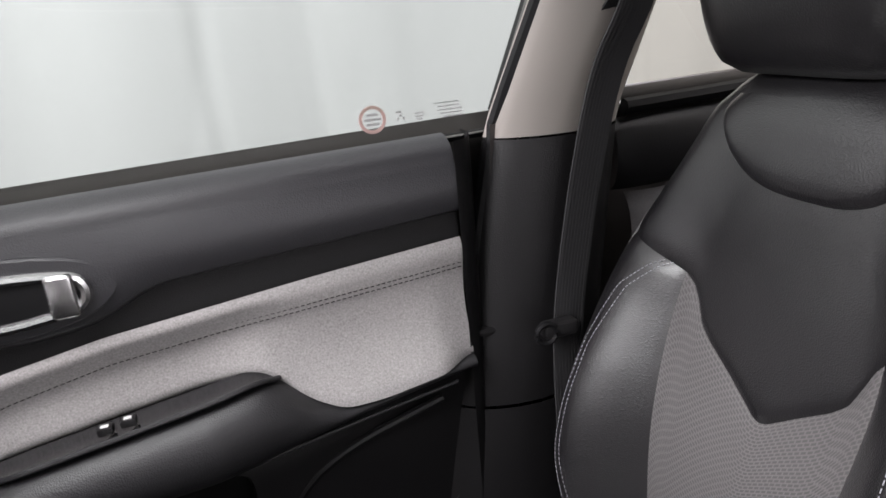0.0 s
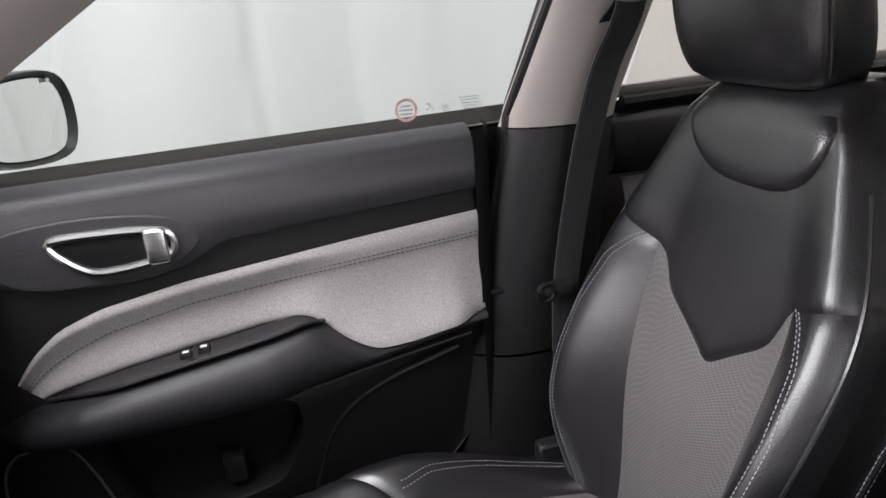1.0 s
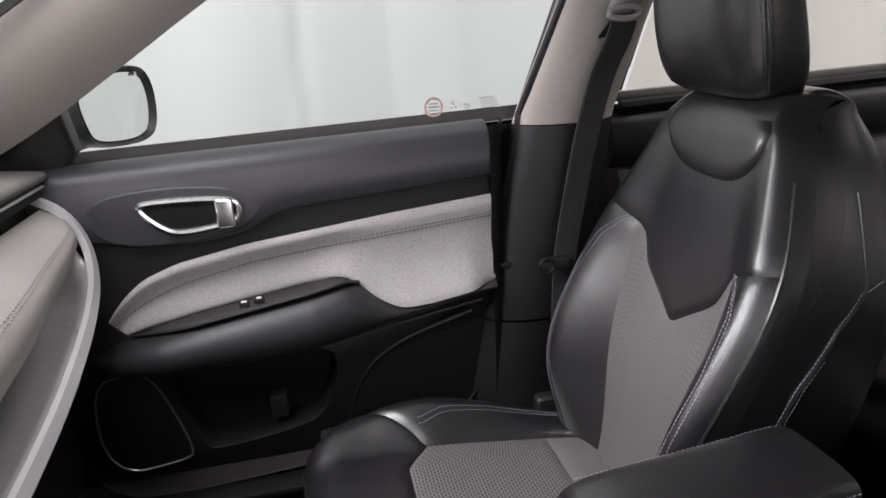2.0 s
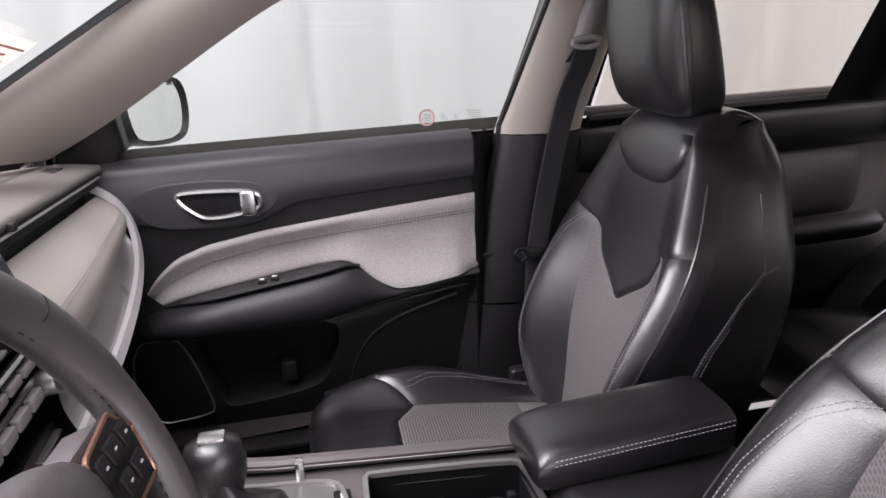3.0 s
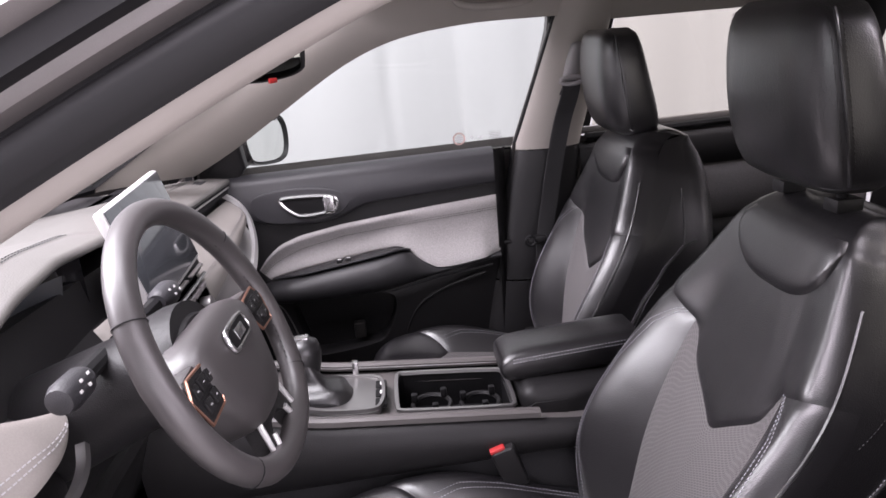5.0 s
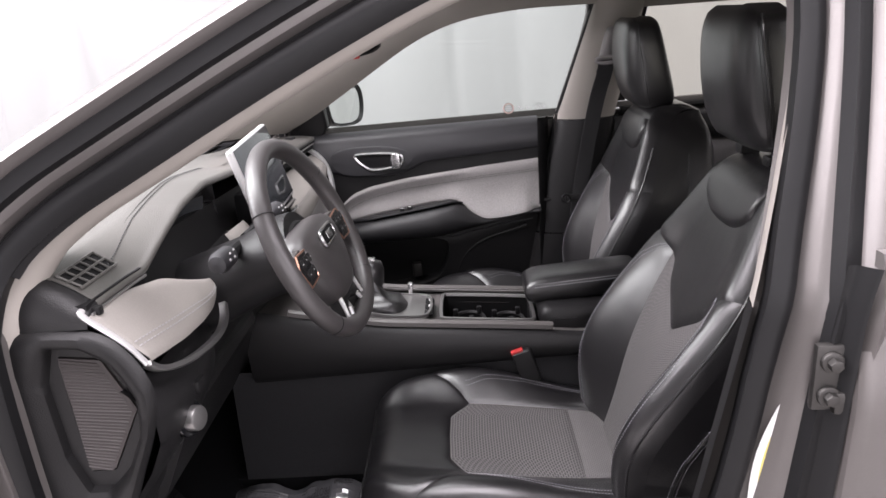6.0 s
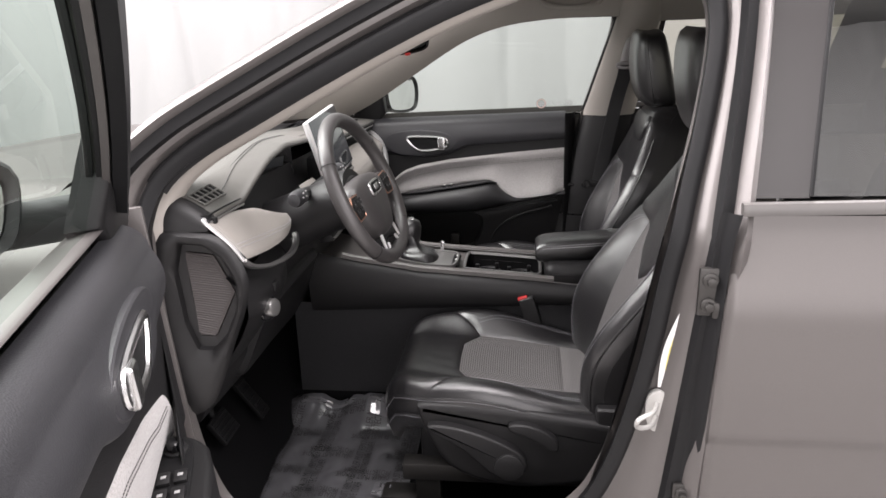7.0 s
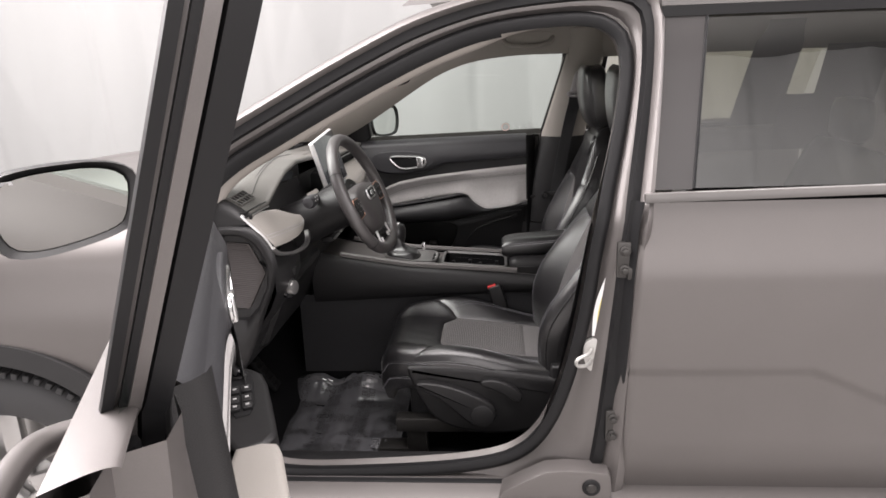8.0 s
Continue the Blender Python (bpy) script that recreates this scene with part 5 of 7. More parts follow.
def wheel(x, s, name="road_wheel"):
    w = thing(name, "silver alloy road wheel with black tyre", "wheel", "road wheels", at=(x, s * 0.75, 0.345))
    rings = []
    prof = [(0.225, 0.10), (0.26, 0.115), (0.31, 0.112), (0.335, 0.095), (0.345, 0.06), (0.345, -0.06), (0.335, -0.095), (0.26, -0.11), (0.225, -0.10)]
    for r, dpt in prof:
        rings.append([(x + r * math.cos(2 * math.pi * k / 64), s * (0.75 + dpt), 0.345 + r * math.sin(2 * math.pi * k / 64)) for k in range(64)])
    v, f = loft(rings, True, False)
    tyre = made("tyre", v, f, TYRE, w, "black ribbed tyre", sharp=50)
    bits = []
    for k in range(72):
        a = 2 * math.pi * k / 72
        m = Matrix.Translation((x + 0.338 * math.cos(a), s * 0.835, 0.345 + 0.338 * math.sin(a))) @ Matrix.Rotation(-a, 4, "Y")
        bits.append(box((0, 0, 0), (0.018, 0.035, 0.016), 0.002, 1, None))
        bits[-1] = ([m @ q for q in bits[-1][0]], bits[-1][1])
    v, f = join(*bits)
    made("tread_band", v, f, TYRE, tyre)
    rings = []
    for r, dpt in ((0.23, 0.10), (0.222, 0.085), (0.215, 0.02), (0.06, 0.03), (0.03, 0.06), (0.005, 0.062)):
        rings.append([(x + r * math.cos(2 * math.pi * k / 48), s * (0.75 + dpt), 0.345 + r * math.sin(2 * math.pi * k / 48)) for k in range(48)])
    v, f = loft(rings, True, False)
    made("rim", v, f, SILVER, w, "silver alloy rim")
    for k in range(5):
        a = 2 * math.pi * k / 5 + 0.3
        v, f = box((0, 0, 0), (0.20, 0.03, 0.055), 0.012, 2)
        m = Matrix.Translation((x + 0.125 * math.cos(a), s * 0.825, 0.345 + 0.125 * math.sin(a))) @ Matrix.Rotation(-a, 4, "Y")
        made("spoke", [m @ q for q in v], f, SILVER, w)


for s in (-1, 1):
    wheel(-1.44, s)
    wheel(1.19, s)

# hinges, striker, label and sill cover on the open side's pillar
def pillar_fittings():
    for z in (0.945, 0.525):
        x = 0.103 + (z - 0.945) * 0.035
        v, f = box((x, -0.812, z), (0.035, 0.012, 0.085), 0.006)
        h = made("door_hinge", v, f, BOLT, body, "black bolted rear door hinge")
        for k in (-0.022, 0.022):
            v, f = disc((x, -0.817, z + k), (0, -1, 0), 0.013, 0.006, 16)
            made("washer", v, f, BOLT, h)
            v, f = disc((x, -0.822, z + k), (0, -1, 0), 0.008, 0.010, 6, 0.001)
            made("bolt", v, f, BOLT, h, "dark steel hex bolt")
        v, f = box((x + 0.030, -0.818, z - 0.03), (0.05, 0.016, 0.03), 0.006)
        made("knuckle", v, f, BOLT, h)
    # Dark sheet laid over the pillar for the shade before the rear door.
    def gap(i, j):
        z = 0.46 + 0.62 * j
        x0 = ramp(z, [(0.46, 0.088), (0.53, 0.085), (0.665, 0.080), (0.87, 0.092), (0.95, 0.098), (1.08, 0.112)])
        x1 = ramp(z, [(0.46, 0.109), (0.76, 0.117), (1.03, 0.130), (1.08, 0.140)])
        x = x0 + (x1 - x0) * i
        return (x, -(0.811 + 0.018 * step(0.2, 1.0, i)), z)
    v, f = sheet(gap, 10, 20)
    made("gap_shade", v, f, RUBBER, body, "dark sheet for the shaded gap in front of the rear door", sharp=60)
    st = thing("door_striker", "pale zinc-plated door striker loop on the pillar", "striker", at=(0.035, -0.785, 0.70))
    v, f = prism([(p.x, p.y) for p in chaikin([(0.022, 0.735), (0.055, 0.745), (0.062, 0.70), (0.045, 0.655), (0.028, 0.66), (0.018, 0.70)], 2)], lambda p, h: (p[0], -h, p[1]), 0.775, 0.788, 0.003)
    made("plate", v, f, STEEL, st)
    v, f = tube(chaikin([(0.04, -0.785, 0.715), (0.03, -0.82, 0.717), (-0.002, -0.835, 0.712), (-0.002, -0.83, 0.690), (0.028, -0.815, 0.685), (0.04, -0.785, 0.688)], 2, False), 0.0045, 10)
    made("loop", v, f, STEEL, st, "pale zinc loop")
    lb = thing("pillar_label", "white and yellow information label on the pillar", "label", at=(0.055, -0.782, 0.80))

    def slab(i, j, dx, w):
        z = 0.745 + 0.155 * j
        x = 0.040 + 0.030 * j - 0.010 * math.sin(math.pi * j) + dx + w * i
        return (x, -0.7795 - 0.004 * j, z)
    for nm, dx, w, mt in (("white_half", 0.0, 0.010, WHITE), ("yellow_half", 0.0102, 0.006, YELLOW)):
        v, f = sheet(lambda i, j: slab(i, j, dx, w), 3, 10)
        v2 = [p + Vector((0, 0.0012, 0)) for p in v]
        made(nm, v + v2, f + [[k + len(v) for k in q] for q in f], mt, lb)
    sc = thing("sill_cover", "grey sill end cover with a black bolt", "cover", at=(0.03, -0.85, 0.36))
    v, f = prism([(p.x, p.y) for p in chaikin([(-0.11, 0.40), (-0.06, 0.424), (0.075, 0.419), (0.085, 0.40), (0.088, 0.27), (-0.20, 0.26), (-0.20, 0.35)], 1)], lambda p, h: (p[0], -h, p[1]), 0.80, 0.852, 0.006)
    made("panel", v, f, PAINT, sc)
    v, f = disc((0.036, -0.851, 0.378), (0, -1, 0), 0.022, 0.006, 24)
    made("cap", v, f, RUBBER, sc)
    v, f = disc((0.036, -0.856, 0.378), (0, -1, 0), 0.012, 0.004, 20)
    made("bolt", v, f, BOLT, sc)


pillar_fittings()

# ---- dashboard ----
def T(y):
    """The dashboard's line falls a little from the driver's side to the passenger's."""
    return -0.045 * y


RIDGE = [(-0.70, 1.086), (-0.62, 1.088), (-0.50, 1.090), (-0.38, 1.104), (-0.26, 1.112), (-0.09, 1.096), (0.10, 1.052), (0.735, 1.022)]
EDGE = [(-0.70, 1.050), (-0.60, 1.046), (-0.555, 1.042), (-0.52, 1.056), (-0.46, 1.074), (-0.38, 1.096), (-0.265, 1.106), (-0.09, 1.090), (0.10, 1.046), (0.735, 1.016)]


def dashboard():
    d = thing("dashboard", "dark grey dashboard with pale cloth pads and a tall screen", "dashboard", at=(-0.95, 0, 0.5))

    def top(y, j):
        """From the windscreen (j = 0) over the ridge to the rolled front edge (j = 1)."""
        x0, x1 = -1.13 - 0.14 * (1 - (y / 0.735) ** 2), -0.795
        zr, ze = soft(y, RIDGE, 0.02), soft(y, EDGE, 0.008)
        if j < 0.6:
            q = j / 0.6
            return (x0 + (-0.865 - x0) * q, y, 1.038 + T(y) + (zr - 1.038 - T(y)) * step(0.0, 1.1, q))
        if j < 0.88:
            q = (j - 0.6) / 0.28
            return (-0.865 + (x1 + 0.865) * q, y, zr + (ze - zr) * q ** 1.6)
        q = (j - 0.88) / 0.12 * math.pi * 0.8
        return (x1 + 0.008 * math.sin(q), y, ze - 0.008 * (1 - math.cos(q)))
    v, f = sheet(lambda i, j: top(-0.70 + 1.435 * i, j), 130, 44)
    made("dash_top", v, f, DASHTOP, d, "grained grey dash top", sharp=60)

    def corner(i, j):
        p = Vector(top(-0.70, 0.25 + 0.75 * j))
        a = i * math.pi / 2
        return (p.x, p.y - 0.036 * math.sin(a), p.z - 0.001 - (p.z - 1.024) * (1 - math.cos(a)))
    v, f = sheet(corner, 10, 30)
    made("dash_corner", v, f, PLASTIC, d, "dark rounded dash corner", sharp=60)
    for k in (0.0, 0.008):
        line = []
        for y in np.linspace(-0.605, -0.10, 150):
            q = ramp(y, [(-0.605, 0.80), (-0.55, 0.76), (-0.46, 0.70), (-0.30, 0.66), (-0.10, 0.66)])
            line.append(Vector(top(y, q)) + Vector((-k, 0, 0.0012)))
        sv, sf = stitches(line, (0, 0, 1), 0.006, 0.002, 0.0011)
        made("stitching", sv, sf, PLASTIC, d, "dark double stitching")
        line = [Vector(top(y, 0.55)) + Vector((-k, 0, 0.001)) for y in np.linspace(0.16, 0.69, 110)]
        sv, sf = stitches(line, (0, 0, 1), 0.006, 0.003, 0.0008)
        made("stitching", sv, sf, PLASTIC, d, "dark double stitching")
    # body of the dash under the top, as one moulded block
    prof = [(-1.02, 1.02), (-0.83, 1.025), (-0.825, 0.985), (-0.80, 0.93), (-0.775, 0.86), (-0.78, 0.78), (-0.82, 0.66), (-0.88, 0.56), (-1.02, 0.52)]
    rings = [[(x, y, z + T(y)) for x, z in prof] for y in np.linspace(-0.715, 0.735, 12)]
    v, f = loft(rings)
    made("dash_body", v, f, PLASTIC, d, "black plastic dash body", sharp=30)

    # slot vents under the lip
    for y0, y1 in ((0.13, 0.70), (-0.722, -0.565)):
        def zs(y):
            return soft(y, EDGE, 0.008) - (0.018 if y > 0 else 0.012)
        v, f = sweep([(-0.800, y, zs(y)) for y in np.linspace(y0, y1, 16)], [(-0.014, -0.016), (0.012, -0.016), (0.010, 0.012), (-0.014, 0.012)], (0, 0, 1))
        slot = made("slot_vent", v, f, DARK, d, "black slot air vent")
        v, f = tube([(-0.785, y, zs(y) - 0.001) for y in np.linspace(y0, y1, 16)], 0.0022, 6)
        made("vent_blade", v, f, SILVER, slot)
        v, f = box((-0.784, y0 + 0.25 * (y1 - y0) if y0 > 0 else y0 + 0.012, zs(y0)), (0.012, 0.012, 0.012), 0.003)
        made("vent_slider", v, f, PLASTIC, slot)

    # side window demister: a grille of ten cells set into the top
    def grille(y, w):
        p, q = Vector(top(y, 0.66)), Vector(top(y, 0.86))
        return p.lerp(q, w)
    up = Vector((0.45, 0, 0.89))
    v, f = sheet(lambda i, j: grille(-0.692 + 0.094 * i, 0.22 + 0.56 * j) + up * 0.003, 8, 6)
    vent = made("demister", v, f, DARK, d, "black demister grille")
    for k in range(6):
        y = -0.692 + 0.094 * k / 5
        v, f = tube([grille(y + 0.004 * w, w) + up * 0.0045 for w in np.linspace(0.20, 0.80, 5)], 0.0018, 6)
        made("grille_bar", v, f, DASHTOP, vent)
    for w in (0.20, 0.50, 0.80):
        v, f = tube([grille(y, w) + up * 0.0045 for y in np.linspace(-0.694, -0.596, 8)], 0.0020, 6)
        made("grille_bar", v, f, DASHTOP, vent)
    for k in range(4):
        v, f = box((-0.85, 0.63 + 0.014 * k, soft(0.65, RIDGE, 0.02) - 0.001), (0.03, 0.009, 0.003), 0.001, 1)
        made("defroster_slot", v, f, DARK, d)

    # passenger cloth pad and its bright lip
    def pad(i, j):
        y = 0.14 + 0.575 * i
        zt = 0.993 + T(y)
        zl = soft(y, [(0.14, 0.868), (0.333, 0.882), (0.45, 0.898), (0.66, 0.912), (0.715, 0.930)], 0.02)
        xl = soft(y, [(0.14, -0.722), (0.40, -0.722), (0.60, -0.735), (0.68, -0.745), (0.715, -0.775)], 0.012)
        return (-0.800 + (xl + 0.800) * math.sin(min(j * 1.2, 1) * math.pi / 2), y, zt + (zl - zt) * j)
    v, f = sheet(pad, 50, 18)
    made("cloth_pad", v, f, PADCLOTH, d, "pale grey cloth dash pad", sharp=70)
    for k in (0.52, 0.56):
        sv, sf = stitches([Vector(pad(u, k)) + Vector((0.001, 0, 0)) for u in np.linspace(0.02, 0.98, 90)], (1, 0, 0), 0.006, 0.003, 0.0008)
        made("stitching", sv, sf, GREY_PLASTIC, d, "grey double stitching")
    strip = even(chaikin([(-0.700, 0.12, 0.800), (-0.700, 0.30, 0.808), (-0.705, 0.45, 0.825), (-0.720, 0.58, 0.832), (-0.734, 0.675, 0.850), (-0.745, 0.712, 0.900), (-0.769, 0.714, 0.952), (-0.812, 0.712, 0.980)], 2, False), 60, False)
    v, f = sweep(strip, [(-0.010, -0.005), (0.007, -0.007), (0.010, 0.0), (0.006, 0.006), (-0.010, 0.006)], (1, 0, 0.4))
    made("bright_lip", v, f, BRIGHT, d, "bright silver edge strip", sharp=50)

    def gloss(i, j):
        k = 0.80 * i
        p = strip[round(k * 59)]
        return Vector(pad(max(0.0, min(0.97, (p.y - 0.14) / 0.575)), 1.0)).lerp(p, j) + Vector((-0.004 - 0.006 * math.sin(math.pi * j), 0, 0))
    v, f = sheet(gloss, 48, 6)
    made("gloss_panel", v, f, SILVER, d, "brushed grey panel under the pad", sharp=70)
    v, f = sheet(lambda i, j: strip[round(i * 47)] + Vector((-0.012 - 0.07 * j, 0, -0.004 - 0.16 * j)), 47, 6)
    made("lower_panel", v, f, PLASTIC, d, "black lower dash panel")
    v, f = box((-0.85, 0.42, 0.56), (0.06, 0.52, 0.16), 0.02)
    made("glove_box", v, f, PLASTIC, d, "black glove box lid")

    # driver cloth pad: a sloping tongue with a rounded inner tip
    FAR = [(-0.730, -0.793), (-0.62, -0.784), (-0.545, -0.772), (-0.49, -0.752), (-0.445, -0.738)]
    NEAR = [(-0.730, -0.734), (-0.70, -0.731), (-0.62, -0.723), (-0.55, -0.719), (-0.50, -0.719), (-0.465, -0.724), (-0.445, -0.736)]

    def dpad(i, j):
        y = -0.728 + 0.283 * i
        x = soft(y, FAR, 0.006) * (1 - j) + soft(y, NEAR, 0.006) * j
        y += 0.026 * j * (1 - i) ** 2
        z = 1.036 - ((x + 0.791) * 0.816 - (y + 0.728) * 0.0255) / 0.577
        rim = min(j, 1 - j) * 0.075
        rim = min(rim, (1 - i) * 0.24, i * 0.28 + 0.004)
        lift = 0.007 * (1 - math.exp(-rim / 0.006))
        return Vector((x, y, z)) + Vector((0.816, -0.02, 0.577)) * lift
    v, f = sheet(dpad, 60, 26)
    made("driver_cloth_pad", v, f, PADCLOTH, d, "pale grey cloth pad beside the wheel", sharp=70)
    for k in (0.66, 0.74):
        sv, sf = stitches([dpad(u, k + 0.05 * u) + Vector((0.001, 0, 0.001)) for u in np.linspace(0.02, 0.93, 60)], (0.8, 0, 0.6), 0.006, 0.002, 0.0008)
        made("stitching", sv, sf, GREYPRINT, d, "grey double stitching")
    lip2 = chaikin([(-0.738, -0.706, 0.955), (-0.733, -0.690, 0.938), (-0.726, -0.662, 0.926), (-0.716, -0.612, 0.914), (-0.709, -0.530, 0.906), (-0.714, -0.475, 0.912), (-0.724, -0.446, 0.930)], 2, False)
    v, f = sweep(lip2, [(-0.007, -0.003), (0.004, -0.006), (0.007, -0.004), (0.006, 0.003), (-0.006, 0.004)], (-0.4, 0, 1))
    made("driver_lip", v, f, SILVER, d, "satin silver lip under the pad", sharp=50)
    edge2 = chaikin([(-0.797, -0.722, 1.043), (-0.795, -0.733, 1.042), (-0.772, -0.722, 1.012), (-0.752, -0.714, 0.986), (-0.738, -0.706, 0.955)], 2, False)
    v, f = sweep(edge2, circle(0.0035, 8, 0.005), (0, 1, 0))
    made("driver_bright_edge", v, f, BRIGHT, d, "bright silver edge strip")

    def under(i, j):
        y = -0.730 + 0.290 * i
        x = ramp(j, [(0, -0.760), (0.10, -0.735), (0.22, -0.722), (0.38, -0.722), (0.6, -0.745), (1, -0.81)]) - 0.035 * i ** 4 - 0.01 * (1 - i) ** 6
        return (x, y, 0.928 - 0.22 * j - 0.012 * math.sin(math.pi * i) * (1 - j))
    v, f = sheet(under, 24, 24)
    made("switch_panel", v, f, PLASTIC, d, "black rounded panel under the lip", sharp=60)

    # short pale pad between the column and the middle of the dash
    def cpad(i, j):
        rim = min(i * 0.12, (1 - i) * 0.12, j * 0.09, (1 - j) * 0.09)
        return Vector((-0.768 + 0.036 * math.sin(j * 1.4) + 0.008 * (1 - math.exp(-rim / 0.006)), -0.262 + 0.118 * i, 0.996 - 0.006 * i - 0.088 * j))
    v, f = sheet(cpad, 24, 20)
    made("centre_cloth_pad", v, f, PADCLOTH, d, "pale grey cloth pad beside the column", sharp=70)
    sv, sf = stitches([cpad(u, 0.62) + Vector((0.001, 0, 0.001)) for u in np.linspace(0.06, 0.94, 24)], (0.8, 0, 0.6), 0.006, 0.002, 0.0008)
    made("stitching", sv, sf, GREYPRINT, d, "grey stitching")

    # instrument cluster
    v, f = sheet(lambda i, j: (-0.868 + 0.015 * j + 0.03 * abs(2 * i - 1) ** 3, -0.535 + 0.34 * i, 0.985 + 0.075 * j), 16, 8)
    made("cluster_face", v, f, SCREEN, d, "dark instrument display")
    v, f = sheet(lambda i, j: (-0.875 + 0.05 * abs(2 * i - 1) ** 6, -0.60 + 0.47 * i, 0.93 + (soft(-0.60 + 0.47 * i, EDGE, 0.01) - 0.945) * j), 30, 8)
    made("cluster_recess", v, f, GLOSS, d, "gloss black cluster recess")
    v, f = sheet(lambda i, j: (-0.794 - 0.09 * j, -0.56 + 0.43 * i, soft(-0.56 + 0.43 * i, EDGE, 0.008) - 0.014), 40, 3)
    made("brow_underside", v, f, DARK, d, "dark underside of the brow")
    v, f = sheet(lambda i, j: (-0.875 + 0.12 * j, -0.56 + 0.43 * i, 0.975 - 0.02 * j), 20, 4)
    made("cluster_floor", v, f, PLASTIC, d, "black ledge in front of the display")

    # end cap: rounded rim, sunk panel and a ribbed inlay
    def polar(loop, rounds, n=120):
        pts = even(chaikin(loop, rounds) if rounds else loop, 800)
        mid = Vector((-0.815, 0.885))
        pairs = sorted((math.atan2(p.y - mid.y, p.x - mid.x), (p - mid).length) for p in [Vector(q) for q in pts])
        th = np.linspace(-math.pi, math.pi, n, endpoint=False)
        rad = np.interp(th, [a for a, _ in pairs], [r for _, r in pairs], period=2 * math.pi)
        return [Vector((mid.x + r * math.cos(a), mid.y + r * math.sin(a))) for a, r in zip(th, rad)]
    cap = polar([(-0.96, 1.022), (-0.80, 1.026), (-0.757, 1.006), (-0.728, 0.962), (-0.719, 0.918), (-0.732, 0.868), (-0.765, 0.795), (-0.80, 0.71), (-0.84, 0.63), (-0.96, 0.60)], 2)
    inl = polar([Vector(q) for q in ((-0.847, 0.978), (-0.790, 0.972), (-0.757, 0.897), (-0.808, 0.803), (-0.842, 0.803))], 0)
    rim = polar([Vector(q) for q in ((-0.872, 1.0), (-0.778, 0.993), (-0.737, 0.897), (-0.798, 0.775), (-0.862, 0.775))], 1)
    rings = [[(p.x - 0.01, -0.728, p.y) for p in cap], [(p.x, -0.733, p.y) for p in cap]]
    for k, y in ((0.10, 0.740), (0.3, 0.746), (0.6, 0.747), (0.85, 0.743), (1.0, 0.735)):
        rings.append([(p.x + (r.x - p.x) * k, -y, p.y + (r.y - p.y) * k) for p, r in zip(cap, rim)])
    for k, y in ((0.1, 0.722), (0.9, 0.720), (1.0, 0.712)):
        rings.append([(p.x + (r.x - p.x) * k, -y, p.y + (r.y - p.y) * k) for p, r in zip(rim, inl)])
    v, f = loft(rings, True, False)
    ec = made("end_cap", v, f, PLASTIC, d, "black dash end cap", sharp=40)
    INLAY = material("ribbed_grey_inlay", (0.042, 0.036, 0.035), 0.6, spot=0.15, fine=0.15, fine_scale=300, bump=0.3, bump_scale=250)
    v, f = prism([(p.x, p.y) for p in inl], lambda p, h: (p[0], -h, p[1]), 0.70, 0.7222, 0)
    fill = made("ribbed_inlay", v, f, INLAY, ec, "grey-brown ribbed inlay")
    for k in range(34):
        z = 0.806 + 0.005 * k
        x0, x1 = -0.844, ramp(z, [(0.803, -0.812), (0.897, -0.761), (0.972, -0.793)])
        v, f = tube([(x0 + (x1 - x0) * q, -0.7220, z + 0.004 - 0.008 * q) for q in (0, 0.5, 0.96)], 0.0011 + 0.0005 * (k % 3 == 0), 4)
        made("inlay_rib", v, f, INLAY, fill)
    v, f = disc((-0.735, -0.640, 0.828), (1, -0.25, 0.1), 0.028, 0.010, 28)
    kb = made("light_switch", v, f, GLOSS, d, "round headlamp switch")
    v, f = disc((-0.727, -0.642, 0.829), (1, -0.25, 0.1), 0.019, 0.018, 28, 0.004)
    made("knob", v, f, SILVER, kb, "ringed silver knob")
    v, f = box((-0.725, -0.60, 0.862), (0.016, 0.03, 0.02), 0.004)
    made("dimmer", v, f, PLASTIC, kb)
    v, f = box((-0.84, -0.37, 0.72), (0.09, 0.42, 0.20), 0.03, 3, Matrix.Rotation(radians(25), 4, "Y"))
    made("knee_panel", v, f, PLASTIC, d, "black knee panel under the column")

    # tall screen and the controls below
    m = Matrix.Translation((-0.745, -0.035, 1.060)) @ Matrix.Rotation(radians(-14), 4, "Y") @ Matrix.Rotation(radians(3), 4, "X")
    v, f = box((0, 0, 0), (0.016, 0.275, 0.180), 0.010, 3)
    sc = made("screen_body", [m @ p for p in v], f, BRIGHT, d, "silver-rimmed tablet screen")
    v, f = box((0.0085, 0.0, 0.002), (0.002, 0.262, 0.168), 0.006, 2)
    made("screen_glass", [m @ p for p in v], f, SCREEN, sc, "blank grey glass screen")
    v, f = box((-0.775, -0.03, 0.98), (0.06, 0.10, 0.10), 0.01)
    made("screen_mount", v, f, DARK, d)
    stack = (("centre_vent", 0.955, 0.028, 0.30, DARK), ("button_strip", 0.915, 0.022, 0.28, GLOSS), ("climate_strip", 0.875, 0.030, 0.28, GLOSS), ("tray_lip", 0.81, 0.02, 0.26, PLASTIC))
    for nm, z, h, w, mt in stack:
        v, f = box((-0.752, 0.0, z), (0.04, w, h), 0.006, 2, Matrix.Rotation(radians(-12), 4, "Y"))
        row = made(nm, v, f, mt, d, "black " + nm.replace("_", " "))
        n = 7 if "strip" in nm else 3
        for k in range(n):
            y = -w / 2 + w * (k + 0.5) / n
            v, f = box((-0.729, y, z + 0.002), (0.010, w / n * 0.8, h * 0.5 if n > 3 else 0.004), 0.002)
            made("button" if n > 3 else "blade", v, f, GREY_PLASTIC if n > 3 else SILVER, row)
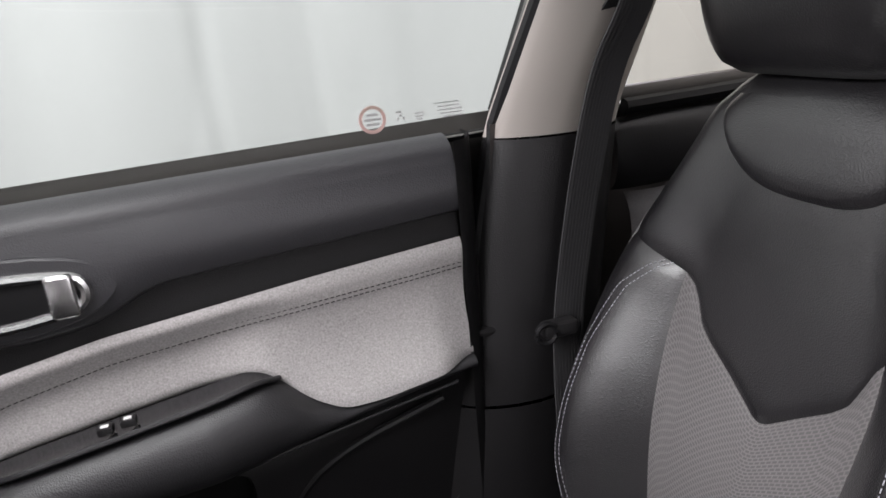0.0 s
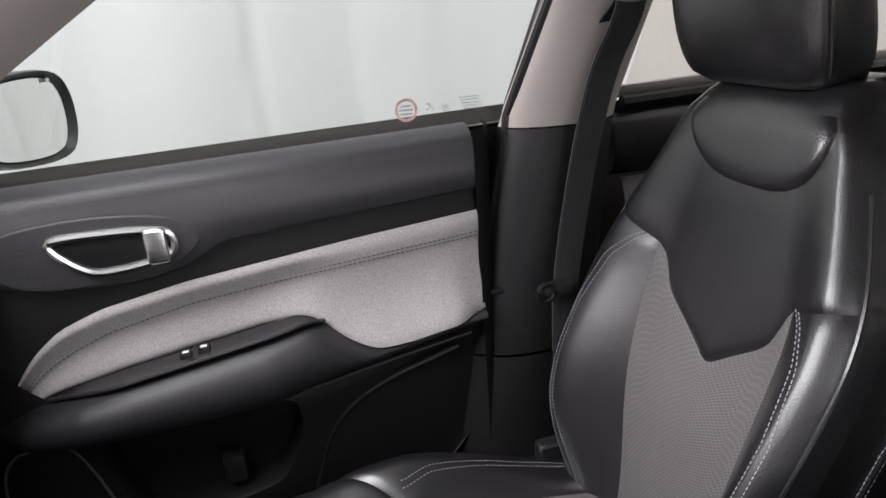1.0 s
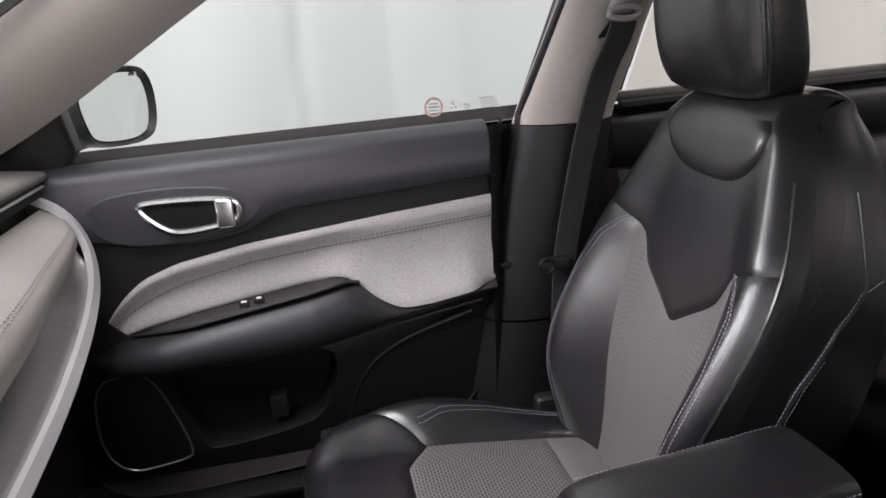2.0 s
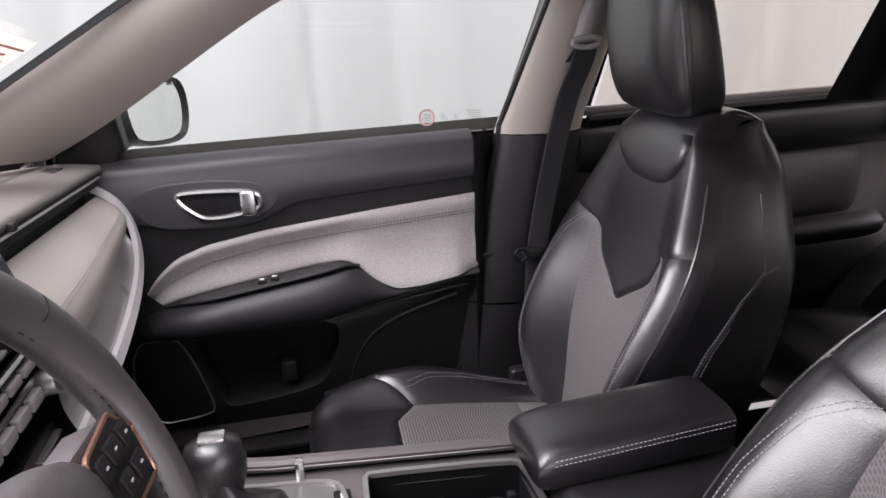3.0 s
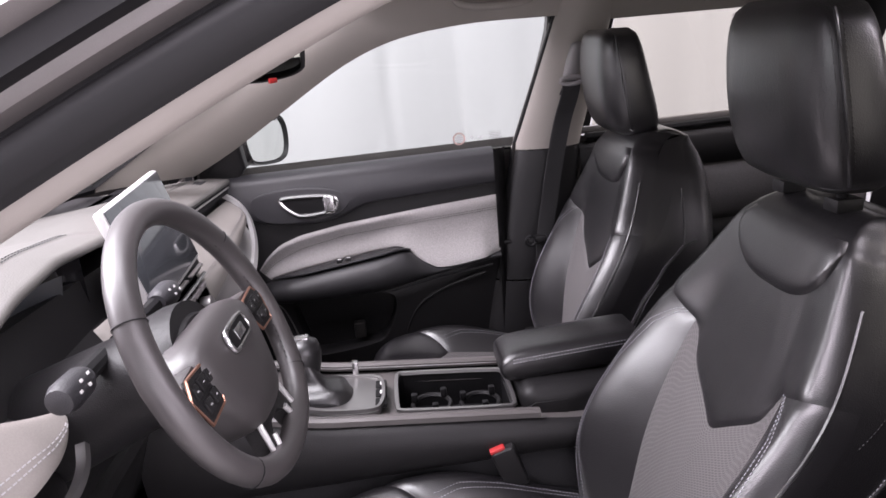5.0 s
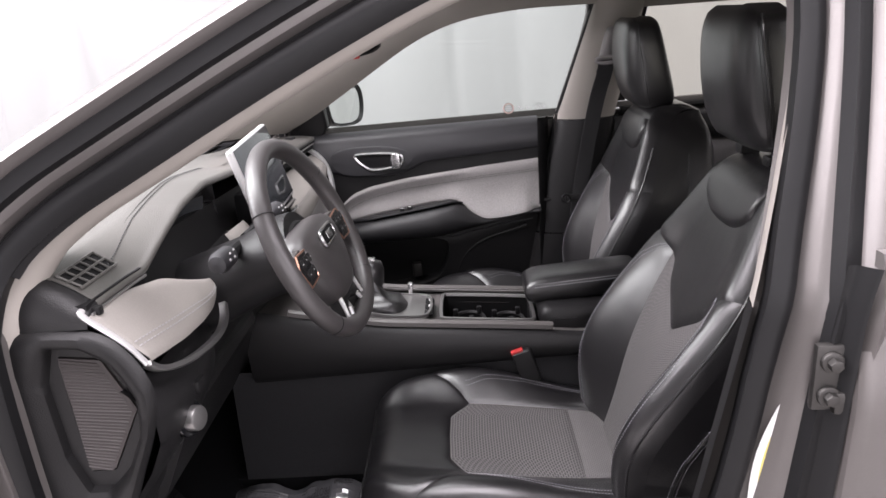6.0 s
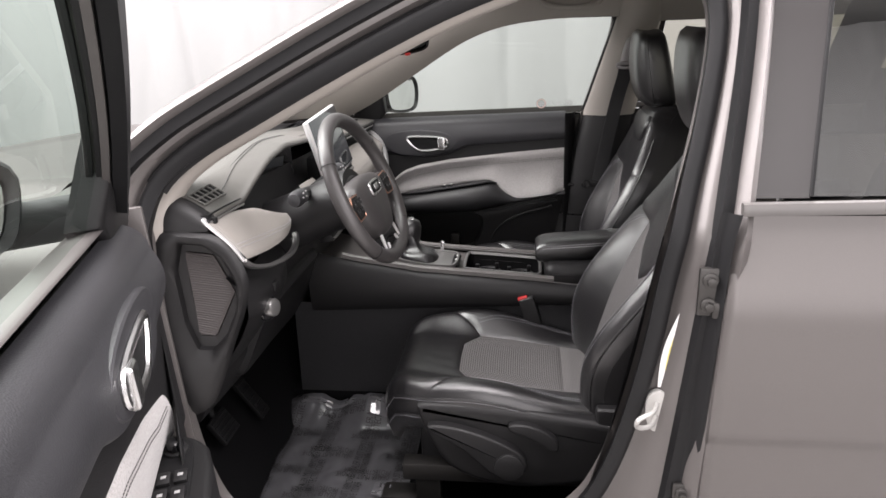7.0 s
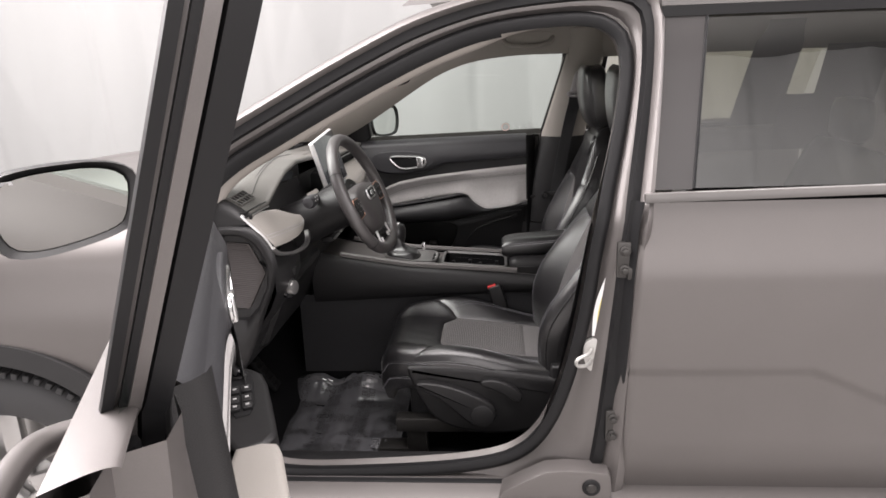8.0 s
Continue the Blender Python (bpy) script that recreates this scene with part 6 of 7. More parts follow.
    for y in (-0.12, 0.12):
        v, f = disc((-0.735, y, 0.877), (1, 0, 0.15), 0.017, 0.022, 24, 0.003)
        made("climate_knob", v, f, SILVER, d, "silver climate knob")
    v, f = tube([(-0.728, y, 0.935) for y in np.linspace(-0.15, 0.15, 8)], 0.004, 6)
    made("trim_line", v, f, CHROME, d)
    return d


dashboard()


def steering_wheel():
    c = Vector((-0.5625, -0.384, 1.015))
    t = thing("steering_wheel", "black leather steering wheel with silver lower spoke", "steering wheel", at=c)
    til, yw = radians(23), radians(-3)
    n = Vector((math.cos(til) * math.cos(yw), math.cos(til) * math.sin(yw), math.sin(til)))
    e1 = Vector((-math.sin(yw), math.cos(yw), 0))
    e2 = n.cross(e1)

    def W(a, b, h=0.0):
        """a: to the right of the driver, b: up, h: towards the driver."""
        return c + e1 * a + e2 * b + n * h
    rings = []
    N = 72
    for k in range(N):
        an = 2 * math.pi * k / N
        thick = 0.0165 + 0.003 * max(0, math.cos(2 * (an - 0.35))) * (math.sin(an) > 0.1)
        flat = 0.012 * max(0, -math.sin(an)) ** 6
        r = 0.172 - flat
        rings.append([W((r + thick * math.cos(q)) * math.cos(an), (r + thick * math.cos(q)) * math.sin(an), 0.0125 * 1.35 * math.sin(q)) for q in np.linspace(0, 2 * math.pi, 14, endpoint=False)])
    rings.append(rings[0])
    v, f = loft(rings, True, False)
    k = N * 14
    v, f = v[:k], [[i if i < k else i - k for i in q] for q in f]
    rim = made("rim", v, f, WHEELHIDE, t, "black leather rim", sharp=70)
    for an in (0.55, math.pi - 0.55, -0.75, math.pi + 0.75):
        ring = [W((0.172 + 0.0172 * math.cos(q)) * math.cos(an), (0.172 + 0.0172 * math.cos(q)) * math.sin(an), 0.0174 * math.sin(q)) for q in np.linspace(0, 2 * math.pi, 16, endpoint=False)]
        v, f = tube(ring, 0.0007, 5, True)
        made("rim_seam", v, f, DARK, rim)
    for lo, hi in ((-0.7, 0.6), (math.pi - 0.6, math.pi + 0.7)):
        line = [W(0.1545 * math.cos(q), 0.1545 * math.sin(q), 0.004) for q in np.linspace(lo, hi, 40)]
        v, f = stitches(line, n, 0.005, 0.003, 0.001)
        made("rim_stitching", v, f, PLASTIC, rim)
    # hub
    out = even(chaikin([(-0.098, 0.040), (-0.055, 0.060), (0.055, 0.060), (0.098, 0.040), (0.092, 0.002), (0.068, -0.050), (0.040, -0.074), (-0.040, -0.074), (-0.068, -0.050), (-0.092, 0.002)], 3), 48)
    rings = [[W(p.x * k * 1.08 - 0.006, p.y * k * 1.08 - 0.030, h) for p in out] for k, h in ((1.02, -0.035), (1.03, -0.012), (0.99, 0.003), (0.92, 0.011), (0.75, 0.017), (0.45, 0.021), (0.2, 0.022))]
    v, f = loft(rings)
    hub = made("airbag_cover", v, f, WHEELHIDE, t, "smooth grey-black airbag cover", sharp=60)
    v, f = box((0, 0, 0), (0.066, 0.024, 0.004), 0.003)
    rot = Matrix((e1, e2, n)).transposed().to_4x4()
    m = Matrix.Translation(W(-0.006, 0.0, 0.0235)) @ rot
    ring = [m @ Vector(p) for p in ((-0.030, -0.014, 0), (0.030, -0.014, 0), (0.036, -0.008, 0), (0.036, 0.008, 0), (0.030, 0.014, 0), (-0.030, 0.014, 0), (-0.036, 0.008, 0), (-0.036, -0.008, 0))]
    v2, f2 = tube(even(chaikin(ring, 1), 32), 0.0032, 8, True)
    made("badge_frame", v2, f2, CHROME, hub, "silver badge frame")
    made("badge_plate", [m @ p for p in v], f, DARK, hub)
    v, f = box((0, 0, 0.003), (0.028, 0.014, 0.002), 0.001)
    made("badge_mark", [m @ p for p in v], f, CHROME, hub, "plain silver badge bar")
    # spokes
    for s in (-1, 1):
        poly = chaikin([(0.06, 0.035), (0.155, 0.030), (0.162, -0.005), (0.150, -0.030), (0.07, -0.020)], 1)
        v, f = prism([(p.x, p.y) for p in poly], lambda p, h: W(s * p[0], p[1] - 0.018, h), -0.02, 0.004, 0.005)
        sp = made("spoke", v, f, WHEELHIDE, t, "grey-black side spoke")
        pod = [Vector(q) for q in ((0.080, 0.008), (0.090, 0.027), (0.138, 0.030), (0.153, 0.010), (0.143, -0.024), (0.098, -0.022))]
        v, f = prism([(p.x, p.y) for p in pod], lambda p, h: W(s * p[0], p[1] - 0.018, h), 0.002, 0.009, 0.002)
        made("control_pod", v, f, PLASTIC, sp, "dark control pod")
        v, f = tube([W(s * p.x, p.y - 0.018, 0.008) for p in even(pod, 42)], 0.0020, 6, True)
        made("pod_rim", v, f, COPPER, sp, "copper-toned pod rim")
        for bx, by, wide in ((0.097, 0.014, 0.014), (0.1165, 0.015, 0.019), (0.137, 0.014, 0.014), (0.109, -0.006, 0.015), (0.130, -0.007, 0.018)):
            v, f = box((0, 0, 0), (wide, 0.015, 0.004), 0.002)
            mm = Matrix.Translation(W(s * bx, by - 0.018, 0.0105)) @ rot
            made("button", [mm @ p for p in v], f, PLASTIC, sp)
            v, f = box((0, 0, 0.0022), (0.0035, 0.0014, 0.0006), 0)
            made("button_mark", [mm @ p for p in v], f, GREYPRINT, sp)
    low = chaikin([(-0.042, -0.06), (0.042, -0.06), (0.050, -0.10), (0.062, -0.155), (0.045, -0.168), (0.030, -0.12), (-0.030, -0.12), (-0.045, -0.168), (-0.062, -0.155), (-0.050, -0.10)], 1)
    v, f = prism([(p.x, p.y) for p in low], lambda p, h: W(p[0], p[1], h), -0.022, 0.0, 0.004)
    ls = made("lower_spoke", v, f, PLASTIC, t)
    for s in (-1, 1):
        v, f = tube([W(s * a, b, 0.001) for a, b in ((0.046, -0.075), (0.053, -0.11), (0.062, -0.152), (0.045, -0.164), (0.034, -0.128))], 0.004, 8)
        made("silver_inlay", v, f, BRIGHT, ls, "silver spoke trim")
    # column and stalks
    rings = [[c - n * h + (e1 * math.cos(q) * r * 1.15 + e2 * math.sin(q) * r) for q in np.linspace(0, 2 * math.pi, 24, endpoint=False)] for h, r in ((0.025, 0.062), (0.05, 0.066), (0.12, 0.062), (0.26, 0.07))]
    v, f = loft(rings)
    made("column_shroud", v, f, PLASTIC, t, "black column shroud", sharp=50)
    rings = [[W(1.1 * r * math.cos(q), r * math.sin(q) - 0.03, h) for q in np.linspace(0, 2 * math.pi, 40, endpoint=False)] for h, r in ((-0.020, 0.070), (-0.030, 0.078), (-0.046, 0.076), (-0.058, 0.066), (-0.064, 0.05))]
    v, f = loft(rings)
    made("back_cover", v, f, PLASTIC, t, "black cover behind the hub", sharp=50)
    for s in (-1, 1):
        v, f = tube([W(s * 0.02, 0.052, -0.125), W(s * 0.08, 0.056, -0.11), W(s * 0.12, 0.058, -0.102)], 0.011, 10)
        st = made("stalk", v, f, DARK, t, "black column stalk")
        v, f = loft([[W(s * a, 0.058 + r * math.cos(q), -0.10 + r * math.sin(q)) for q in np.linspace(0, 2 * math.pi, 16, endpoint=False)] for a, r in ((0.105, 0.012), (0.115, 0.017), (0.148, 0.018), (0.160, 0.014), (0.163, 0.005))])
        made("stalk_knob", v, f, VINYL, st)
        for a, b in ((0.122, 0.006), (0.130, -0.004), (0.138, 0.005), (0.148, -0.003)):
            v, f = box((0, 0, 0), (0.0045, 0.003, 0.001), 0)
            mm = Matrix.Translation(W(s * a, 0.058 + b, -0.0815 - abs(b) * 0.12)) @ rot
            made("stalk_mark", [mm @ p for p in v], f, WHITE, st)
    return t


steering_wheel()


# ---- centre console ----
def console():
    t = thing("centre_console", "black centre console with bright gear surround and cup holders", "console", at=(-0.4, 0.03, 0.28))

    def edge(x):
        return ramp(x, [(-0.80, 0.785), (-0.69, 0.760), (-0.50, 0.728), (-0.15, 0.700), (-0.05, 0.69), (0.12, 0.69)])
    yc = 0.028
    for s in (-1, 1):
        def side(i, j):
            x = -0.82 + 0.90 * i
            top = edge(x) - 0.008 + T(s * 0.14)
            low = ramp(x, [(-0.86, 0.60), (-0.10, 0.630), (0.1, 0.63)])
            z = top + (low - top) * j
            out = 0.135 + 0.010 * math.sin(math.pi * j) - 0.012 * math.exp(-j * 14) - 0.008 * math.exp(-(1 - j) * 14)
            return (x, yc + s * out, z)
        v, f = sheet(side, 40, 14)
        made("side_panel", v, f, PLASTIC, t, "smooth black padded side panel", sharp=60)
        v, f = sheet(lambda i, j: (-0.88 + 0.98 * i, yc + s * (0.118 + 0.02 * j), 0.625 - 0.36 * j), 30, 8)
        made("lower_panel", v, f, FELT, t, "dark felted lower side panel", sharp=60)
        line = [(x, yc + s * 0.118, edge(x) + 0.002 + T(s * 0.12)) for x in np.linspace(-0.72, -0.12, 24)]
        v, f = sweep(line, [(-0.010, -0.006), (0.010, -0.006), (0.010, 0.004), (0.004, 0.008), (-0.008, 0.006)], (0, 0, 1))
        made("top_rail", v, f, BELTLINE, t, "satin dark grey top rail", sharp=40)
        v, f = tube([(x, yc + s * 0.104, edge(x) + 0.003 + T(s * 0.1)) for x in np.linspace(-0.62, -0.15, 20)], 0.0011, 8)
        made("bright_line", v, f, SILVER, t, "bright trim line")
    def plate(x0, x1, y0, y1):
        def at(i, j):
            x, y = x0 + (x1 - x0) * i, y0 + (y1 - y0) * j
            return (x, y, edge(x) - 0.012 + T(y - yc) - 0.012 * math.sin(math.pi * min(1, max(0, (y - yc + 0.115) / 0.23))))
        return sheet(at, 12, 6)
    v, f = join(plate(-0.80, -0.374, yc - 0.115, yc + 0.115), plate(-0.157, 0.05, yc - 0.115, yc + 0.115), plate(-0.374, -0.157, yc - 0.115, -0.061), plate(-0.374, -0.157, 0.101, yc + 0.115))
    made("top_plate", v, f, BELTLINE, t, "satin grey-black console top")
    # gear lever
    ring = even(chaikin([(-0.565, -0.045), (-0.425, -0.052), (-0.400, -0.03), (-0.400, 0.08), (-0.425, 0.10), (-0.565, 0.095), (-0.58, 0.07), (-0.58, -0.03)], 2), 50)
    v, f = sweep([(p.x, p.y + 0.0, edge(p.x) + 0.002 + T(p.y)) for p in ring], [(-0.004, -0.004), (0.004, -0.004), (0.003, 0.003), (-0.003, 0.003)], (0, 0, 1), True)
    made("gear_surround", v, f, SILVER, t, "bright gear surround")
    v, f = prism([(p.x * 1.0, p.y) for p in ring], lambda p, h: (p[0], p[1], edge(p[0]) + h), -0.012, -0.004, 0.001)
    made("gear_plate", v, f, SILVER, t, "satin silver gear plate")
    rings = []
    for h, k in ((0.0, 0.92), (0.010, 0.92), (0.020, 0.88), (0.027, 0.80), (0.031, 0.66), (0.034, 0.52), (0.042, 0.34), (0.058, 0.24), (0.075, 0.22)):
        r = []
        for i in range(40):
            a = 2 * math.pi * i / 40
            wob = 1 + 0.05 * math.sin(a * 5 + h * 200)
            r.append((-0.515 + 0.062 * k * wob * math.copysign(abs(math.cos(a)) ** 0.7, math.cos(a)) - h * 0.35, 0.03 + 0.055 * k * wob * math.copysign(abs(math.sin(a)) ** 0.7, math.sin(a)), 0.718 + h))
        rings.append(r)
    v, f = loft(rings)
    made("gear_gaiter", v, f, LEATHER, t, "creased leather gear gaiter", sharp=70)
    v, f = loft([[(-0.545 + r * math.cos(q) * 1.2, 0.045 + r * math.sin(q), z - 0.035) for q in np.linspace(0, 2 * math.pi, 20, endpoint=False)] for z, r in ((0.78, 0.014), (0.80, 0.022), (0.825, 0.028), (0.85, 0.030), (0.868, 0.026), (0.876, 0.012))])
    kn = made("gear_knob", v, f, LEATHER, t, "black leather gear knob", sharp=60)
    v, f = box((-0.545, 0.045, 0.842), (0.03, 0.022, 0.006), 0.003)
    made("knob_cap", v, f, CHROME, kn, "silver knob cap")
    v, f = box((-0.455, 0.105, 0.735), (0.012, 0.016, 0.035), 0.004)
    made("release_tab", v, f, CHROME, t, "small bright tab")
    for k in range(3):
        v, f = box((-0.405, -0.01 + 0.035 * k, 0.716), (0.022, 0.030, 0.008), 0.003)
        b = made("drive_switch", v, f, DARK, t)
        v, f = box((-0.405, -0.01 + 0.035 * k, 0.7205), (0.004, 0.012, 0.001), 0)
        made("switch_mark", v, f, WHITE, b)
    # cup holders
    v, f = sweep([(p.x, p.y, edge(p.x) + 0.003 + T(p.y)) for p in even(chaikin([(-0.375, -0.055), (-0.366, -0.062), (-0.166, -0.062), (-0.156, -0.052), (-0.156, 0.090), (-0.168, 0.102), (-0.366, 0.102), (-0.375, 0.094)], 1), 60)], [(-0.004, -0.003), (0.005, -0.003), (0.004, 0.003), (-0.003, 0.003)], (0, 0, 1), True)
    made("cup_rim", v, f, SILVER, t, "bright cup holder rim")
    v, f = loft([[(p.x, p.y, edge(p.x) + dz + T(p.y)) for p in even(chaikin([(-0.375, -0.055), (-0.366, -0.062), (-0.166, -0.062), (-0.156, -0.052), (-0.156, 0.090), (-0.168, 0.102), (-0.366, 0.102), (-0.375, 0.094)], 1), 40)] for dz in (0.002, -0.075)], True, False)
    n = len(v)
    f.append(list(range(n - 40, n)))
    made("cup_well", v, f, DARK, t, "deep black cup well")
    for x in (-0.31, -0.215):
        v, f = tube([(x + 0.037 * math.cos(q), 0.02 + 0.037 * math.sin(q), edge(x) - 0.03) for q in np.linspace(0, 2 * math.pi, 24, endpoint=False)], 0.005, 6, True)
        made("cup_ring", v, f, PLASTIC, t)
        for a in (0.7, 2.8, 4.9):
            v, f = box((x + 0.034 * math.cos(a), 0.02 + 0.034 * math.sin(a), edge(x) - 0.018), (0.012, 0.012, 0.018), 0.003)
            made("cup_finger", v, f, RUBBER, t)
    # bin and armrest
    v, f = box((-0.01, yc, 0.65), (0.27, 0.17, 0.16), 0.03, 4)
    made("bin", v, f, PLASTIC, t, "black storage bin")
    v, f = prism([(-0.16, 0.68), (-0.12, 0.705), (-0.06, 0.705), (-0.06, 0.66)], lambda p, h: (p[0], yc + h, p[1]), -0.088, 0.088, 0.006)
    made("bin_ramp", v, f, PLASTIC, t)
    rings = []
    for x, k in ((-0.170, 0.50), (-0.166, 0.68), (-0.158, 0.83), (-0.145, 0.94), (-0.12, 1.0), (0.02, 1.0), (0.08, 0.98), (0.095, 0.9)):
        r = []
        for i in range(36):
            a = 2 * math.pi * i / 36
            ca, sa = math.cos(a), math.sin(a)
            r.append((x, yc + 0.026 + 0.064 * (0.94 + 0.06 * k) * math.copysign(abs(ca) ** 0.5, ca), 0.746 + (x + 0.17) * 0.07 + 0.036 * k * math.copysign(abs(sa) ** 0.62, sa) + T(0.088 * ca)))
        rings.append(r)
    v, f = loft(rings)
    arm = made("armrest", v, f, LEATHER, t, "padded black leather armrest lid", sharp=60)
    for s in (-1, 1):
        for dz in (0, 0.007):
            sv, sf = stitches([(x, yc + 0.026 + s * 0.0648, 0.760 + dz + (x + 0.17) * 0.07 + T(s * .088)) for x in np.linspace(-0.15, 0.09, 40)], (0, s, 0.2))
            made("stitching", sv, sf, THREAD, arm, "pale stitching")
    t.location.z -= 0.024
    return t


console()

# ---- belts, buckles, mirror, rear bench, mats ----
def seat_belt():
    t = thing("seat_belt", "black webbing seat belt hanging on the pillar", "seat belt", at=(0.14, 0.63, 1.22))
    path = [(0.142, 0.605, 1.203), (0.141, 0.614, 1.170), (0.128, 0.66, 1.10), (0.105, 0.672, 0.98), (0.085, 0.676, 0.86), (0.068, 0.668, 0.77), (0.06, 0.655, 0.70), (0.055, 0.64, 0.60)]
    fine = even(chaikin(path, 2, False), 30, False)
    v, f = sweep(fine, [(-0.024, -0.0012), (0.024, -0.0012), (0.024, 0.0012), (-0.024, 0.0012)], (0.12, -1, 0))
    made("webbing", v, f, WEBBING, t, "ribbed black webbing")
    for k in range(9):
        o = -0.020 + 0.005 * k
        v, f = sweep([p + Vector((o, o * 0.12 - 0.0013, 0)) for p in fine], [(-0.0012, -0.0005), (0.0012, -0.0005), (0.0012, 0.0006), (-0.0012, 0.0006)], (0.12, -1, 0))
        made("rib", v, f, WEBBING, t)
    fine2 = even(chaikin([(0.152, 0.622, 1.200), (0.140, 0.69, 1.14), (0.112, 0.735, 1.02)], 2, False), 14, False)
    v, f = sweep(fine2, [(-0.023, -0.0012), (0.023, -0.0012), (0.023, 0.0012), (-0.023, 0.0012)], (0.12, -1, 0))
    made("return_webbing", v, f, WEBBING, t)
    v, f = loft([[(0.152 + a + (z - 1.26) * 0.22, 0.606 - b - (z - 1.26) * 0.3, z) for a, b in [(0.019 * k * math.copysign(abs(math.cos(q)) ** .5, math.cos(q)), 0.016 * k * math.sin(q)) for q in np.linspace(0, 2 * math.pi, 20, endpoint=False)]] for z, k in ((1.196, 0.7), (1.204, 0.95), (1.255, 1.08), (1.285, 1.0), (1.294, 0.85), (1.298, 0.5))])
    made("height_slider", v, f, GREY_PLASTIC, t, "grey belt height slider", sharp=50)
    ring = [(0.140 + 0.029 * math.cos(q), 0.600, 1.204 + 0.009 * math.sin(q)) for q in np.linspace(0, 2 * math.pi, 24, endpoint=False)]
    v, f = tube(ring, 0.0055, 8, True)
    made("belt_loop", v, f, GREY_PLASTIC, t, "grey belt guide loop")
    v, f = box((0.045, 0.650, 0.775), (0.05, 0.022, 0.022), 0.008, 3)
    tg = made("tongue", v, f, PLASTIC, t, "black buckle tongue")
    v, f = tube([(0.022 + 0.014 * math.cos(q), 0.640, 0.775 + 0.014 * math.sin(q)) for q in np.linspace(0, 2 * math.pi, 14, endpoint=False)], 0.004, 6, True)
    made("tongue_eye", v, f, DARK, tg)
    return t


seat_belt()


def buckle(x, y, z, label):
    t = thing("belt_buckle", label, "buckle", "belt buckles", at=(x, y, z - 0.06))
    m = Matrix.Translation((x, y, z - 0.035)) @ Matrix.Rotation(radians(-18), 4, "Y")
    v, f = box((0, 0, 0), (0.045, 0.028, 0.085), 0.008, 3)
    made("body", [m @ p for p in v], f, PLASTIC, t)
    v, f = box((-0.008, 0, 0.0425), (0.028, 0.022, 0.008), 0.003)
    made("release_button", [m @ p for p in v], f, RED, t, "red release button")
    v, f = box((0.01, 0, -0.07), (0.02, 0.012, 0.08), 0.003)
    made("stalk", [m @ p for p in v], f, DARK, t)


buckle(-0.185, -0.118, 0.632, "black belt buckle with a red button beside the driver seat")
buckle(-0.02, 0.125, 0.58, "black belt buckle with a red button beside the passenger seat")


def rear_view_mirror():
    c = Vector((-0.513, -0.048, 1.331))
    t = thing("rear_view_mirror", "black interior mirror with a small red mark", "mirror", at=c)
    m = Matrix.Translation(c) @ Matrix.Rotation(radians(-24), 4, "Z") @ Matrix.Rotation(radians(-0.4), 4, "Y")
    out = even(chaikin([(-0.108, 0.033), (0.108, 0.038), (0.115, 0.0), (0.10, -0.034), (-0.10, -0.037), (-0.115, 0.0)], 2), 40)
    rings = [[m @ Vector((-h, p.x * k, p.y * k)) for p in out] for h, k in ((-0.002, 0.93), (-0.006, 0.98), (0.0, 1.0), (0.02, 0.98), (0.036, 0.8), (0.042, 0.4))]
    v, f = loft(rings, True, False)
    f.append(list(range(len(v) - 40, len(v))))
    made("housing", v, f, PLASTIC, t, "black mirror housing", sharp=50)
    v, f = [m @ Vector((0.001, p.x * 0.94, p.y * 0.80 + 0.005)) for p in out], [list(range(40))]
    made("mirror_glass", v, f, MIRROR, t, "mirror glass")
    v, f = box((0.006, 0.0, -0.0345), (0.004, 0.022, 0.008), 0.002)
    made("red_mark", [m @ p for p in v], f, RED, t, "small red mark")
    v, f = tube([m @ Vector((-0.03, 0, 0)), m @ Vector((-0.08, 0, 0.04)), (-0.60, 0.02, 1.41)], 0.014, 10)
    made("stem", v, f, PLASTIC, t)
    return t


rear_view_mirror()


def thin_paper(name, color):
    """Printed paper that lets light through."""
    m = material(name, color, 0.8, spot=0.15)
    n, l = m.node_tree.nodes, m.node_tree.links
    tl, mx = n.new("ShaderNodeBsdfTranslucent"), n.new("ShaderNodeMixShader")
    tl.inputs[0].default_value = (*[q * 1.1 for q in color], 1)
    mx.inputs[0].default_value = 0.35
    l.new(n["Principled BSDF"].outputs[0], mx.inputs[1])
    l.new(tl.outputs[0], mx.inputs[2])
    l.new(mx.outputs[0], n["Material Output"].inputs["Surface"])
    return m


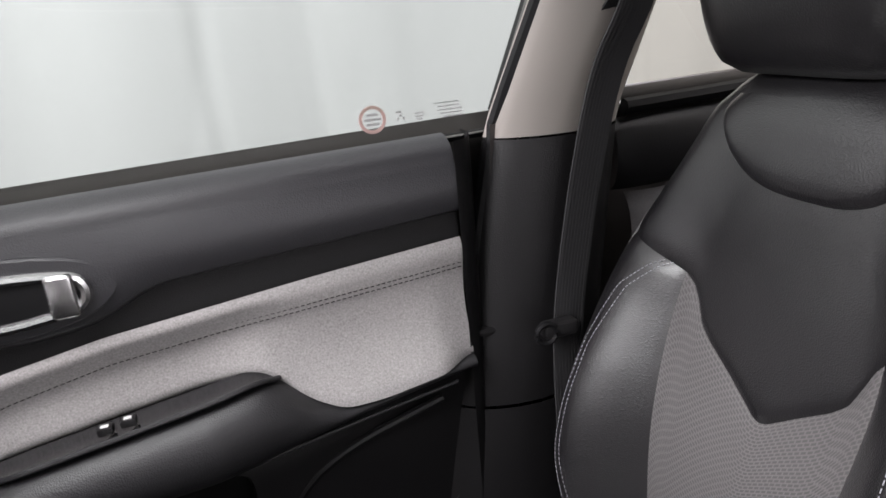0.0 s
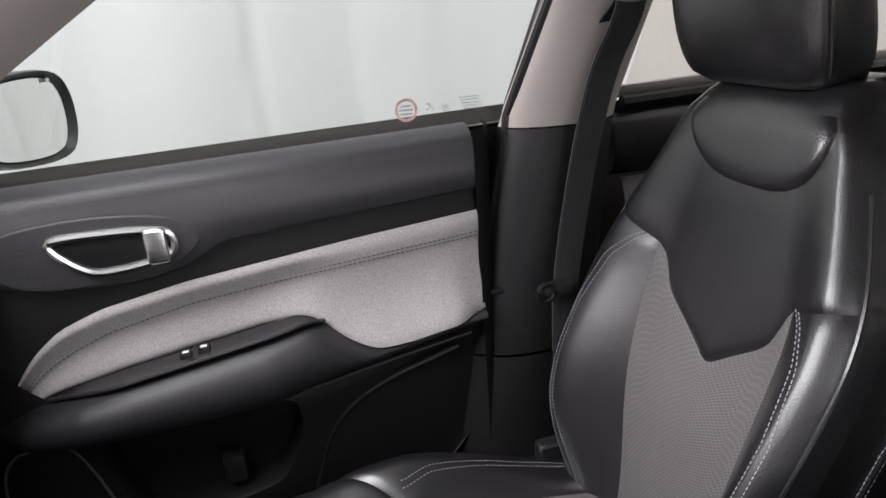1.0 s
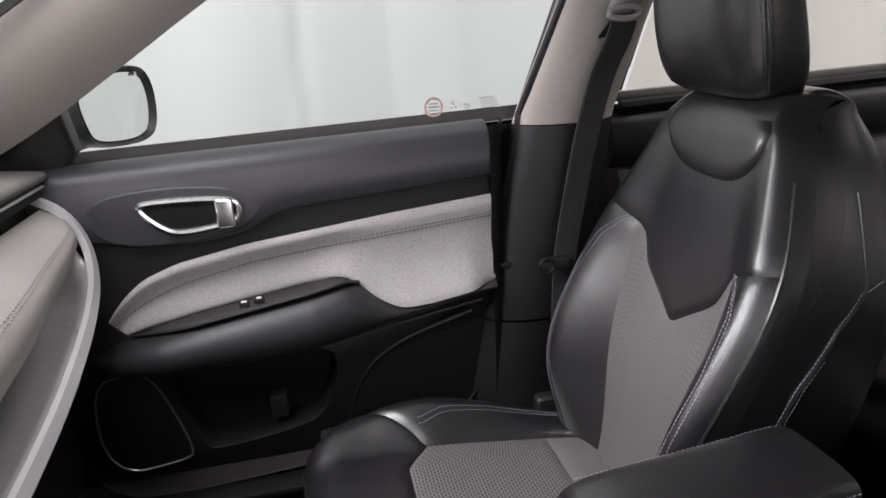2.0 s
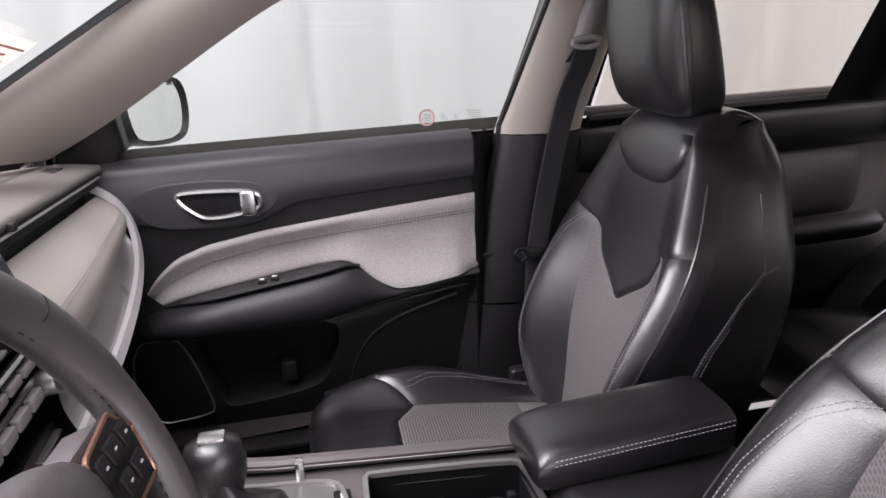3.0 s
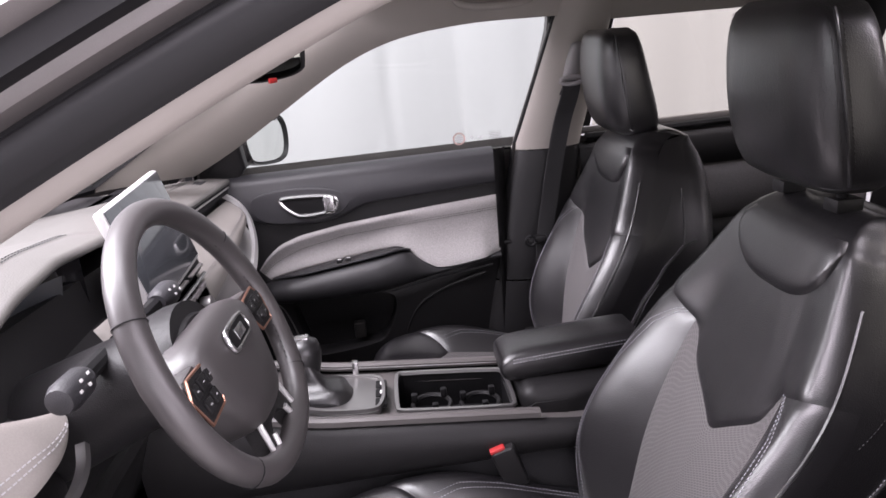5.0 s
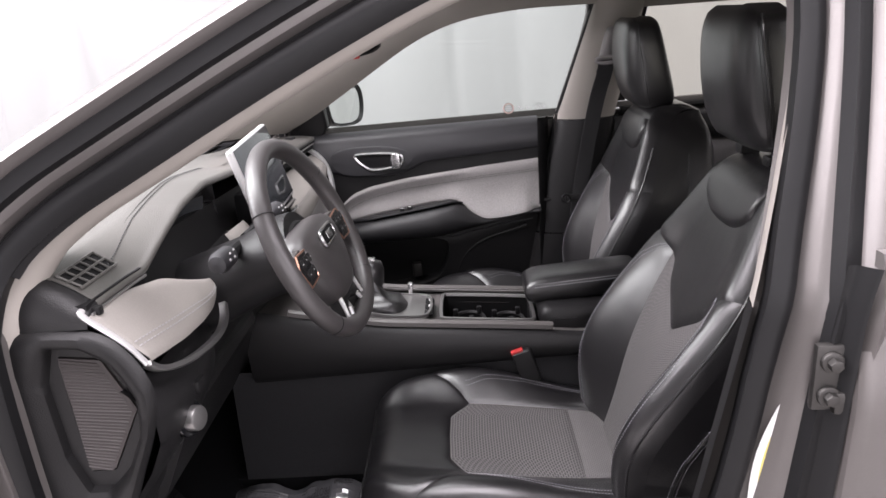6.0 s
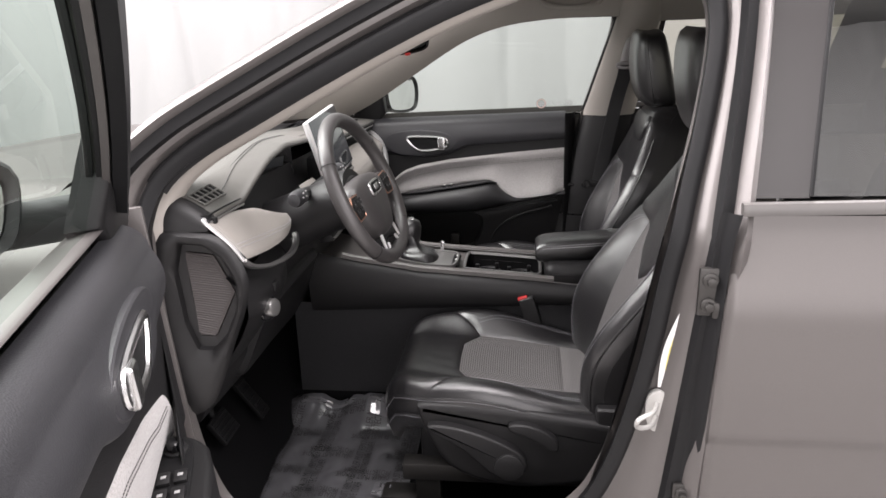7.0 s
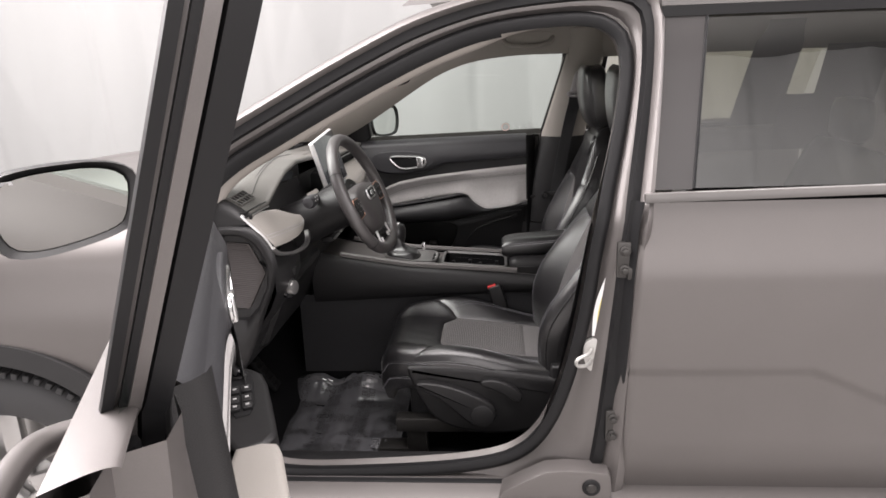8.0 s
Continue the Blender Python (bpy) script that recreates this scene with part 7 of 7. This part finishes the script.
def ceiling_fittings():
    for s in (-1, 1):
        t = thing("sun_visor", "pale grey folded sun visor under the headliner", "sun visor", "sun visors", at=(-0.40, s * 0.33, 1.45))
        v, f = box((-0.345, s * 0.33, 1.432), (0.15, 0.42, 0.018), 0.008, 3, Matrix.Rotation(radians(-14), 4, "Y"))
        made("panel", v, f, LINER, t)
        v, f = box((-0.375, s * 0.33, 1.418), (0.05, 0.12, 0.012), 0.004, 2, Matrix.Rotation(radians(-14), 4, "Y"))
        made("mirror_lid", v, f, GREY_PLASTIC, t)
    t = thing("grab_handle", "pale grey grab handle above the passenger door", "grab handle", at=(-0.05, 0.58, 1.43))
    v, f = tube(chaikin([(-0.15, 0.585, 1.44), (-0.14, 0.56, 1.405), (-0.05, 0.555, 1.395), (0.04, 0.56, 1.405), (0.05, 0.585, 1.44)], 2, False), 0.010, 10)
    made("bar", v, f, TRIM_BEIGE, t)
    t = thing("roof_console", "pale grey overhead console at the windscreen", "console", at=(-0.40, 0.0, 1.45))
    v, f = box((-0.36, 0.0, 1.455), (0.16, 0.20, 0.03), 0.01, 3)
    made("housing", v, f, LINER, t)
    t = thing("screen_sticker", "faded red printed sheet on the windscreen", "sticker", at=(-0.9, 0.33, 1.25))
    a, b = Vector(screen(0.79, 0.20)), Vector(screen(0.925, 0.18))
    c, e = Vector(screen(0.93, 0.495)), Vector(screen(0.815, 0.53))
    off = Vector((0.012, 0, -0.006))
    v, f = sheet(lambda i, j: a.lerp(b, i).lerp(e.lerp(c, i), j) + off, 4, 4)
    made("paper", v, f, thin_paper("pale_pink_paper", (0.46, 0.36, 0.32)), t)
    ink = thin_paper("faded_pink_print", (0.36, 0.25, 0.22))
    off2 = off + Vector((0.004, 0, -0.002))
    for k in range(16):
        q0, q1 = 0.04 + 0.058 * k, 0.058 + 0.058 * k + 0.008 * (k % 4 == 0)
        v, f = sheet(lambda i, j: a.lerp(b, 0.08 + (0.8 - 0.1 * (k % 3)) * i).lerp(e.lerp(c, 0.08 + (0.8 - 0.1 * (k % 3)) * i), q0 + (q1 - q0) * j) + off2, 2, 1)
        made("print_bar", v, f, ink, t)

    t = thing("yellow_tag", "round yellow paper tag on the windscreen behind the mirror", "tag", at=screen(0.88, 0.86))
    v, f = disc(Vector(screen(0.88, 0.86)) + off, (0.5, 0, -0.86), 0.024, 0.0015, 28, 0.0004)
    made("disc", v, f, YELLOW, t)


ceiling_fittings()


def rear_bench():
    t = thing("rear_bench", "black leather rear bench with headrests", "rear seat", at=(0.8, 0, 0.35))
    rings = []
    for y in np.linspace(-0.66, 0.66, 40):
        k = 0.02 * math.cos(y * 4.4) ** 2
        e = 0.03 * step(0.58, 0.66, abs(y))
        prof = [(0.60, 0.40), (0.585 - k, 0.50), (0.60, 0.545 - e), (0.68, 0.565 + k - e), (0.95, 0.53), (1.05, 0.52), (1.05, 0.40)]
        rings.append([(x, y, z) for x, z in prof])
    v, f = loft(rings)
    made("bench_cushion", v, f, LEATHER, t, "black leather cushion", sharp=60)
    rings = []
    for y in np.linspace(-0.66, 0.66, 40):
        k = 0.03 * math.cos(y * 4.4) ** 2
        e = 0.05 * step(0.55, 0.66, abs(y))
        prof = [(0.99, 0.50), (0.955 + k, 0.62), (1.00 + k, 0.80), (1.05 + k, 0.96 - e), (1.10, 1.01 - e), (1.15, 1.0 - e), (1.16, 0.9), (1.10, 0.5)]
        rings.append([(x, y, z) for x, z in prof])
    v, f = loft(rings)
    made("bench_back", v, f, LEATHER, t, "black leather backrest", sharp=60)
    for y in (-0.36, 0.36):
        rings = [[(1.12 + 0.045 * k * math.sin(q) + 0.02 * (z - 1.0), y + 0.125 * k * math.copysign(abs(math.cos(q)) ** 0.5, math.cos(q)), z) for q in np.linspace(0, 2 * math.pi, 24, endpoint=False)] for z, k in ((1.02, 0.75), (1.04, 1.0), (1.13, 1.0), (1.165, 0.85), (1.175, 0.5))]
        v, f = loft(rings)
        made("headrest", v, f, LEATHER, t, "black leather headrest", sharp=60)


rear_bench()


def footwell():
    t = thing("floor_cover", "creased black plastic floor film with dull print", "floor cover", at=(-0.70, -0.37, 0.26))

    def film(i, j):
        x, y = -1.05 + 0.56 * i, -0.65 + 0.52 * j
        z = 0.262 + 0.012 * noise.noise((x * 9, y * 9, 1.3)) + 0.007 * abs(noise.noise((x * 22, y * 17, 4.0))) + 0.06 * step(-0.98, -1.06, x)
        z += 0.035 * step(-0.94, -1.02, x) * abs(noise.noise((x * 20, y * 26, 2.0)))
        z += 0.055 * step(-0.26, -0.14, y) * (0.7 + 0.6 * noise.noise((x * 14, y * 3, 9)))
        return (x, y, z)
    v, f = sheet(film, 90, 80)
    made("film", v, f, FILM, t, "shiny creased black film", sharp=70)
    # crumpled clear edges that catch the light
    for x0, y0, sx, sy, sd in ((-0.66, -0.20, 0.12, 0.05, 1.0), (-1.00, -0.42, 0.05, 0.06, 5.0), (-0.86, -0.17, 0.16, 0.02, 8.0), (-0.58, -0.52, 0.07, 0.06, 12.0)):
        def crumple(i, j):
            p = Vector(film((x0 + sx * i + 1.05) / 0.56, (y0 + sy * j + 0.65) / 0.52))
            e = min(i, 1 - i, j, 1 - j) * 4
            return p + Vector((0, 0, 0.002 + 0.020 * min(1, e) * abs(noise.noise((i * 5 + sd, j * 4, sd))) + 0.006 * abs(noise.noise((i * 11, j * 9 + sd, 3)))))
        v, f = sheet(crumple, 9, 7)
        made("crumpled_edge", v, f, CLEARFILM, t, "crumpled clear film edge", sharp=5)
    # dull printed words across the film, in blocks turned this way and that
    words = bpy.data.curves.new("print_words", "FONT")
    words.body, words.size, words.space_line, words.resolution_u = "DEALER MUST REMOVE\nPROTECTIVE COVER", 0.032, 0.80, 2
    holder = bpy.data.objects.new("print_words", words)
    flat = bpy.data.meshes.new_from_object(holder)
    bpy.data.objects.remove(holder)
    glyphs = [p.co.copy() for p in flat.vertices]
    faces = [list(p.vertices) for p in flat.polygons]
    bpy.data.meshes.remove(flat)
    for r in range(5):
        for c in range(6):
            x0, y0 = -1.02 + 0.118 * r, -0.632 + 0.084 * c
            turned = (r + c) % 2 == 0
            vs = []
            for g in glyphs:
                px, py = (x0 + 0.030 - g.y * 0.9, y0 - 0.05 + g.x * 0.46) if turned else (x0 + 0.120 - g.x * 0.42, y0 + 0.030 - g.y * 0.8)
                px, py = min(-0.495, max(-1.045, px)), min(-0.135, max(-0.645, py))
                vs.append(Vector((px, py, film((px + 1.05) / 0.56, (py + 0.65) / 0.52)[2] + 0.0030)))
            made("print_block", vs, faces, FILMPRINT, t)
    m = thing("pedals", "black ribbed pedals in the footwell", "pedal", at=(-0.93, -0.45, 0.4))
    for y, z, h in ((-0.50, 0.44, 0.07), (-0.33, 0.42, 0.13)):
        rot = Matrix.Translation((-0.945, y, z)) @ Matrix.Rotation(radians(-35), 4, "Y")
        v, f = box((0, 0, 0), (0.014, 0.085 if h < 0.1 else 0.05, h), 0.005)
        pd = made("pedal", [rot @ p for p in v], f, RUBBER, m, "black pedal")
        for k in range(5):
            v, f = box((0.008, 0, -h * 0.38 + h * 0.19 * k), (0.005, 0.075 if h < 0.1 else 0.042, 0.006), 0.001, 1)
            made("rib", [rot @ p for p in v], f, RUBBER, pd)
        v, f = tube([rot @ Vector((-0.005, 0, h / 2)), (-1.0, y, z + 0.2)], 0.009, 8)
        made("arm", v, f, DARK, pd)
    t = thing("passenger_mat", "plain black carpet mat in the passenger footwell", "mat", at=(-0.70, 0.40, 0.26))
    v, f = box((-0.70, 0.40, 0.262), (0.50, 0.46, 0.014), 0.006)
    made("pile", v, f, CARPET, t)


footwell()
